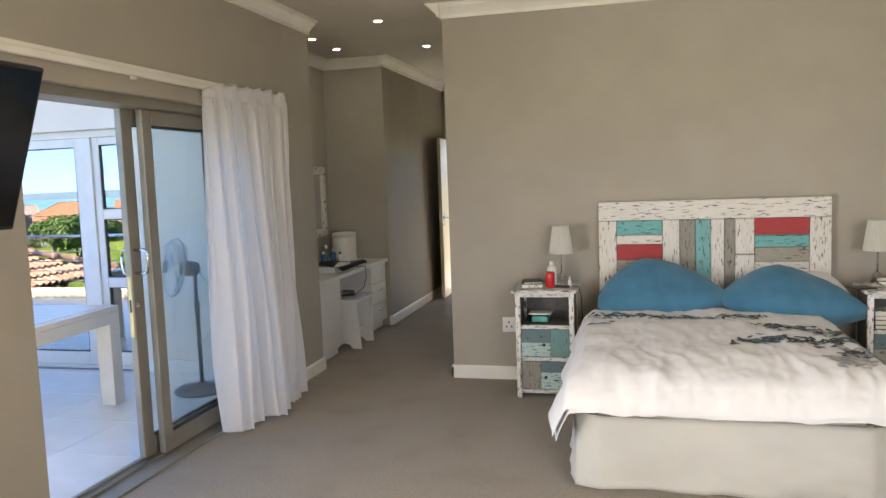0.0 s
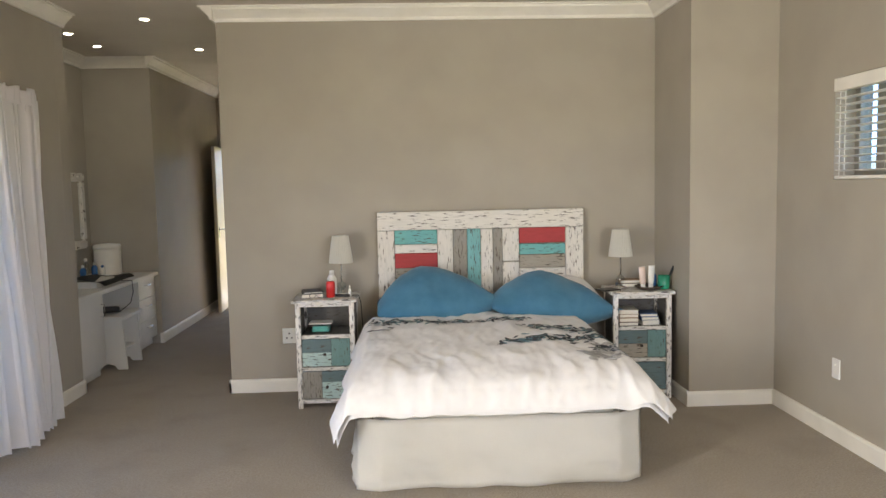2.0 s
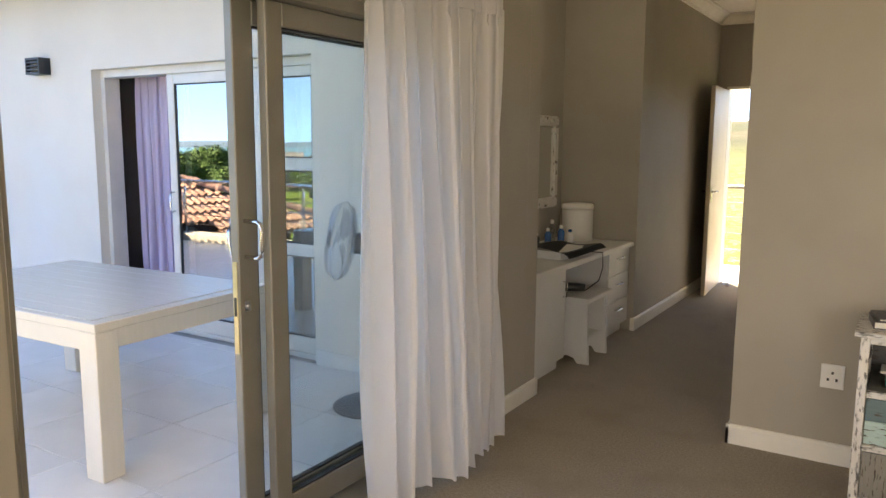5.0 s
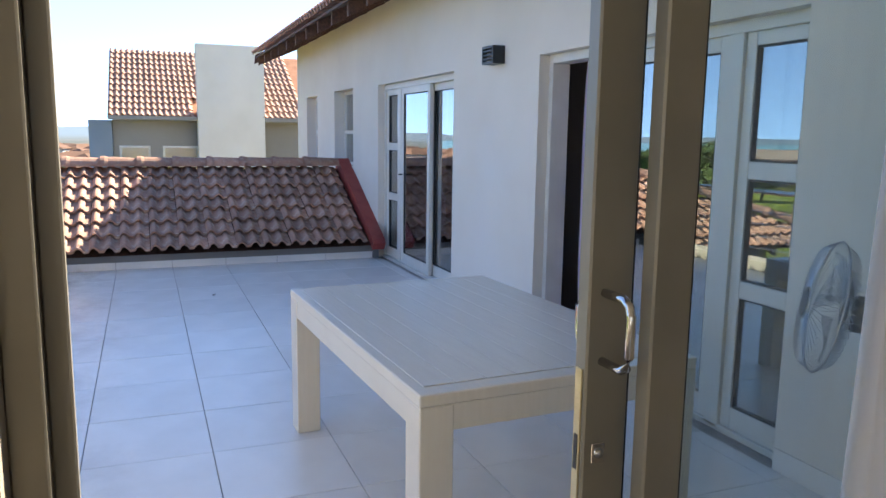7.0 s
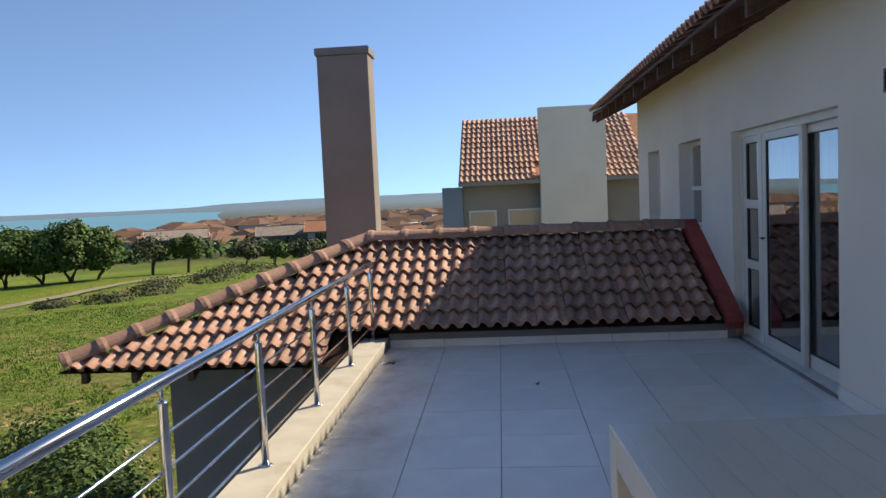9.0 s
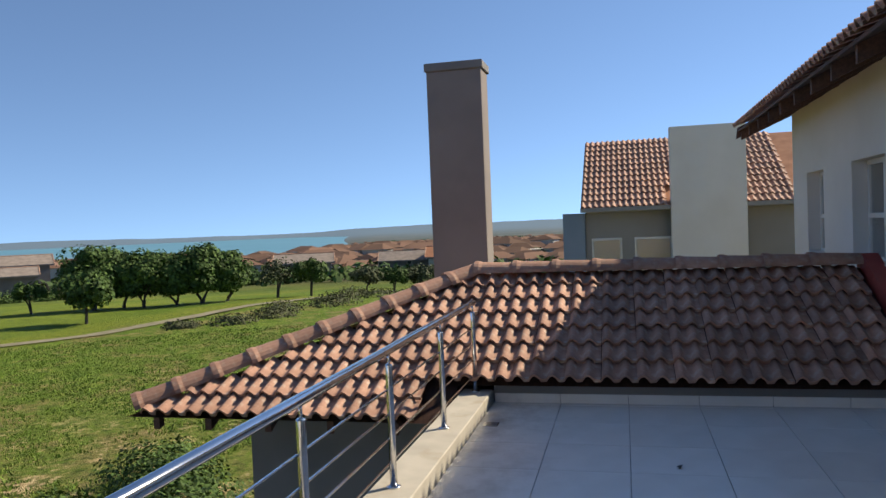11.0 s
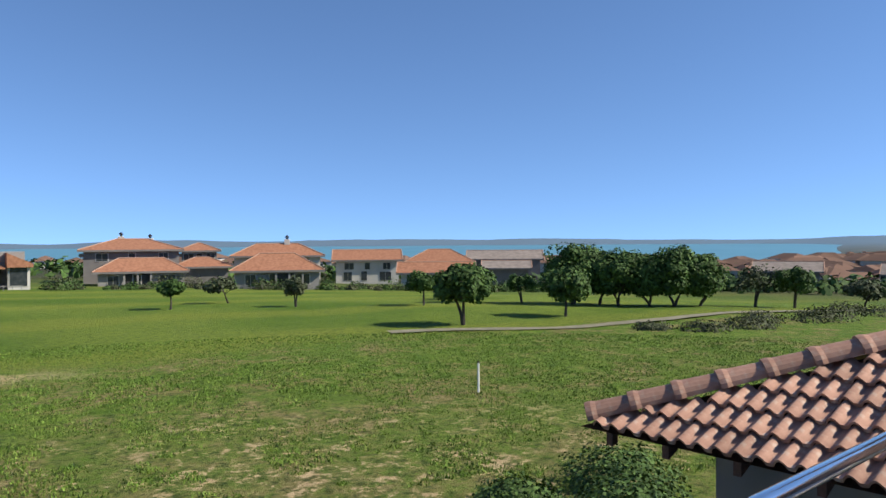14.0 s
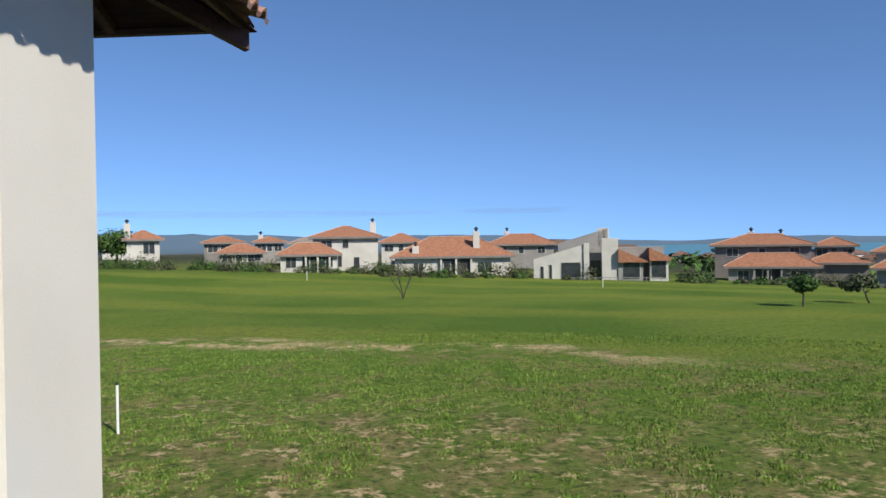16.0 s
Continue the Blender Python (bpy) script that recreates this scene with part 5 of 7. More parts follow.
structure("wing_floor", bbox((-15.2, XA - 0.4, YF + 0.24, 9.2, -0.12, 0.0)), M_CARPET, "carpeted floor of the wing's rooms", "floor")
structure("wing_ceiling", bbox((-15.2, XA - 0.4, YF + 0.24, 9.2, 2.7, 2.82)), M_CEIL, "ceiling of the wing's rooms", "ceiling")
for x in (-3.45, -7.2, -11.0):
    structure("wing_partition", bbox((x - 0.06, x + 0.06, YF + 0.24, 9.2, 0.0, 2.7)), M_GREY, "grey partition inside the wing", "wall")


def glazed_panel(parent, x0, x1, y, z0, z1, bars, mat, glass, depth=0.05, fr=0.055):
    """A framed light with cross bars at given heights; each pane its own mesh."""
    part("panel_stile", bbox((x0, x0 + fr, y, y + depth, z0, z1), bevel=0.003), mat, parent)
    part("panel_stile", bbox((x1 - fr, x1, y, y + depth, z0, z1), bevel=0.003), mat, parent)
    edges = [z0] + list(bars) + [z1]
    for i, z in enumerate(edges):
        h = 0.11 if i == 0 else (fr if i == len(edges) - 1 else 0.085)
        zb = z if i == 0 else (z - h if i == len(edges) - 1 else z - h / 2)
        part("panel_rail", bbox((x0 + fr, x1 - fr, y + 0.001, y + depth - 0.001, zb, zb + h), bevel=0.003), mat, parent)
    for i in range(len(edges) - 1):
        a = edges[i] + (0.11 if i == 0 else 0.0425)
        b = edges[i + 1] - (fr if i == len(edges) - 2 else 0.0425)
        g = part("pane", bbox((x0 + fr, x1 - fr, y + depth / 2 - 0.003, y + depth / 2 + 0.003, a, b)), glass, parent)
        g.visible_shadow = False
        s = 0.009
        part("seal", bbox((x0 + fr, x1 - fr, y + 0.008, y + depth - 0.008, a, a + s), (x0 + fr, x1 - fr, y + 0.008, y + depth - 0.008, b - s, b), (x0 + fr, x0 + fr + s, y + 0.008, y + depth - 0.008, a + s, b - s), (x1 - fr - s, x1 - fr, y + 0.008, y + depth - 0.008, a + s, b - s)), M_RUBBER, parent)


def bow_handle(parent, x, y, z):
    part("pull_handle", tube([(x, y, z + 0.075), (x, y - 0.03, z + 0.075), (x, y - 0.042, z + 0.055), (x, y - 0.042, z - 0.055), (x, y - 0.03, z - 0.075), (x, y, z - 0.075)], 0.008, 8), M_STEEL, parent, smooth=True)


YD = YF + 0.10
d3 = thing("door_3", (0, 0, 0), "pale aluminium sliding doors of the wing, half open beside a three-pane side light", "sliding door", kind="structure")
part("frame_jamb", bbox((O1[0], O1[0] + 0.05, YD - 0.02, YD + 0.12, 0, 2.05), bevel=0.003), M_ALUW, d3)
part("frame_jamb", bbox((O1[1] - 0.03, O1[1], YD - 0.02, YD + 0.12, 0, 2.05), bevel=0.003), M_ALUW, d3)
part("frame_mullion", bbox((-4.67, -4.57, YD - 0.02, YD + 0.12, 0, 1.99), bevel=0.003), M_ALUW, d3)
part("frame_head", bbox((O1[0] + 0.05, O1[1] - 0.03, YD - 0.02, YD + 0.12, 1.99, 2.05), bevel=0.003), M_ALUW, d3)
part("sill_track", bbox((O1[0] + 0.05, O1[1] - 0.03, YD - 0.02, YD + 0.12, -0.012, 0.02), bevel=0.003), M_ALUW, d3)
lf = part("sliding_leaf", bbox((-5.60, -5.59, YD + 0.01, YD + 0.02, 0.022, 0.03)), M_ALUW, d3, "sliding leaf with one tall pane")
glazed_panel(lf, -5.66, -4.67, YD, 0.021, 1.99, (), M_ALUW, M_GLASSR, 0.04, 0.075)
bow_handle(lf, -5.62, YD, 1.02)
sd = part("side_light", bbox((-4.55, -4.54, YD + 0.01, YD + 0.02, 0.022, 0.03)), M_ALUW, d3, "fixed side light in three panes")
glazed_panel(sd, -4.57, -4.14, YD, 0.021, 1.99, (0.745, 1.335), M_ALUW, M_GLASSR, 0.05, 0.065)
lb = part("back_leaf", bbox((-5.6, -5.59, YD + 0.07, YD + 0.08, 0.022, 0.03)), M_ALUW, d3, "further leaf slid behind the first")
glazed_panel(lb, -5.56, -4.62, YD + 0.06, 0.021, 1.99, (), M_ALUW, M_GLASSG, 0.035, 0.07)

d4 = thing("door_4", (0, 0, 0), "pale aluminium sliding doors of the wing, closed, beside a three-pane side light", "sliding door", kind="structure")
part("frame_jamb", bbox((O2[0], O2[0] + 0.04, YD - 0.02, YD + 0.12, 0, 2.05), bevel=0.003), M_ALUW, d4)
part("frame_jamb", bbox((O2[1] - 0.04, O2[1], YD - 0.02, YD + 0.12, 0, 2.05), bevel=0.003), M_ALUW, d4)
part("frame_mullion", bbox((-9.90, -9.79, YD - 0.02, YD + 0.12, 0, 1.99), bevel=0.003), M_ALUW, d4)
part("frame_head", bbox((O2[0] + 0.04, O2[1] - 0.04, YD - 0.02, YD + 0.12, 1.99, 2.05), bevel=0.003), M_ALUW, d4)
part("sill_track", bbox((O2[0] + 0.04, O2[1] - 0.04, YD - 0.05, YD + 0.12, -0.012, 0.02), bevel=0.003), M_ALUW, d4)
sd = part("side_light", bbox((-10.3, -10.29, YD + 0.01, YD + 0.02, 0.022, 0.03)), M_ALUW, d4, "fixed side light in three panes")
glazed_panel(sd, -10.37, -9.90, YD, 0.021, 1.99, (0.745, 1.335), M_ALUW, M_GLASSR, 0.05, 0.065)
for k, (a, b, yy) in enumerate(((-9.79, -8.88, YD - 0.012), (-8.98, -8.075, YD + 0.04))):
    lf = part("sliding_leaf", bbox((a + 0.1, a + 0.11, yy + 0.01, yy + 0.02, 0.022, 0.03)), M_ALUW, d4)
    glazed_panel(lf, a, b, yy, 0.021, 1.99, (), M_ALUW, M_GLASSR, 0.04, 0.07)
    if k == 1:
        bow_handle(lf, b - 0.035, yy, 1.02)
    else:
        part("lever_handle", tube([(a + 0.035, yy, 1.03), (a + 0.035, yy - 0.04, 1.03), (a + 0.12, yy - 0.045, 1.03)], 0.008, 8), M_BLACK, lf, smooth=True)


def small_window(name, x0, x1, z0, z1):
    w = thing(name, (0, 0, 0), "deep-set pale aluminium window in four panes", "window", kind="structure")
    y = YF + 0.15
    xm = (x0 + x1) / 2
    part("window_frame", bbox((x0, x1, y, y + 0.05, z0, z0 + 0.05), (x0, x1, y, y + 0.05, z1 - 0.05, z1), (x0, x0 + 0.05, y, y + 0.05, z0 + 0.05, z1 - 0.05), (x1 - 0.05, x1, y, y + 0.05, z0 + 0.05, z1 - 0.05), bevel=0.003), M_ALUW, w)
    part("glazing_bar", bbox((xm - 0.03, xm + 0.03, y + 0.001, y + 0.049, z0 + 0.05, z1 - 0.05), bevel=0.003), M_ALUW, w)
    zm = z0 + (z1 - z0) * 0.45
    for a, b in ((x0 + 0.05, xm - 0.03), (xm + 0.03, x1 - 0.05)):
        part("glazing_bar", bbox((a, b, y + 0.001, y + 0.049, zm - 0.025, zm + 0.025), bevel=0.003), M_ALUW, w)
        for c, d in ((z0 + 0.05, zm - 0.025), (zm + 0.025, z1 - 0.05)):
            g = part("pane", bbox((a, b, y + 0.022, y + 0.028, c, d)), M_GLASSR, w)
            g.visible_shadow = False
    part("sill", bbox((x0 + 0.002, x1 - 0.002, YF - 0.012, y, z0 - 0.002, z0 + 0.018), bevel=0.003), M_EXT, w)


small_window("window_3", *W2X, 1.02, 2.075)
small_window("window_4", *W1X, 1.02, 2.065)


def indoor_curtain(name, x0, x1, y, z1, mat, label, seed):
    f0 = curtain_shape(0, x1 - x0, 0, z1, (x1 - x0) * 9, 0.07, 0.0, seed)

    def f(u, v):
        p = f0(u, v)
        return (x0 + p[1], y + p[0], p[2])

    c = thing(name, (0, 0, 0), label, "curtain", "curtains inside the wing")
    part("drape", sheet(f, 70, 16), mat, c, smooth=True)
    part("track", bbox((x0 - 0.05, x1 + 0.05, y - 0.015, y + 0.015, z1 - 0.005, z1 + 0.025), bevel=0.003), M_TRIM, c)


indoor_curtain("curtain", -6.36, -5.93, YF + 0.36, 2.02, M_LILAC, "lilac sheer curtain hanging inside the wing's open door", 5)
indoor_curtain("curtain", -4.56, -3.98, YF + 0.36, 2.02, M_LILAC, "pale lilac sheer curtain behind the side light", 6)
indoor_curtain("curtain", -10.34, -9.05, YF + 0.36, 2.02, M_LILAC, "pale lilac sheer curtain behind the far doors", 7)

# sconce
sc = thing("wall_lamp", (-7.105, YF, 2.10), "black louvred box lamp on the rendered facade", "wall lamp")
part("housing", bbox((-0.10, 0.10, -0.105, -0.001, -0.068, -0.050), (-0.10, 0.10, -0.105, -0.001, 0.050, 0.068), (-0.10, -0.086, -0.105, -0.001, -0.050, 0.050), (0.086, 0.10, -0.105, -0.001, -0.050, 0.050), (-0.086, 0.086, -0.016, -0.001, -0.050, 0.050)), M_BLACK, sc)
for z in (-0.036, -0.006, 0.024):
    part("louvre", bbox((-0.086, 0.086, -0.103, -0.074, z, z + 0.014), bevel=0.002), M_BLACK, sc)
part("diffuser", bbox((-0.082, 0.082, -0.070, -0.018, -0.046, 0.046)), M_FROST, sc)

# facade plinth tiles
for x0, x1 in ((-10.44, -10.42), (-8.03, -6.46), (-4.10, -2.87)):
    structure("facade_skirting", bbox((x0, x1, YF - 0.014, YF - 0.001, -0.004, 0.10), bevel=0.002), M_FLOORTILE, "pale tile skirting at the facade's foot", "skirting")

# eaves of the wing
EZ, EY = 2.80, 4.66
SL = math.tan(radians(24))
ev = thing("wing_roof", (0, 0, 0), "clay-tiled roof of the wing on dark timber rafters", "roof", kind="structure")
part("soffit_board", extrude_profile([(EY + 0.02, EZ), (9.3, EZ + SL * (9.3 - EY - 0.02)), (9.3, EZ + 0.03 + SL * (9.3 - EY - 0.02)), (EY + 0.02, EZ + 0.03)], -16.0, -2.3, "x"), M_TIMBER, ev, "dark timber boarding")
x = -15.95
while x < -2.4:
    part("rafter", extrude_profile([(EY + 0.06, EZ - 0.13), (YF + 0.1, EZ - 0.13 + SL * (YF + 0.04 - EY)), (YF + 0.1, EZ - 0.002 + SL * (YF + 0.08 - EY)), (EY + 0.06, EZ - 0.002 + SL * 0.04)], x, x + 0.05, "x"), M_TIMBER, ev)
    x += 0.72


def tile_course_mesh(name, pitch, rolls, length, r=0.043):
    """One tile with raised rolls: a thin corrugated shell, its lower end thicker."""
    bm = bmesh.new()
    w = pitch * rolls
    n = 6 * rolls
    prof = []
    for i in range(n + 1):
        t = i / n * rolls
        fr_ = t - math.floor(t) if i < n else 1.0
        h = r * max(0.0, math.sin(math.pi * min(1, fr_ / 0.62))) if fr_ < 0.62 else -0.004
        prof.append((i / n * w - w / 2, h))
    g0 = [bm.verts.new((px_, 0, pz_ + 0.047)) for px_, pz_ in prof]
    g1 = [bm.verts.new((px_, length, pz_)) for px_, pz_ in prof]
    g2 = [bm.verts.new((px_, 0, pz_ + (0.027 if pz_ > 0.01 else 0.016))) for px_, pz_ in prof]
    g3 = [bm.verts.new((px_, 0, pz_ + 0.047)) for px_, pz_ in prof]
    for i in range(n):
        bm.faces.new((g0[i], g0[i + 1], g1[i + 1], g1[i]))
        bm.faces.new((g2[i], g2[i + 1], g3[i + 1], g3[i]))
    bm.normal_update()
    me = bpy.data.meshes.new(name)
    bm.to_mesh(me)
    bm.free()
    me.materials.append(M_ROOFTILE)
    for p in me.polygons:
        p.use_smooth = True
    return me


tile_me = tile_course_mesh("roof_tile", 0.150, 2, 0.34)
# visible strip of the wing's tiles above the eaves: two courses
for c in range(2):
    for k in range(45):
        xx = -15.95 + 0.30 * k
        o = new("roof_tile", tile_me)
        o.parent = ev
        yy = EY - 0.03 + 0.28 * c
        o.matrix_local = pose(xx + 0.15, yy, EZ + 0.05 + SL * (yy - EY) + 0.004 * c, 24, 0, 0)
part("upper_tiles", sheet(lambda u, v: (-16.0 + 13.6 * u, EY + 0.55 + 4.0 * v, EZ + 0.085 + SL * (0.55 + 4.0 * v) + 0.02 * abs(math.sin(u * 13.6 / 0.15 * math.pi))), 270, 1), M_ROOFTILE, ev)
part("barge_board", extrude_profile([(EY, EZ - 0.10), (EY + 0.02, EZ + 0.07), (9.3, EZ + 0.10 + SL * (9.3 - EY)), (9.3, EZ - 0.10 + SL * (9.3 - EY))], -16.05, -16.0, "x"), M_TIMBER, ev)

# eaves of the bedroom: a hipped roof, its corner over the house's corner
bz, bxe, bye = 2.71, -3.20, -1.87
HL = 2.9
br = thing("bedroom_roof", (0, 0, 0), "hipped clay-tiled roof over the bedroom on dark rafters", "roof", kind="structure")


def hip_sheet(lift, thick, inset):
    bm = bmesh.new()
    a, b, z0 = bxe + inset, bye + inset, bz + lift + SL * inset
    top = z0 + SL * (HL - inset)
    q = [bm.verts.new(p) for p in ((a, b, z0), (a, 4.6, z0), (bxe + HL, 4.6, top), (bxe + HL, bye + HL, top), (3.0, bye + HL, top), (3.0, b, z0), (3.0, 4.6, top))]
    bm.faces.new((q[0], q[3], q[2], q[1]))
    bm.faces.new((q[0], q[5], q[4], q[3]))
    bm.faces.new((q[3], q[4], q[6], q[2]))
    bmesh.ops.solidify(bm, geom=bm.faces[:], thickness=thick)
    return bm


part("soffit_board", hip_sheet(0.02, 0.02, -0.035), M_TIMBER, br, "dark timber boarding")
part("upper_tiles", hip_sheet(0.075, 0.02, 0.35), M_ROOFTILE, br)
y = bye + 0.75
while y < 4.6:
    part("rafter", extrude_profile([(bxe + 0.12, bz - 0.04), (XO - 0.001, bz - 0.09 + SL * (XO - bxe - 0.05)), (XO - 0.001, bz - 0.006 + SL * (XO - bxe - 0.02)), (bxe + 0.12, bz - 0.006 + SL * 0.10)], y, y + 0.05, "y"), M_TIMBER, br)
    y += 0.75
x = bxe + 0.75
while x < 2.8:
    part("rafter", extrude_profile([(bye + 0.12, bz - 0.02), (YS - 0.262, bz - 0.06 + SL * (YS - 0.262 - bye - 0.05)), (YS - 0.262, bz - 0.006 + SL * (YS - 0.262 - bye - 0.02)), (bye + 0.12, bz - 0.006 + SL * 0.10)], x, x + 0.05, "x"), M_TIMBER, br)
    x += 0.75
part("fascia", bbox((bxe + 0.02, bxe + 0.045, bye + 0.02, 4.6, bz - 0.005, bz + 0.03)), M_TIMBER, br)
part("fascia", bbox((bxe + 0.046, 3.0, bye + 0.02, bye + 0.045, bz - 0.005, bz + 0.03)), M_TIMBER, br)
hr = part("hip_rafter", extrude_profile([(0.02, -0.115), (0.95, -0.10 + 0.93 * SL / 1.414), (0.95, 0.93 * SL / 1.414), (0.02, 0.0)], -0.03, 0.03, "x"), M_TIMBER, br)
hr.matrix_local = Matrix.Translation((bxe, bye, bz)) @ pose(0, 0, 0, 0, 0, -45)
for c in range(3):
    for k in range(22):
        yy, xx = bye + 0.16 + 0.30 * k, bxe - 0.10 + 0.28 * c
        if yy < bye + 0.28 * c or yy > 4.5:
            continue
        o = new("roof_tile", tile_me)
        o.parent = br
        o.matrix_local = Matrix.Translation((xx, yy, bz + 0.062 + SL * (xx - bxe))) @ pose(0, 0, 0, 0, 0, -90) @ pose(0, 0, 0, 24, 0, 0)
    for k in range(20):
        xx, yy = bxe + 0.16 + 0.30 * k, bye - 0.10 + 0.28 * c
        if xx < bxe + 0.28 * c or xx > 2.9:
            continue
        o = new("roof_tile", tile_me)
        o.parent = br
        o.matrix_local = Matrix.Translation((xx, yy, bz + 0.062 + SL * (yy - bye))) @ pose(0, 0, 0, 24, 0, 0)
for k in range(6):
    o = part("hip_cap", extrude_profile([(0.11 * math.cos(math.pi * i / 8), 0.085 * math.sin(math.pi * i / 8)) for i in range(9)], 0.0, 0.36, "y"), M_ROOFTILE, br)
    o.matrix_local = Matrix.Translation((bxe + 0.01 + 0.235 * k, bye + 0.01 + 0.235 * k, bz + 0.085 + SL * 0.235 * k)) @ pose(0, 0, 0, 0, 0, -45) @ pose(0, 0, 0, math.degrees(math.atan(SL / 1.414)), 0, 0)
structure("bedroom_south_outside", bbox((XO + 0.125, XR + 0.4, YS - 0.26, YS - 0.20, -3.3, 0.44), (XO + 0.125, 0.74, YS - 0.26, YS - 0.20, 0.44, 2.9), (2.16, XR + 0.4, YS - 0.26, YS - 0.20, 0.44, 2.9), (0.74, 2.16, YS - 0.26, YS - 0.20, 2.21, 2.9)), M_EXT, "rendered outside wall of the bedroom", "wall")

# ---- tiled roof beside the terrace ----
GR = math.atan2(1.03, 2.14)
tanr = math.tan(GR)


def roof_z(x):
    return 0.17 + (-10.15 - x) * tanr


RX, RZ = -11.87, roof_z(-11.87)
HIP_B, HIP_T = Vector((-9.74, -1.50, roof_z(-9.74))), Vector((RX, 1.37, RZ))
lr = thing("lean_roof", (0, 0, 0), "low hipped clay-tile roof beside the terrace", "roof", kind="structure")
under = bmesh.new()
vs = [under.verts.new(p) for p in ((HIP_B.x, HIP_B.y, HIP_B.z - 0.03), (-9.74, 1.5, HIP_B.z - 0.03), (-10.2, 1.5, roof_z(-10.2) - 0.03), (-10.2, YF, roof_z(-10.2) - 0.03), (RX, YF, RZ - 0.03), (RX, HIP_T.y, RZ - 0.03))]
under.faces.new(vs)
bmesh.ops.solidify(under, geom=under.faces[:], thickness=0.03)
part("battens", under, M_TIMBER, lr)
# the faces beyond the ridge and the hip
back = bmesh.new()
B2 = Vector((-14.0, -1.50, HIP_B.z))
p = [back.verts.new(q) for q in (HIP_T, Vector((RX, YF, RZ)), Vector((-14.0, YF, HIP_B.z)), B2, HIP_B)]
back.faces.new((p[0], p[1], p[2], p[3]))
back.faces.new((p[0], p[3], p[4]))
part("far_slopes", back, M_ROOFTILE, lr)
roll = 0.150
nrow = 9
sl_len = (RX - -9.72) / -math.cos(GR)
gauge = sl_len / nrow
me2 = tile_course_mesh("roof_tile", roll, 2, gauge + 0.05)
me1 = tile_course_mesh("roof_tile", roll, 1, gauge + 0.05)
for r_ in range(nrow):
    x_low = -9.70 - gauge * math.cos(GR) * r_
    y = YF - 0.20
    while y > -1.7:
        yc = y - roll
        # left of the hip, or on the terrace's side of the upstand: no tile
        t = (x_low - gauge * 0.5 - HIP_B.x) / (HIP_T.x - HIP_B.x)
        hip_y = HIP_B.y + (HIP_T.y - HIP_B.y) * t
        on_terrace = x_low > -10.16 and yc > 1.36
        whole = yc - roll > hip_y - 0.03
        half = not whole and yc > hip_y + 0.02
        if (whole or half) and not on_terrace:
            yc += 0.0 if whole else roll / 2
            o = new("roof_tile", me2 if whole else me1)
            o.parent = lr
            jig = 0.004 * math.sin(r_ * 7.1 + yc * 13)
            o.matrix_local = Matrix.Translation((x_low, yc + jig, roof_z(x_low) + 0.012)) @ pose(0, 0, 0, 0, 0, 90) @ pose(0, 0, 0, math.degrees(GR), 0, 0)
        y -= 2 * roll


def cap_row(a, b, n, name):
    d = (b - a) / n
    yaw = math.atan2(d.y, d.x)
    pitch = math.atan2(d.z, math.hypot(d.x, d.y))
    L_ = d.length + 0.05
    bm = bmesh.new()
    rings = []
    for s, rr in ((0, 0.172), (0.05, 0.174), (0.09, 0.158), (L_, 0.140)):
        rings.append([bm.verts.new((s, rr * 0.95 * math.cos(math.pi * i / 10), rr * 0.72 * math.sin(math.pi * i / 10))) for i in range(11)])
    for q, w in zip(rings, rings[1:]):
        for i in range(10):
            bm.faces.new((q[i], w[i], w[i + 1], q[i + 1]))
    bm.faces.new(rings[0])
    bm.normal_update()
    me = bpy.data.meshes.new(name)
    bm.to_mesh(me)
    bm.free()
    me.materials.append(M_ROOFTILE)
    for k in range(n):
        o = new(name, me)
        o.parent = lr
        pnt = a + d * k + Vector((0, 0, 0.04))
        o.matrix_local = Matrix.Translation(pnt) @ Matrix.Rotation(yaw, 4, "Z") @ Matrix.Rotation(-pitch, 4, "Y")


cap_row(HIP_B + (HIP_T - HIP_B) * 0.02 + Vector((0, 0, -0.01)), HIP_T, 10, "hip_cap")
cap_row(HIP_T, Vector((RX, YF - 0.2, RZ)), 9, "ridge_cap")
part("flashing", extrude_profile([(-10.12, 0.16 + 0.09), (-10.08, 0.16 + 0.04), (-10.14, 0.12), (RX - 0.1, RZ + 0.0), (RX - 0.1, RZ + 0.13), (RX + 0.05, RZ + 0.14)], YF - 0.15, YF - 0.001, "y"), M_REDFLASH, lr, "dull red painted flashing strip against the facade")
for y in (-1.24, -0.72, -0.14, 0.44, 1.02):
    xe = max(-10.6, HIP_B.x + (HIP_T.x - HIP_B.x) * (y - HIP_B.y) / (HIP_T.y - HIP_B.y) + 0.10)
    part("rafter_tail", extrude_profile([(-9.76, roof_z(-9.76) - 0.15), (-9.76, roof_z(-9.76) - 0.04), (xe, roof_z(xe) - 0.04), (xe, roof_z(xe) - 0.17)], y, y + 0.06, "y"), M_TIMBER, lr)
structure("roof_upstand", bbox((-10.42, -10.305, YK, YF - 0.02, -0.02, 0.15), bevel=0.004), M_GREY, "grey membrane upstand below the tiles", "upstand")
for k in range(6):
    a = 1.81 + 0.57 * k
    structure("upstand_tile", bbox((-10.304, -10.290, a, min(a + 0.566, YF - 0.02), -0.004, 0.078), bevel=0.002), M_FLOORTILE, "pale skirting tile at the terrace's far edge", "skirting")
structure("lower_wall", bbox((-14.0, -10.45, -0.65, YF, -3.4, -0.02)), M_GREY, "dark grey rendered wall below the tiled roof", "wall")
structure("kerb_end_block", bbox((-10.46, -10.305, 1.50, 1.80, -0.28, 0.06)), M_GREY, "grey end block beside the kerb", "upstand")

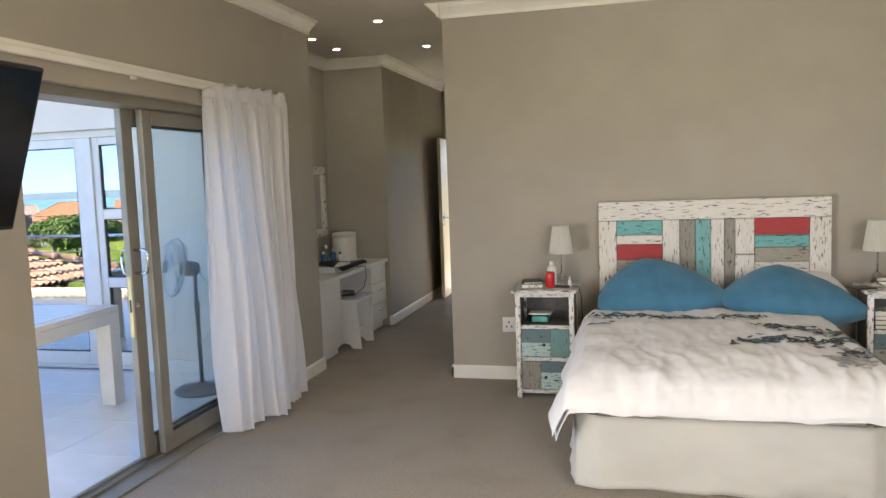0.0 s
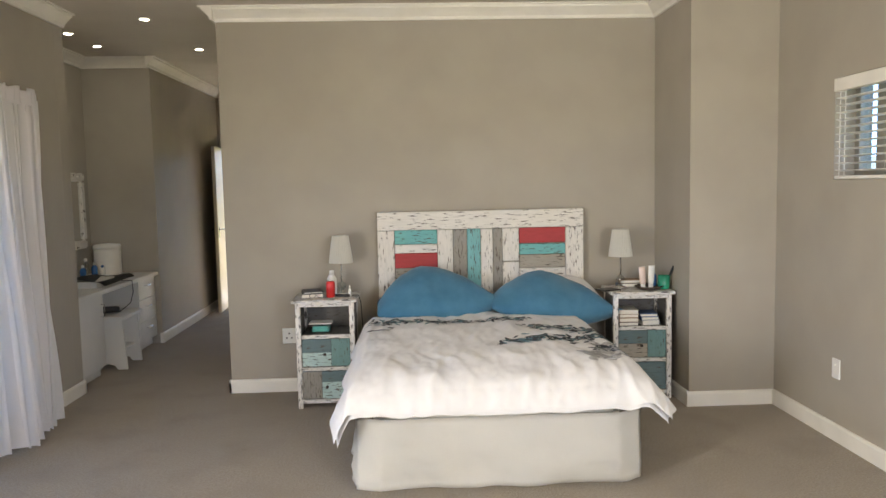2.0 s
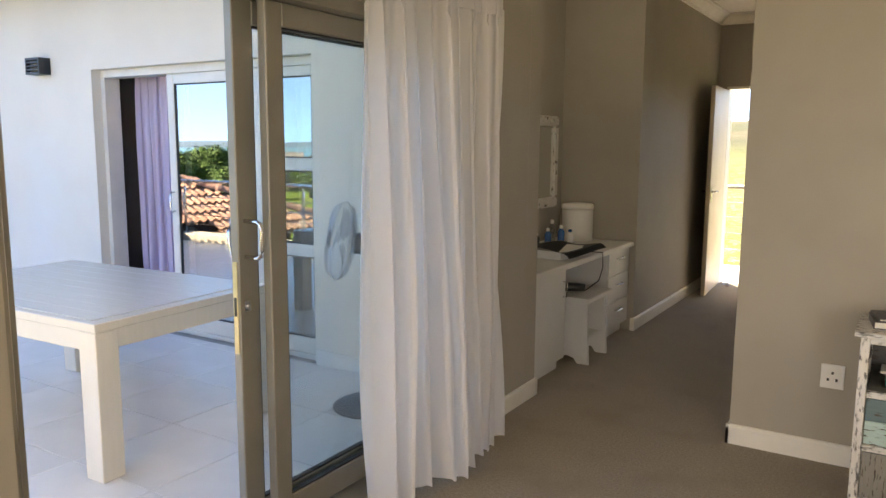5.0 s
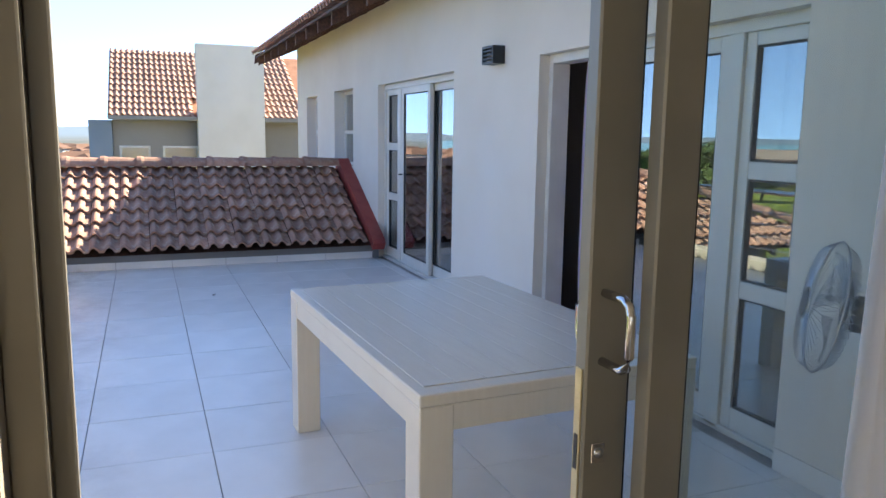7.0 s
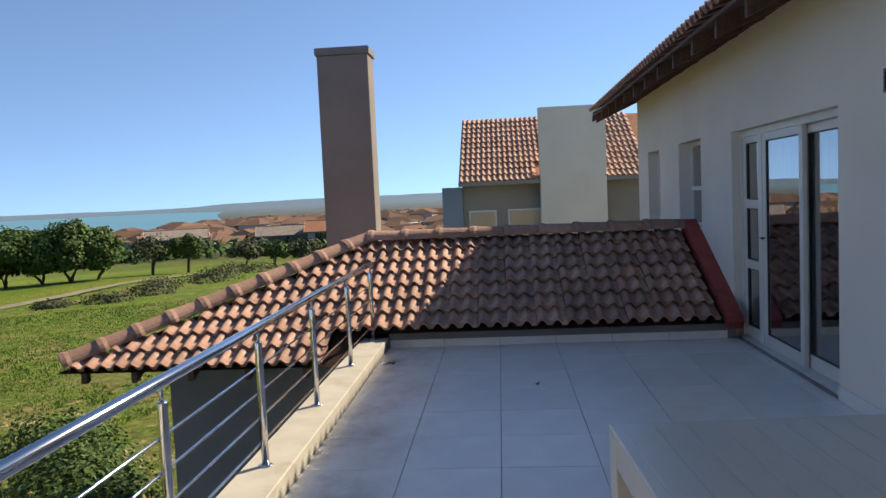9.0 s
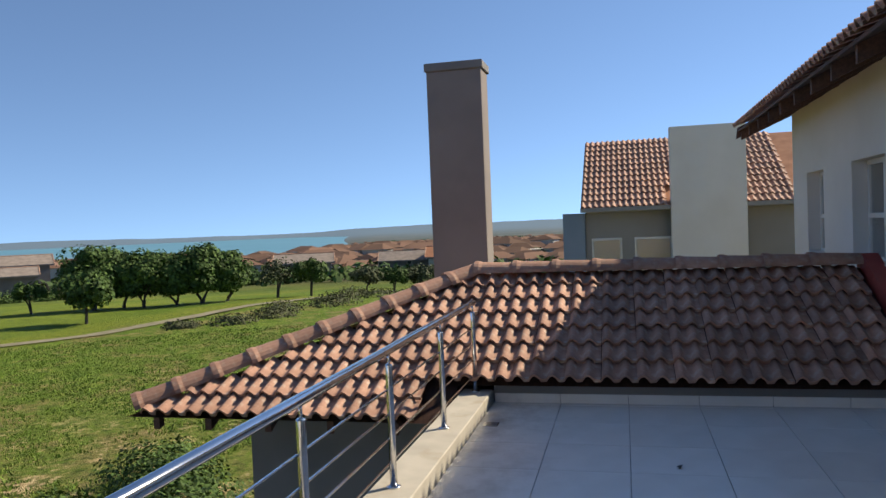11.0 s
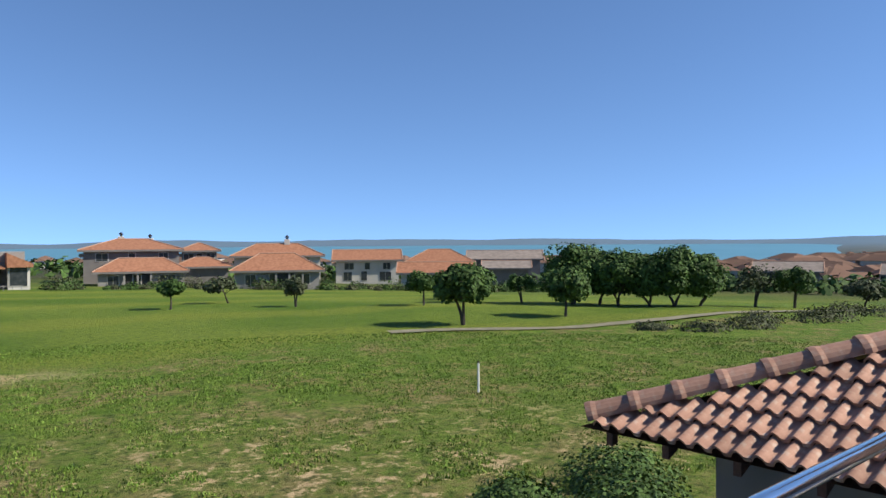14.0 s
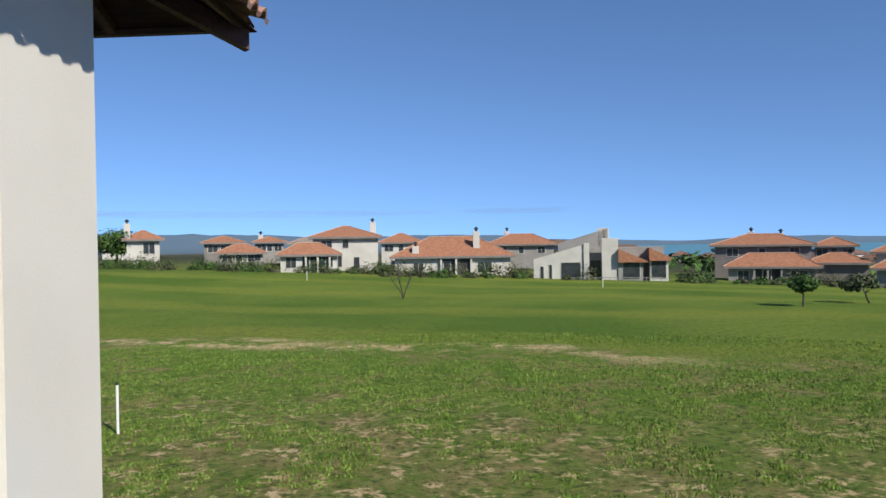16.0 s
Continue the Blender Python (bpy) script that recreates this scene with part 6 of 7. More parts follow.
# chimney
ch = thing("chimney", (-15.2, 0.48, 0), "tall taupe rendered chimney with a flat cap", "chimney")
part("shaft", bbox((-0.55, 0.0, -0.43, 0.43, -3.4, 3.95), bevel=0.01), M_CHIM, ch)
part("cap", bbox((-0.58, 0.03, -0.46, 0.46, 3.951, 4.08), bevel=0.012), M_GREY, ch, "darker flat cap")
structure("chimney_base", bbox((-15.9, -14.0, -0.4, 1.4, -3.4, -0.3)), M_GREY, "grey lower volume under the chimney", "wall")

# ---- railing ----
rl = thing("railing", (0, 0, 0), "polished steel terrace railing with four level bars", "railing")
PX = [-10.20, -9.02, -7.80, -6.62, -5.44, -4.26, -3.08]
for x in PX:
    po = part("post", revolve([(0.021, 0.118), (0.021, 0.80), (0.019, 0.806)], 16, x, 1.655), M_STEEL, rl, smooth=True)
    part("foot_plate", revolve([(0.040, 0.1125), (0.040, 0.118), (0.024, 0.122)], 18, x, 1.655), M_STEEL, po, smooth=True)
    part("rail_pin", revolve([(0.008, 0.806), (0.008, 0.865)], 10, x, 1.655), M_STEEL, po, smooth=True)
part("handrail", tube([(-10.26, 1.655, 0.885), (-6, 1.655, 0.885), (-2.87, 1.655, 0.885)], 0.026, 18), M_STEEL, rl, smooth=True)
for z in (0.235, 0.375, 0.515, 0.655):
    part("level_bar", tube([(-10.2, 1.630, z), (-6, 1.630, z), (-2.87, 1.630, z)], 0.0065, 10), M_STEEL, rl, smooth=True)

# ---- terrace table ----
tb = thing("terrace_table", (-5.33, 3.36, 0), "large cream painted square-legged outdoor table", "table", rz=2.9)
TX0, TX1, TY0, TY1, TZ = 0.0, 1.67, 0.0, 1.075, 0.715
part("tabletop", bbox((TX0, TX1, TY0, TY1, TZ - 0.04, TZ), bevel=0.004), M_TABLE, tb)
nb = 9
for k in range(nb):
    a = TY0 + 0.04 + (TY1 - TY0 - 0.08) / nb * k
    part("top_board", bbox((TX0 + 0.07, TX1 - 0.07, a + 0.001, a + (TY1 - TY0 - 0.08) / nb - 0.001, TZ, TZ + 0.004), bevel=0.0012), M_TABLE, tb)
for ab in ((TX0 + 0.005, TX1 - 0.005, TY0 + 0.004, TY0 + 0.04), (TX0 + 0.005, TX1 - 0.005, TY1 - 0.04, TY1 - 0.004), (TX0 + 0.004, TX0 + 0.04, TY0 + 0.041, TY1 - 0.041), (TX1 - 0.04, TX1 - 0.004, TY0 + 0.041, TY1 - 0.041)):
    part("apron", bbox((*ab, TZ - 0.125, TZ - 0.04), bevel=0.002), M_TABLE, tb)
for x in (TX0, TX1 - 0.115):
    for y in (TY0, TY1 - 0.115):
        part("leg", bbox((x, x + 0.115, y, y + 0.115, 0.002, TZ - 0.041), bevel=0.004), M_TABLE, tb)

# ---- pedestal fan outside ----
fn = thing("pedestal_fan", (-3.29, 4.85, 0), "grey pedestal fan with a wire cage standing on the terrace", "fan")
part("base_disc", revolve([(0.20, 0.0), (0.205, 0.012), (0.18, 0.03), (0.05, 0.05), (0.03, 0.07)], 30), M_FAN, fn, smooth=True)
part("pole", revolve([(0.016, 0.07), (0.016, 0.62), (0.022, 0.62), (0.022, 0.68), (0.013, 0.68), (0.013, 0.90)], 14), M_FAN, fn, smooth=True)
hd_m = pose(-0.07, -0.09, 0.95, -80, 0, 143)
o = part("motor", revolve([(0.03, -0.15), (0.055, -0.13), (0.06, -0.05), (0.045, -0.02)], 18), M_FAN, fn, smooth=True)
o.matrix_local = hd_m
cage = bmesh.new()
for k in range(48):
    q = 2 * math.pi * k / 48
    tube([(0.05 * math.cos(q), 0.05 * math.sin(q), -0.02), (0.19 * math.cos(q), 0.19 * math.sin(q), 0.0), (0.215 * math.cos(q), 0.215 * math.sin(q), 0.04), (0.19 * math.cos(q), 0.19 * math.sin(q), 0.08), (0.05 * math.cos(q), 0.05 * math.sin(q), 0.10)], 0.0014, 4, cage)
for rr, z in ((0.215, 0.04), (0.05, 0.10), (0.05, -0.02)):
    tube([(rr * math.cos(k * math.pi / 16), rr * math.sin(k * math.pi / 16), z) for k in range(33)], 0.004, 6, cage)
o = part("wire_cage", cage, M_FANCAGE, fn)
o.matrix_local = hd_m
o = part("badge", revolve([(0.045, 0.10), (0.045, 0.106), (0.01, 0.108)], 16), M_FAN, fn)
o.matrix_local = hd_m
for k in range(3):
    q = 2.094 * k
    o = part("blade", sheet(lambda u, v: ((0.03 + 0.15 * u) * math.cos(q + 0.9 * (v - 0.5) * (0.5 + u)), (0.03 + 0.15 * u) * math.sin(q + 0.9 * (v - 0.5) * (0.5 + u)), 0.03 + 0.04 * (v - 0.5)), 8, 6, 0.002), M_BLADE, fn, smooth=True)
    o.matrix_local = hd_m
part("fan_cable", tube([(0.0, 0.05, 0.9), (0.05, 0.14, 0.76), (0.04, 0.15, 0.5), (-0.02, 0.10, 0.35), (-0.03, 0.03, 0.42)], 0.004, 6), M_FAN, fn, smooth=True)
e = thing("dead_leaf", (-8.66, 3.25, 0.0), "small dark dry leaf on the terrace tiles", "leaf")
part("blade", sheet(lambda u, v: (-0.03 + 0.06 * u, (v - 0.5) * 0.04 * math.sin(3.14 * u), 0.006 + 0.012 * math.sin(3 * u) * v), 6, 4, 0.001), M_BOWL, e)
e = thing("floor_drain", (-9.55, 1.90, 0.0), "small square steel floor drain in the terrace corner", "drain")
part("grate", bbox((-0.06, 0.06, -0.06, -0.05, 0, 0.004), (-0.06, 0.06, 0.05, 0.06, 0, 0.004), *[(-0.06 + 0.022 * k, -0.05 + 0.022 * k, -0.05, 0.05, 0, 0.004) for k in range(6)]), M_STEEL, e)

# ---- land, sea and distance ----
def smooth_step(a, b, t):
    t = min(1.0, max(0.0, (t - a) / (b - a)))
    return t * t * (3 - 2 * t)


def bearing(x, y):
    return math.degrees(math.atan2(-x, y)) % 360


HILLS = ((60, 68), (75, 62), (84, 44), (92, 46), (99, 43), (104, 39), (112, 36), (130, 40), (139, 40), (150, 52), (158, 62), (165, 48), (172, 38), (180, 58), (190, 76), (202, 96), (215, 92), (240, 110), (300, 120), (330, 150), (360, 150), (420, 70))


def hill(b):
    for (a0, h0), (a1, h1) in zip(HILLS, HILLS[1:]):
        if a0 <= b <= a1 or a0 <= b + 360 <= a1:
            bb = b if a0 <= b <= a1 else b + 360
            return h0 + (h1 - h0) * smooth_step(a0, a1, bb)
    return 60


def ground_z(x, y):
    r = math.hypot(x, y)
    b = bearing(x, y)
    z = -3.2 + 0.035 * min(70, max(-160, x)) * smooth_step(45, 105, r)
    z += 0.10 * noise.noise((x * 0.12, y * 0.12, 0)) * smooth_step(12, 30, r)
    sea = smooth_step(108, 116, b) * (1 - smooth_step(170, 180, b))
    low = -26 - 14 * sea
    z += (low - z) * smooth_step(170, 1000, r) * (1 - 0.15 * (1 - sea))
    z += 2.5 * noise.noise((x * 0.006, y * 0.006, 3)) * smooth_step(200, 600, r) * (1 - sea)
    if 0 < b < 75 or b > 330:
        z += 14 * smooth_step(60, 260, r)
    wob = 0.8 + 0.35 * noise.noise((math.cos(radians(b)) * 9, math.sin(radians(b)) * 9, 0.5)) + 0.12 * noise.noise((math.cos(radians(b)) * 40, math.sin(radians(b)) * 40, 0.5))
    z += hill(b) * wob * smooth_step(2900, 4300, r)
    return z


bm = bmesh.new()
radii = [0, 8, 14, 20, 26, 32, 40, 48, 58, 70, 84, 100, 120, 145, 175, 215, 270, 340, 430, 550, 700, 900, 1150, 1500, 2000, 2600, 3000, 3400, 3800, 4200, 4500, 4800]
NA_ = 288
cen = (-6.0, 0.0)
rows_ = []
for r in radii[1:]:
    ring = []
    for k in range(NA_):
        q = 2 * math.pi * k / NA_
        x, y = cen[0] + r * math.cos(q), cen[1] + r * math.sin(q)
        ring.append(bm.verts.new((x, y, ground_z(x, y))))
    rows_.append(ring)
c0 = bm.verts.new((cen[0], cen[1], -3.2))
for k in range(NA_):
    bm.faces.new((c0, rows_[0][k], rows_[0][(k + 1) % NA_]))
for a, b in zip(rows_, rows_[1:]):
    for k in range(NA_):
        bm.faces.new((a[k], b[k], b[(k + 1) % NA_], a[(k + 1) % NA_]))
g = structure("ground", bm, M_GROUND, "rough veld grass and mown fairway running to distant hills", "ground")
for p in g.data.polygons:
    p.use_smooth = True
sb = bmesh.new()
vs = [sb.verts.new((4700 * math.cos(2 * math.pi * k / 96), 4700 * math.sin(2 * math.pi * k / 96), -27.5)) for k in range(96)]
sb.faces.new(vs)
structure("water", sb, M_SEA, "turquoise lagoon water", "sea")

# thin cloud banks low over the far shore
def cloud_material():
    m = bpy.data.materials.new("thin_grey_cloud")
    m.use_nodes = True
    N, L = m.node_tree.nodes, m.node_tree.links
    b = N["Principled BSDF"]
    b.inputs["Base Color"].default_value, b.inputs["Roughness"].default_value = (0.20, 0.27, 0.36, 1), 1.0
    tc, mp, n = N.new("ShaderNodeTexCoord"), N.new("ShaderNodeMapping"), N.new("ShaderNodeTexNoise")
    mp.inputs["Scale"].default_value = (0.0022, 0.0022, 0.03)
    n.inputs["Scale"].default_value, n.inputs["Detail"].default_value = 1.0, 7
    L.new(tc.outputs["Object"], mp.inputs["Vector"])
    L.new(mp.outputs[0], n.inputs["Vector"])
    uv = N.new("ShaderNodeUVMap")
    gr = N.new("ShaderNodeSeparateXYZ")
    L.new(uv.outputs[0], gr.inputs[0])

    def calc(op, a, c):
        x = N.new("ShaderNodeMath")
        x.operation = op
        for i, v in enumerate((a, c)):
            if isinstance(v, (int, float)):
                x.inputs[i].default_value = v
            else:
                L.new(v, x.inputs[i])
        return x.outputs[0]

    edge = calc("MULTIPLY", calc("MULTIPLY", gr.outputs[0], calc("SUBTRACT", 1.0, gr.outputs[0])), calc("MULTIPLY", gr.outputs[1], calc("SUBTRACT", 1.0, gr.outputs[1])))
    a = calc("MULTIPLY", calc("POWER", edge, 0.5), calc("MULTIPLY", n.outputs["Fac"], 3.4))
    a = calc("MINIMUM", calc("MAXIMUM", calc("SUBTRACT", a, 0.12), 0.0), 0.5)
    L.new(a, b.inputs["Alpha"])
    return m


M_CLOUD = cloud_material()
for az0, az1, z0, z1 in ((3, 31, 158, 206), (-6.5, 3.2, 166, 206), (25, 52, 170, 210)):
    bm = bmesh.new()
    lay = bm.loops.layers.uv.new("UVMap")
    prev = None
    for k in range(25):
        t = k / 24
        az = radians(az0 + (az1 - az0) * t)
        cur = [(bm.verts.new((4600 * math.sin(az), -4600 * math.cos(az), z)), (t, v)) for z, v in ((z0, 0.0), (z1, 1.0))]
        if prev:
            quad = (prev[0], cur[0], cur[1], prev[1])
            f = bm.faces.new([q[0] for q in quad])
            for lp, q in zip(f.loops, quad):
                lp[lay].uv = q[1]
        prev = cur
    structure("backdrop", bm, M_CLOUD, "thin grey cloud bank low in the sky", "cloud")

# cart path and sand strip
PATHL = [(-27.6, -27.7), (-30.0, -26.7), (-36, -23.0), (-43, -21.6), (-50, -21.6), (-58, -19.0), (-70, -17)]
pm = bmesh.new()
prev = None
for i in range(len(PATHL) - 1):
    for s in range(6):
        t = s / 6
        x = PATHL[i][0] + (PATHL[i + 1][0] - PATHL[i][0]) * t
        y = PATHL[i][1] + (PATHL[i + 1][1] - PATHL[i][1]) * t
        dx, dy = PATHL[i + 1][0] - PATHL[i][0], PATHL[i + 1][1] - PATHL[i][1]
        l = math.hypot(dx, dy)
        w = 0.55 + 0.14 * noise.noise((x, y, 0))
        cur = [pm.verts.new((x + sx * w * -dy / l, y + sx * w * dx / l, ground_z(x + sx * w * -dy / l, y + sx * w * dx / l) + 0.045)) for sx in (-1, 1)]
        if prev:
            pm.faces.new((prev[0], prev[1], cur[1], cur[0]))
        prev = cur
structure("cart_path", pm, M_PATH, "pale sandy cart path across the grass", "path")


def tree(x, y, height, crown_r, label, seed, mat=None, trunk_h=0.35, clumps=26, leaves=70, leaf=0.13, lean=0.0, stems=2, wide=1.0):
    """Trunk and forking limbs, with a crown of leaf clumps laid out unevenly."""
    rt = random.Random(seed)
    z0 = ground_z(x, y)
    t = thing("tree", (x, y, z0 - 0.03), label, "tree", "trees on the fairway")
    tb_ = bmesh.new()
    th = height * trunk_h
    tips = []
    for s in range(stems):
        q = rt.uniform(0, 6.28) + s * 2.6
        off = 0.10 * height * (0.4 + 0.4 * rt.random()) if stems > 1 else lean
        p1 = Vector((off * math.cos(q) * 0.6 + lean * 0.5, off * math.sin(q) * 0.6, th * 0.6))
        p2 = Vector((off * math.cos(q) * 1.6 + lean, off * math.sin(q) * 1.6, th * 1.15))
        tube([(0.03 * math.cos(q), 0.03 * math.sin(q), 0), p1, p2], 0.045 * height ** 0.75, 7, tb_, 0.028 * height ** 0.75)
        for k in range(4):
            qq = q + rt.uniform(-1.4, 1.4)
            rr = crown_r * rt.uniform(0.35, 0.8)
            tip = Vector((p2.x + rr * math.cos(qq), p2.y + rr * math.sin(qq), height * rt.uniform(0.5, 0.85)))
            tube([p2 * 0.97, (p2 + tip) / 2 + Vector((0, 0, 0.05 * height)), tip], 0.02 * height ** 0.75, 5, tb_, 0.007)
            tips.append(tip)
    part("trunk", tb_, M_BARK, t)
    vs_, fs_ = [], []
    cz = (th + height) / 2
    rz_ = (height - th * 0.8) / 2
    for c in range(clumps):
        while True:
            v = Vector((rt.uniform(-1, 1), rt.uniform(-1, 1), rt.uniform(-0.9, 1)))
            if 0.45 < v.length < 1:
                break
        cp = Vector((lean + v.x * crown_r * 0.80 * wide, v.y * crown_r * 0.80, cz + v.z * rz_ * 0.74))
        cr = crown_r * rt.uniform(0.24, 0.42)
        for j in range(leaves):
            w = Vector((rt.gauss(0, 1), rt.gauss(0, 1), rt.gauss(0, 1))).normalized()
            lp = cp + Vector((w.x, w.y, w.z * 0.78)) * cr * rt.uniform(0.72, 1.05)
            n_ = (w + Vector((rt.uniform(-0.6, 0.6), rt.uniform(-0.6, 0.6), rt.uniform(-0.2, 0.9)))).normalized()
            u = n_.cross(Vector((rt.uniform(-1, 1), rt.uniform(-1, 1), rt.uniform(-1, 1)))).normalized()
            vv = n_.cross(u)
            s_ = leaf * rt.uniform(0.6, 1.3)
            i0 = len(vs_)
            vs_ += [lp - u * s_, lp + vv * s_ * 0.6, lp + u * s_, lp - vv * s_ * 0.6]
            fs_.append((i0, i0 + 1, i0 + 2, i0 + 3))
    me = bpy.data.meshes.new("crown")
    me.from_pydata(vs_, [], fs_)
    me.materials.append(mat or M_LEAF)
    o = new("crown", me)
    o.parent = t
    return t


G_ = "dense dark green rounded tree on the fairway"
tree(-32.9, -27.9, 3.35, 1.75, "two-stemmed dense green tree beside the cart path", 1, clumps=46, leaves=110, trunk_h=0.34)
tree(-25.2, -49.8, 2.3, 1.05, "small single-stemmed ball-shaped tree", 2, stems=1, clumps=30, leaves=70)
tree(-33.0, -46.1, 2.2, 1.05, "small thin-crowned forked tree", 3, clumps=20, leaves=50, mat=M_LEAF2)
tree(-31.0, -53.0, 2.1, 1.25, "small leaning wind-bent tree", 4, stems=1, lean=0.7, clumps=24, leaves=55, mat=M_LEAF2)
tree(-40.4, -40.3, 2.6, 1.35, "small dense green tree", 5, stems=1, clumps=34, leaves=80)
tree(-41.0, -27.3, 2.9, 1.75, "low dense green tree", 6, clumps=38, leaves=90, stems=1)
for k, (x, y, h, r) in enumerate(((-50.5, -34.4, 4.8, 2.5), (-52.2, -33.2, 4.6, 2.3), (-52.2, -31.4, 4.4, 2.3), (-53.6, -29.6, 4.1, 2.1), (-54.4, -28.0, 4.5, 2.4), (-56.0, -26.9, 4.1, 2.0))):
    tree(x, y, h, r, "large dark spreading tree in a dense group", 20 + k, clumps=100, leaves=110, trunk_h=0.14, leaf=0.14, stems=2, wide=1.05)
tree(-48.5, -37.9, 2.4, 1.2, "small slender two-stemmed tree", 31, clumps=22, leaves=50)
tree(-46.5, -41.5, 3.0, 2.0, G_, 32, clumps=34, leaves=80)
tree(-50.5, -46.0, 3.0, 2.0, G_, 33, clumps=34, leaves=80)
tree(-60.0, -24.6, 3.1, 1.9, "sparse brownish multi-stemmed tree", 34, clumps=22, leaves=40, mat=M_LEAF2, stems=3)
tree(-61.5, -22.3, 3.1, 1.7, G_, 35, clumps=34, leaves=70, stems=2)
tree(-65.1, -18.8, 2.4, 1.6, "low spreading olive-green tree behind scrub", 36, clumps=26, leaves=60, mat=M_LEAF2)
tree(-66.6, -16.7, 2.1, 1.4, "low spreading olive-green tree behind scrub", 37, clumps=22, leaves=55)
tree(-68.0, -14.5, 2.3, 1.7, "low spreading olive-green tree behind scrub", 38, clumps=26, leaves=60, mat=M_LEAF2)
tree(-74.0, -6.7, 2.3, 1.7, "spreading dark tree on open grass", 39, clumps=26, leaves=55, stems=3)
tree(-82.0, -5.0, 1.6, 0.9, "small round tree on open grass", 40, clumps=14, leaves=40, stems=1)
tree(52.7, -107.3, 5.2, 4.0, "broad dark green tree at the fairway's edge", 41, clumps=40, leaves=80, leaf=0.22)
# bare tree
bt = thing("bare_tree", (3.1, -59.0, ground_z(3.1, -59) - 0.03), "nearly leafless forked tree on the fairway", "tree")
bb_ = bmesh.new()
rb = random.Random(8)
for s in range(5):
    q = s * 1.3
    tip = Vector((1.2 * math.cos(q), 1.2 * math.sin(q), rb.uniform(1.9, 2.9)))
    tube([(0, 0, 0), (tip.x * 0.2, tip.y * 0.2, 0.7), tip * 0.65, tip], 0.06, 6, bb_, 0.012)
    for k in range(6):
        a = tip * rb.uniform(0.5, 0.95)
        tube([a, a + Vector((rb.uniform(-0.5, 0.5), rb.uniform(-0.5, 0.5), rb.uniform(0.2, 0.7)))], 0.012, 4, bb_, 0.003)
part("trunk", bb_, M_BARK, bt)


def stuff_leaves(name, spots, per, leaf, mat, label, category, seed, flat=0.7):
    rt = random.Random(seed)
    vs_, fs_ = [], []
    for x, y, r, h in spots:
        z0 = ground_z(x, y)
        for j in range(per):
            w = Vector((rt.gauss(0, 1), rt.gauss(0, 1), abs(rt.gauss(0, 1)))).normalized()
            k = rt.uniform(0.55, 1.05) * (1 + 0.35 * noise.noise((x + w.x * 2, y + w.y * 2, w.z * 2)))
            lp = Vector((x + w.x * r * k, y + w.y * r * k, z0 + w.z * h * k))
            n_ = (w + Vector((rt.uniform(-0.8, 0.8), rt.uniform(-0.8, 0.8), rt.uniform(-0.2, 0.8)))).normalized()
            u = n_.cross(Vector((rt.uniform(-1, 1), rt.uniform(-1, 1), rt.uniform(-1, 1)))).normalized()
            v = n_.cross(u)
            s_ = leaf * rt.uniform(0.6, 1.4)
            i0 = len(vs_)
            vs_ += [lp - u * s_, lp + v * s_ * 0.6, lp + u * s_, lp - v * s_ * 0.6]
            fs_.append((i0, i0 + 1, i0 + 2, i0 + 3))
    me = bpy.data.meshes.new(name)
    me.from_pydata(vs_, [], fs_)
    me.materials.append(mat)
    return tagged(new(name, me), label, category, kind="stuff")


rs = random.Random(77)
near_spots = [(-12.4, -2.6, 1.0, 0.9), (-13.6, -3.6, 1.2, 1.0), (-11.6, -4.0, 0.9, 0.7), (-15.0, -4.6, 1.3, 1.0), (-12.8, -5.2, 0.9, 0.6), (-16.6, -6.0, 1.2, 0.8), (-14.4, -6.6, 0.8, 0.5), (-10.9, -2.9, 0.7, 0.7)]
stuff_leaves("bush_foliage", near_spots, 2600, 0.045, M_LEAF, "thick green bushes below the tiled roof", "bush", 5)
low_spots = [(6.2, -13.2, 0.45, 0.35), (-40, -17.5, 1.4, 0.5), (-43, -16.4, 1.6, 0.5), (-46, -17.5, 1.5, 0.6), (-49, -15.5, 1.8, 0.6), (-53, -16.5, 2.0, 0.7), (-57, -15, 2.0, 0.6), (-60, -18, 1.6, 0.7), (-62, -13, 2.0, 0.6), (-66, -11, 2.0, 0.7), (-38.5, -19.5, 1.0, 0.4)]
stuff_leaves("scrub", low_spots, 700, 0.075, M_SCRUB, "low grey-green scrub in the rough grass", "scrub", 6)
hedge = []
for k in range(260):
    x = 50 - 150 * rs.random()
    if -28 < x < -8.5 and rs.random() < 0.8:
        continue
    big = rs.random() ** 2
    hedge.append((x, -96 + 24 * smooth_step(-40, -95, x) + rs.uniform(-3, 3) - (4 if x > 10 else 0), 0.6 + 1.7 * big, 0.5 + 2.3 * big * rs.uniform(0.6, 1.0)))
stuff_leaves("garden_shrubs", hedge[::2], 300, 0.13, M_LEAF, "dark green shrubs in front of the far houses", "shrubs", 7)
stuff_leaves("garden_scrub", hedge[1::2], 300, 0.13, M_SCRUB, "olive-grey shrubs in front of the far houses", "shrubs", 8)
far_ = []
for k in range(2900):
    b = rs.uniform(80, 182) if k < 1100 else rs.uniform(86, 122)
    r = rs.choice((rs.uniform(135, 300), rs.uniform(250, 700), rs.uniform(500, 1300)))
    x, y = -r * math.sin(radians(b)), r * math.cos(radians(b))
    if ground_z(x, y) > -27:
        far_.append((x, y, rs.uniform(2, 5) * (1 + r / 500), rs.uniform(1.5, 3.4)))
stuff_leaves("distant_trees", far_, 26, 0.9, M_LEAF, "scattered dark trees among the distant town", "trees", 9)

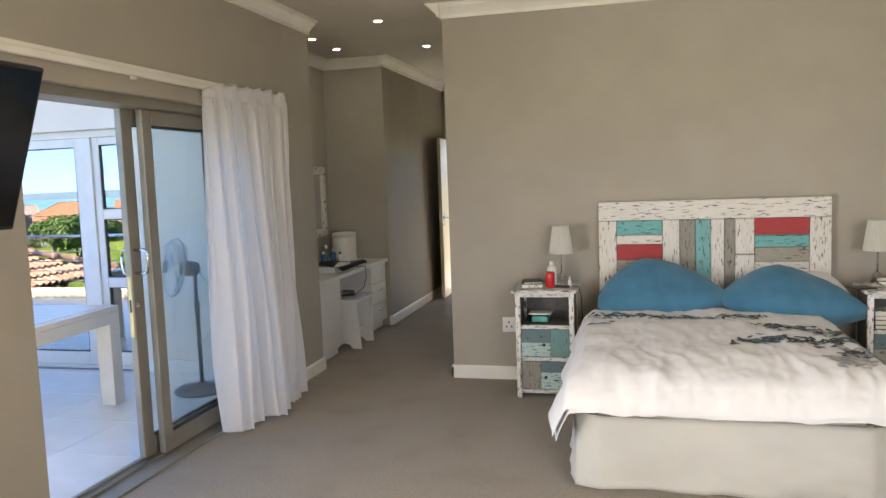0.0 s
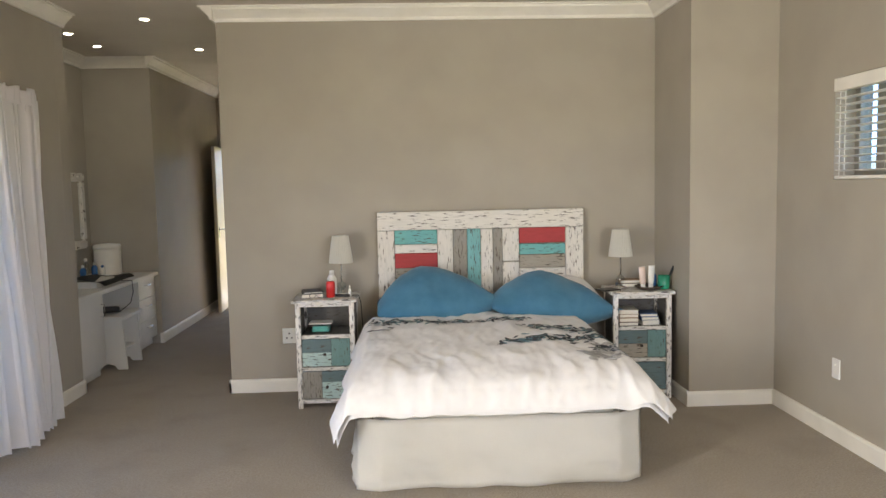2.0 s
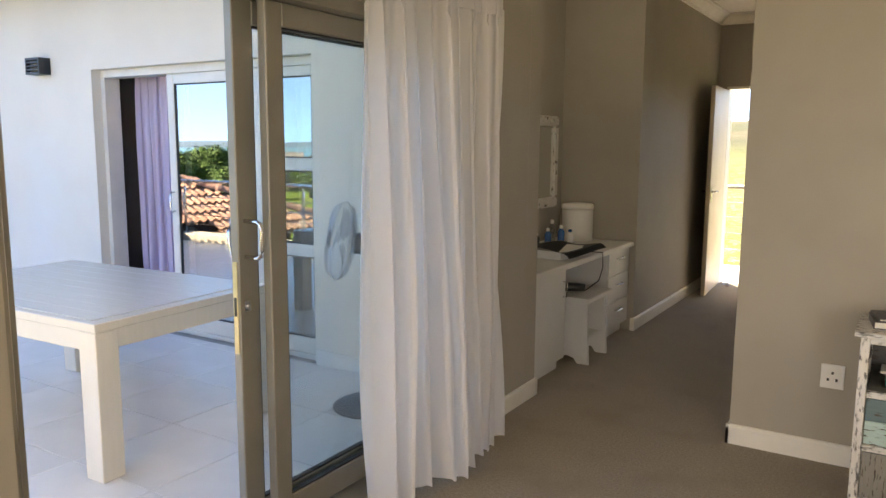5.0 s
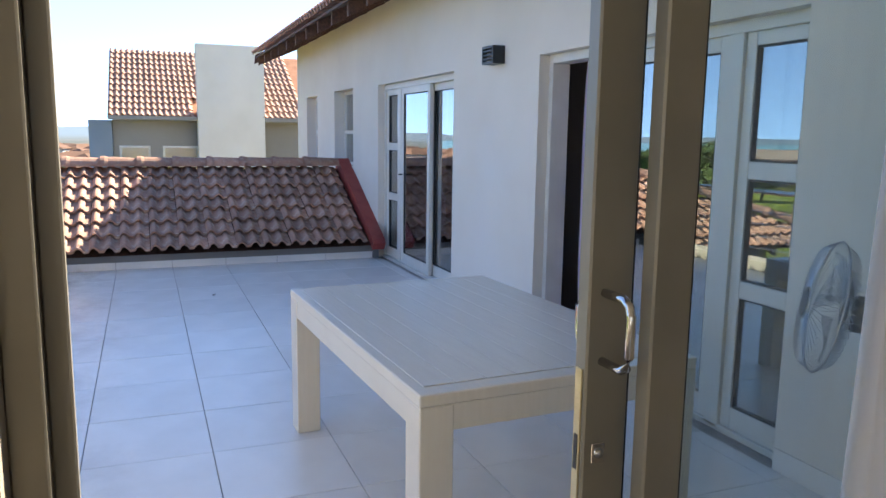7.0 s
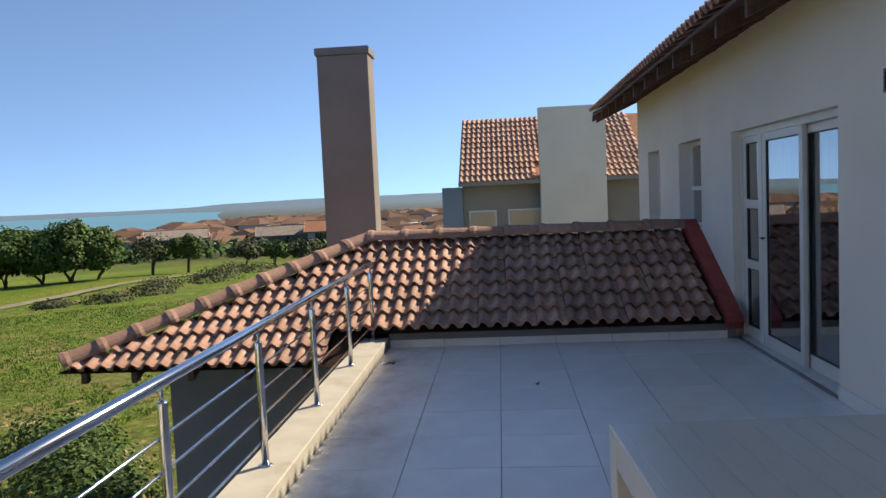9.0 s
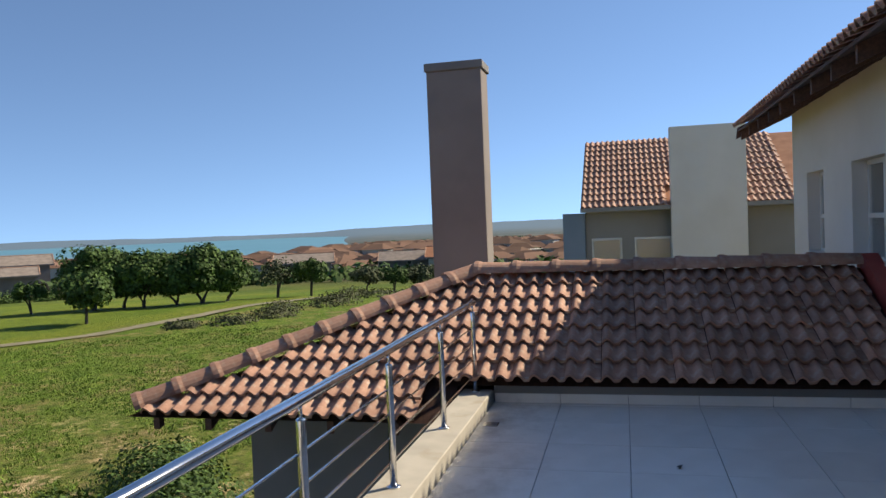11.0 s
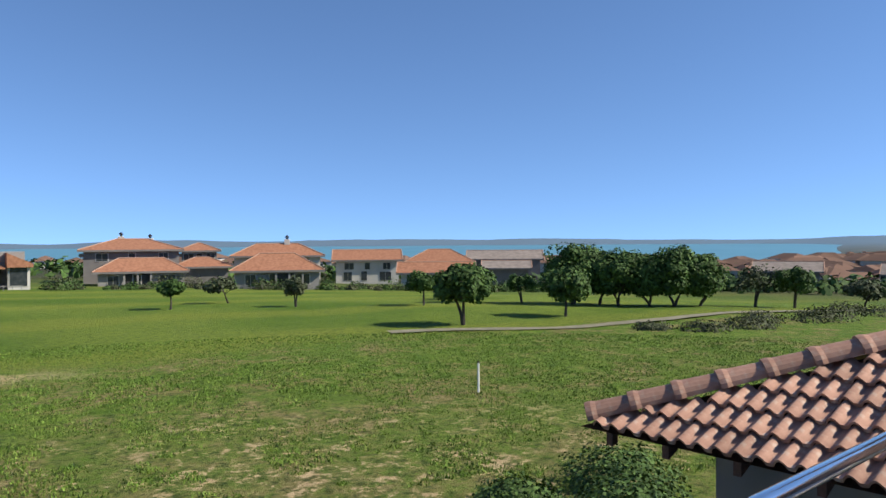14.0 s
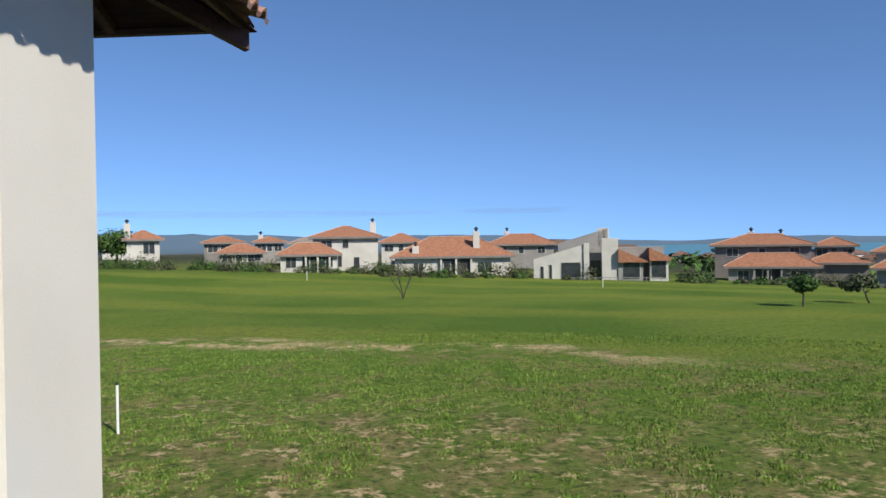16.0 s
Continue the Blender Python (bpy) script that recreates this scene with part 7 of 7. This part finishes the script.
# tufts in the rough grass nearest the house
rt = random.Random(3)
vs_, fs_ = [], []
for k in range(110000):
    r = 6 + 32 * rt.random() ** 1.1
    q = radians(rt.uniform(98, 216))
    x, y = -4.5 - r * math.sin(q), 2.5 + r * math.cos(q)
    if y > -6.5 and x > -17:
        continue
    if noise.noise((x * 0.55, y * 0.55, 7)) + 0.5 * noise.noise((x * 1.9, y * 1.9, 3)) < 0.34 - 0.035 * (r - 8):
        continue
    z0 = ground_z(x, y) - 0.01
    for j in range(3):
        a = rt.uniform(0, 6.28)
        h, w = rt.uniform(0.02, 0.10), rt.uniform(0.008, 0.030)
        ox, oy = rt.uniform(-0.06, 0.06), rt.uniform(-0.06, 0.06)
        i0 = len(vs_)
        vs_ += [(x + ox - w * math.cos(a), y + oy - w * math.sin(a), z0), (x + ox + w * math.cos(a), y + oy + w * math.sin(a), z0), (x + ox + rt.uniform(-0.05, 0.05), y + oy + rt.uniform(-0.05, 0.05), z0 + h)]
        fs_.append((i0, i0 + 1, i0 + 2))
me = bpy.data.meshes.new("grass_tufts")
me.from_pydata(vs_, [], fs_)
me.materials.append(M_GRASSB)
tagged(new("grass_tufts", me), "short uneven tufts of rough grass", "grass", kind="stuff")


def stake(x, y, h):
    s = thing("marker_stake", (x, y, ground_z(x, y) - 0.02), "white course marker stake with a dark top", "stake", "course marker stakes")
    part("peg", revolve([(0.035, 0), (0.035, h - 0.06), (0.03, h - 0.06)], 10), M_WHITEP, s)
    part("tip", revolve([(0.036, h - 0.06), (0.036, h), (0.02, h + 0.01)], 10), M_BLACK, s, "dark painted tip")


stake(-20.9, -14.3, 1.0)
stake(4.9, -15.7, 1.3)
stake(-15.5, -76, 1.0)
stake(17.0, -82, 1.2)


# ---- houses across the fairway ----
def hip_house(x, y, rot, w, base, eave, ridge, depth=9.0, wall=None, roof=None, wins=(), label="", over=0.7, hips=True, chimneys=(), dish=False, porch=None):
    """Walls, hipped tile roof with overhang, and windows on the side that looks to the fairway."""
    h = thing("house", (x, y, 0), label, "house", "houses across the fairway", rz=rot)
    wm, rm = wall or M_GREYH, roof or M_ROOFFAR
    # local x runs along the front; the front looks to +y
    d0, d1 = -depth, 0.0
    part("wall", bbox((-w / 2 + over, w / 2 - over, d0 + over, d1 - over, base - 1.5, eave)), wm, h)
    bm = bmesh.new()
    rx = max(0.2, w / 2 - (depth / 2 if hips else 0))
    a = [bm.verts.new(c) for c in ((-w / 2, d0, eave - 0.05), (w / 2, d0, eave - 0.05), (w / 2, d1, eave - 0.05), (-w / 2, d1, eave - 0.05))]
    b = [bm.verts.new(c) for c in ((-rx, (d0 + d1) / 2, ridge), (rx, (d0 + d1) / 2, ridge))]
    c_ = [bm.verts.new(c) for c in ((-w / 2, d0, eave - 0.22), (w / 2, d0, eave - 0.22), (w / 2, d1, eave - 0.22), (-w / 2, d1, eave - 0.22))]
    bm.faces.new((a[0], a[1], b[1], b[0]))
    bm.faces.new((a[1], a[2], b[1]))
    bm.faces.new((a[2], a[3], b[0], b[1]))
    bm.faces.new((a[3], a[0], b[0]))
    for i in range(4):
        bm.faces.new((c_[i], c_[(i + 1) % 4], a[(i + 1) % 4], a[i]))
    bm.faces.new(c_[::-1])
    bmesh.ops.recalc_face_normals(bm, faces=bm.faces)
    part("roof", bm, rm, h)
    ym = (d0 + d1) / 2
    part("fascia", bbox((-w / 2 + 0.05, w / 2 - 0.05, d1 - 0.06, d1 + 0.02, eave - 0.34, eave - 0.06), (-w / 2 - 0.02, -w / 2 + 0.04, d0, d1, eave - 0.34, eave - 0.06), (w / 2 - 0.04, w / 2 + 0.02, d0, d1, eave - 0.34, eave - 0.06)), M_TAUPEH, h, "dark gutter board under the eaves")
    for cx_, cy_, hh in chimneys:
        ck = part("chimney", bbox((cx_ - 0.45, cx_ + 0.45, cy_ - 0.35, cy_ + 0.35, eave - 0.2, hh), bevel=0.03), M_WHITEH, h)
        part("cowl", revolve([(0.16, 0), (0.16, 0.25), (0.34, 0.32), (0.30, 0.42), (0.10, 0.62), (0.02, 0.66)], 10, cx_, cy_, hh), M_BLACK, ck, smooth=True)
    part("ridge_cap", tube([(-rx, ym, ridge + 0.02), (rx, ym, ridge + 0.02)], 0.10, 6), M_RIDGE, h)
    for sx in (-1, 1):
        for yy in (d0, d1):
            part("hip_cap", tube([(sx * w / 2, yy, eave - 0.02), (sx * rx, ym, ridge + 0.02)], 0.085, 5), M_RIDGE, h)
    for i, (wx, wz, ww, wh) in enumerate(wins):
        wn = part("window", bbox((wx - ww / 2 - 0.08, wx + ww / 2 + 0.08, d1 - over - 0.02, d1 - over + 0.05, wz - 0.08, wz + wh + 0.08)), M_WHITEH, h)
        n = 2 if ww > 1.2 else 1
        for k in range(n):
            a0 = wx - ww / 2 + ww / n * k
            part("pane", bbox((a0 + 0.03, a0 + ww / n - 0.03, d1 - over + 0.052, d1 - over + 0.07, wz, wz + wh)), M_PANE, wn)
    if dish:
        part("satellite_dish", revolve([(0.05, 0.0), (0.34, 0.09), (0.36, 0.10), (0.33, 0.11), (0.02, 0.03)], 14), M_WHITEH, h, smooth=True).matrix_local = pose(w / 2 - over + 0.3, d1 - over - 0.6, eave - 0.9, -60, 0, 20)
    if porch:
        a0, a1, zt = porch
        # no recess: the verandah's shade is a dark panel on the wall
        part("porch_shade_panel", bbox((a0, a1, d1 - over - 0.02, d1 - over + 0.03, base, zt)), M_PORCHSHADE, h, "flat dark panel painted as verandah shade")
        for k in range(3):
            xx = a0 + (a1 - a0) * k / 2
            part("porch_post", bbox((xx - 0.13, xx + 0.13, d1 - 0.45, d1 - 0.15, base - 1.0, eave - 0.2)), wm, h)
    return h


two = lambda b, e, w: [(-w * 0.3, e - 1.7, 1.3, 1.1), (0.0, e - 1.7, 0.9, 1.1), (w * 0.28, e - 1.7, 1.6, 1.1)]
low = lambda b, e, w: [(-w * 0.28, b + 0.35, 2.0, 1.4), (w * 0.05, b + 0.35, 1.0, 1.5), (w * 0.3, b + 0.35, 1.4, 1.4)]
R0 = 180
hip_house(-42.8, -109.0, 161 + R0, 14.3, -5.2, 0.4, 1.9, 10, M_TAUPEH, M_ROOFFAR, two(-5.2, 0.4, 14.3), "two-storey taupe house with a hipped clay roof", chimneys=((1.5, -6, 2.3), (-2.6, -6, 2.0)), dish=True)
hip_house(-41.5, -101.5, 161 + R0, 12.4, -4.9, -2.5, -0.8, 6.5, M_GREYH, M_ROOFFAR, low(-4.9, -2.5, 12), "low grey wing with a wide hipped clay roof", porch=(-1.2, 2.2, -2.9))
hip_house(-57.1, -118.7, 157 + R0, 7.0, -4.5, 0.0, 1.2, 8, M_GREYH, M_ROOFFAR, two(-4, 0, 6), "two-storey grey house with a clay roof", dish=True)
hip_house(-52.5, -107.0, 157 + R0, 9.0, -4.8, -2.3, -1.0, 7, M_TAUPEH, M_ROOFFAR, (), "low house end with a clay roof")
hip_house(-55.5, -89.5, 151 + R0, 12.8, -4.9, -2.5, -0.3, 8, M_GREYH, M_ROOFFAR, low(-4.9, -2.6, 12), "low grey house with a broad clay roof", porch=(-3.4, 0.2, -3.0))
hip_house(-62.7, -102.4, 151 + R0, 14.6, -5.0, -0.8, 1.0, 8, M_WHITEH, M_ROOFFAR, two(-5, -0.8, 14), "two-storey pale house behind a lower roof", chimneys=((-1.5, -4, 1.7),))
hip_house(-79.2, -101.6, 145 + R0, 12.0, -6.0, -1.8, -0.2, 9, M_WHITEH, M_ROOFFAR, two(-5.7, -1.8, 11) + low(-5.7, -1.8, 11), "white two-storey house with gabled clay roof", hips=False, dish=True)
hip_house(-75.3, -79.2, 139 + R0, 11.6, -5.6, -3.2, -1.8, 6, M_WHITEH, M_ROOFFAR, (), "long low house with a pale clay roof", hips=False)
hip_house(-93.4, -99.3, 139 + R0, 13.0, -5.5, -2.5, -0.3, 9, M_GREYH, M_ROOFFAR, two(-5, -2.5, 12), "house with a hipped clay roof")
hip_house(-112.6, -101.6, 134 + R0, 15.5, -6.0, -2.4, -0.8, 9, M_TAUPEH, M_ROOFGREY, two(-6, -2.4, 14), "long house with a grey-brown tile roof", hips=False)
hip_house(-101.0, -90.0, 134 + R0, 9.0, -6.0, -3.6, -2.4, 7, M_TAUPEH, M_ROOFGREY, (), "low house with a grey-brown tile roof", hips=False)
hip_house(-9.0, -132.3, 178 + R0, 13.0, -4.0, 0.9, 2.7, 9, M_GREYH, M_ROOFFAR, two(-3, 0.9, 12) , "two-storey grey house with a hipped clay roof", chimneys=((2.6, -4.5, 3.3),))
hip_house(1.5, -102.0, -176.6 + R0, 17.6, -3.4, -0.5, 2.2, 11, M_WHITEH, M_ROOFFAR, low(-3.2, -0.6, 16), "wide low white house with a stepped clay roof", dish=True, porch=(-2.6, 1.6, -1.0), chimneys=((-3.4, -2.5, 2.9), (5.2, -1.2, 0.9)))
hip_house(12.8, -134.4, -172 + R0, 8.6, -3.0, 1.6, 3.2, 8, M_WHITEH, M_ROOFFAR, two(-2, 1.6, 8), "pale two-storey house with clay roof")
hip_house(17.6, -107.2, -169 + R0, 11.0, -2.6, 2.5, 4.1, 10, M_WHITEH, M_ROOFFAR, two(-2.4, 2.5, 10)[1:] + [(1.2, -2.0, 1.3, 1.9), (-1.6, -2.2, 0.9, 1.6)], "tall white two-storey house with a hipped clay roof", chimneys=((-4.2, -6, 4.7),))
hip_house(20.8, -98.0, -166 + R0, 9.0, -2.3, 0.1, 1.6, 6, M_WHITEH, M_ROOFFAR, low(-2.1, 0.1, 8), "low white wing with a hipped clay roof", porch=(-2.8, 0.4, -0.3))
hip_house(27.0, -122.0, -166 + R0, 7.0, -2.3, 1.6, 2.6, 6, M_GREYH, M_ROOFGREY, (), "house with a brown tile roof")
hip_house(41.3, -121.3, -160 + R0, 7.6, -1.8, 2.0, 3.0, 7, M_TAUPEH, M_ROOFFAR, two(-1.4, 2.0, 6), "two-storey taupe house with clay roof")
hip_house(35.0, -112.0, -161 + R0, 8.0, -1.6, 0.3, 1.6, 6, M_GREYH, M_ROOFFAR, low(-1.4, 0.2, 7), "low grey house with a garage and clay roof")
hip_house(36.0, -130.0, -162 + R0, 6.4, -1.5, 2.0, 2.9, 6, M_GREYH, M_ROOFFAR, two(-1, 2, 5), "grey house with clay roof", chimneys=((1.5, -3, 3.3),))
hip_house(47.8, -106.0, -154 + R0, 6.0, -0.6, 2.6, 3.9, 6, M_WHITEH, M_ROOFFAR, [(-0.8, 0.4, 1.6, 1.6)], "white house with a mono clay roof and a tall chimney", chimneys=((2.2, -0.6, 4.9),))
hip_house(65.6, -132.0, -152 + R0, 6.0, 0.0, 2.7, 2.8, 6, M_WHITEH, M_WHITEH, low(0.6, 2.7, 5), "low flat-roofed white house far off")
hip_house(-152.6, -40.2, 104 + R0, 13.0, -8.4, -5.2, -3.4, 8, M_TAUPEH, M_ROOFGREY, two(-8, -4.4, 20), "long low house with a brown tile roof", hips=False)
hip_house(-150.0, -30.0, 100 + R0, 12.0, -8.4, -4.6, -2.6, 9, M_WHITEH, M_ROOFFAR, two(-8, -4.4, 11), "pale house with clay gables", hips=False)
hip_house(-140.0, -58.0, 112 + R0, 12.0, -8.0, -4.6, -3.0, 9, M_TAUPEH, M_ROOFGREY, (), "house with a brown tile roof", hips=False)

# the modern white house with slanting roofs
mh = thing("house", (-18.0, -96.3, 0), "modern pale house with slanting parapets and dark glazed openings", "house", "houses across the fairway", rz=172.4 + R0)


def slant(x0, x1, za, zb, y0, y1, base):
    return extrude_profile([(x0, base), (x1, base), (x1, zb), (x0, za)], y0, y1, "y")


part("wall", slant(-8.6, -2.6, 0.75 - 0.35, 0.75 - 0.35, -8, -7.5, -5.4), M_GREYH, mh)
part("front_wall", slant(2.0, 8.6, 0.85, -1.05, -3.0, 0.0, -5.4), M_WHITEH, mh)
part("upper_wall", slant(-1.0, 5.6, 2.95, 1.0, -9.0, -4.0, -5.4), M_GREYH, mh)
part("centre_wall", slant(-8.2, 2.0, 0.3, 0.3, -9.0, -3.2, -5.4), M_GREYH, mh)
part("pier", bbox((1.4, 2.1, -0.6, 0.25, -5.4, 1.0), bevel=0.03), M_WHITEH, mh)
part("chimney", bbox((-2.3, -0.2, -1.6, -0.4, -5.4, 1.6), bevel=0.03), M_WHITEH, mh)
part("chimney", bbox((-1.2, 0.4, -5.0, -4.0, 0.5, 3.0), bevel=0.03), M_WHITEH, mh)
part("wing_roof", slant(-6.0, -2.3, -1.4, 0.2, -4.0, 0.4, -1.55), M_ROOFFAR, mh)
part("wing_roof", slant(-8.9, -6.2, -1.0, 0.3, -6.0, -0.4, -1.4), M_ROOFFAR, mh)
part("wing_wall", slant(-5.4, -2.3, -1.7, -0.2, -3.8, -0.2, -5.4), M_GREYH, mh)
part("wing_wall", slant(-8.6, -6.3, -1.2, 0.1, -5.8, -1.0, -5.4), M_WHITEH, mh)
for x0, x1, z0, z1, y in ((2.5, 5.0, -3.7, -1.5, 0.01), (-0.1, 1.3, -3.7, -1.3, -3.19), (-5.0, -2.9, -3.7, -1.5, -0.19), (-8.3, -6.5, -3.6, -1.4, -0.98), (7.3, 7.7, -3.7, -2.0, 0.01), (6.2, 6.55, -3.7, -1.8, 0.01)):
    w_ = part("window", bbox((x0 - 0.06, x1 + 0.06, y - 0.05, y + 0.04, z0 - 0.06, z1 + 0.06)), M_WHITEH, mh)
    part("pane", bbox((x0, x1, y + 0.042, y + 0.06, z0, z1)), M_PANE, w_)
for k in range(14):
    part("fence_post", bbox((-7.5 + k * 0.9, -7.42 + k * 0.9, 2.0, 2.08, -5.2, -3.3)), M_GREYH, mh)
part("fence_rail", bbox((-7.5, 4.3, 2.02, 2.06, -3.45, -3.38)), M_GREYH, mh)

# distant town
rs = random.Random(21)
tv_, tf_ = [], []
wv_, wf_ = [], []


def add_block(vs_, fs_, x, y, z, w, d, h, q, roof):
    c, s = math.cos(q), math.sin(q)
    i0 = len(vs_)
    for dx, dy, dz in ((-w, -d, 0), (w, -d, 0), (w, d, 0), (-w, d, 0), (-w, -d, h), (w, -d, h), (w, d, h), (-w, d, h)):
        vs_.append((x + dx * c - dy * s, y + dx * s + dy * c, z + dz))
    for f in ((0, 1, 5, 4), (1, 2, 6, 5), (2, 3, 7, 6), (3, 0, 4, 7), (4, 5, 6, 7)):
        fs_.append(tuple(i0 + j for j in f))


for k in range(1300):
    b = rs.uniform(76, 112) if k % 4 else rs.uniform(108, 182)
    r = rs.uniform(210, 380) if k % 6 == 0 else rs.uniform(360, 1200)
    x, y = -r * math.sin(radians(b)), r * math.cos(radians(b))
    z = ground_z(x, y)
    if z < -27:
        continue
    w, d, hh, q = rs.uniform(3, 7), rs.uniform(3, 5), rs.uniform(2.4, 4.6), rs.uniform(0, 3.1)
    add_block(wv_, wf_, x, y, z - 1, w, d, hh + 1, q, False)
    c, s = math.cos(q), math.sin(q)
    i0 = len(tv_)
    for dx, dy, dz in ((-w - 0.5, -d - 0.5, 0), (w + 0.5, -d - 0.5, 0), (w + 0.5, d + 0.5, 0), (-w - 0.5, d + 0.5, 0), (-w * 0.5, 0, 1.7), (w * 0.5, 0, 1.7)):
        tv_.append((x + dx * c - dy * s, y + dx * s + dy * c, z + hh + dz))
    tf_ += [(i0, i0 + 1, i0 + 5, i0 + 4), (i0 + 1, i0 + 2, i0 + 5), (i0 + 2, i0 + 3, i0 + 4, i0 + 5), (i0 + 3, i0, i0 + 4)]
for k in range(900):
    b = rs.uniform(86, 121)
    r = 170 + 780 * rs.random() ** 1.3
    x, y = -r * math.sin(radians(b)), r * math.cos(radians(b))
    z = ground_z(x, y)
    if z < -27.2:
        continue
    w, d, hh, q = rs.uniform(2.5, 6), rs.uniform(2.5, 4), rs.uniform(1.8, 3.2), rs.uniform(0, 3.1)
    add_block(wv_, wf_, x, y, z - 1, w, d, hh + 1, q, False)
    c, s = math.cos(q), math.sin(q)
    if k % 3:
        i0 = len(tv_)
        for dx, dy, dz in ((-w - 0.3, -d - 0.3, 0), (w + 0.3, -d - 0.3, 0), (w + 0.3, d + 0.3, 0), (-w - 0.3, d + 0.3, 0), (-w * 0.5, 0, 1.3), (w * 0.5, 0, 1.3)):
            tv_.append((x + dx * c - dy * s, y + dx * s + dy * c, z + hh + dz))
        tf_ += [(i0, i0 + 1, i0 + 5, i0 + 4), (i0 + 1, i0 + 2, i0 + 5), (i0 + 2, i0 + 3, i0 + 4, i0 + 5), (i0 + 3, i0, i0 + 4)]
for nm, v_, f_, mt, lb in (("town_roofs", tv_, tf_, M_ROOFTOWN, "clay roofs of the distant town"), ("town_walls", wv_, wf_, M_WHITEH, "pale walls of the distant town")):
    me = bpy.data.meshes.new(nm)
    me.from_pydata(v_, [], f_)
    me.materials.append(mt)
    tagged(new(nm, me), lb, "town", kind="stuff")

# ---- neighbouring house beyond the roof ----
nh = thing("house", (-25.0, 0, 0), "neighbouring house with a clay roof and a tall pale parapet wall", "house")
part("parapet_wall", bbox((-0.4, 0.0, 4.22, 6.15, -3.6, 3.97), bevel=0.01), M_EXT, nh, "tall pale rendered wall")
part("wall", bbox((-9.0, -0.6, 1.9, 14.0, -3.6, 1.9)), M_GREYH, nh)
part("side_block", bbox((-9.0, -0.5, 1.27, 1.89, -3.6, 1.75), bevel=0.01), M_BLUEH, nh, "blue-grey rendered block")
part("roof_slab", extrude_profile([(-0.1, 1.86), (-4.2, 4.05), (-8.4, 1.86)], 1.8, 14.2, "y"), M_ROOFFAR, nh)
part("gutter", bbox((-0.14, 0.0, 1.8, 4.21, 1.76, 1.88), (-0.14, 0.0, 6.16, 14.2, 1.76, 1.88), bevel=0.01), M_GREYH, nh)
ntile = tile_course_mesh("roof_tile", 0.165, 2, 0.40)
ang = math.degrees(math.atan2(2.19, 4.1))
for r_ in range(12):
    for k in range(17):
        yc = 1.98 + 0.33 * k
        if 4.15 < yc < 6.2 and r_ < 3:
            continue
        o = new("roof_tile", ntile)
        o.parent = nh
        xx = -0.02 - 0.348 * r_
        o.matrix_local = Matrix.Translation((xx, yc, 1.90 + (-0.1 - xx) * 2.19 / 4.1)) @ pose(0, 0, 0, 0, 0, 90) @ pose(0, 0, 0, ang, 0, 0)
for y0, y1 in ((2.12, 2.84), (3.30, 4.18)):
    wn = part("window", bbox((-0.62, -0.56, y0 - 0.06, y1 + 0.06, -0.4, 1.02)), M_ALUW, nh)
    part("pane", bbox((-0.556, -0.54, y0, y1, -0.34, 0.96)), M_FROST, wn, "pale blind behind glass")
structure("north_garden_wall", bbox((-3.6, 0.4, 14.0, 14.2, -3.4, -2.6)), M_EXT, "low garden wall beyond the balcony", "wall")

# ---- terrace floor tiles ----
PIT = 0.565
tile_cache = {}
x_lines = [XO - 0.004] + [-6.83 + PIT * k for k in range(6, -7, -1) if -10.28 < -6.83 + PIT * k < XO - 0.05] + [XE + 0.012]
y_lines = [YK] + [2.387 + PIT * k for k in range(0, 6) if 2.387 + PIT * k < YF - 0.05] + [YF - 0.016]
for i in range(len(x_lines) - 1):
    for j in range(len(y_lines) - 1):
        x1_, x0_ = x_lines[i] - 0.002, x_lines[i + 1] + 0.002
        y0_, y1_ = y_lines[j] + 0.002, y_lines[j + 1] - 0.002
        key = (round(x1_ - x0_, 3), round(y1_ - y0_, 3))
        if key not in tile_cache:
            o = part("floor_tile", bbox((-key[0] / 2, key[0] / 2, -key[1] / 2, key[1] / 2, -0.013, 0.0), bevel=0.0015), M_FLOORTILE)
            tile_cache[key] = o.data
        else:
            o = new("floor_tile", tile_cache[key])
        o.parent = bpy.data.objects["terrace_slab"]
        o.matrix_local = pose((x0_ + x1_) / 2, (y0_ + y1_) / 2, 0.0004 * math.sin(i * 3.1 + j * 5.3))
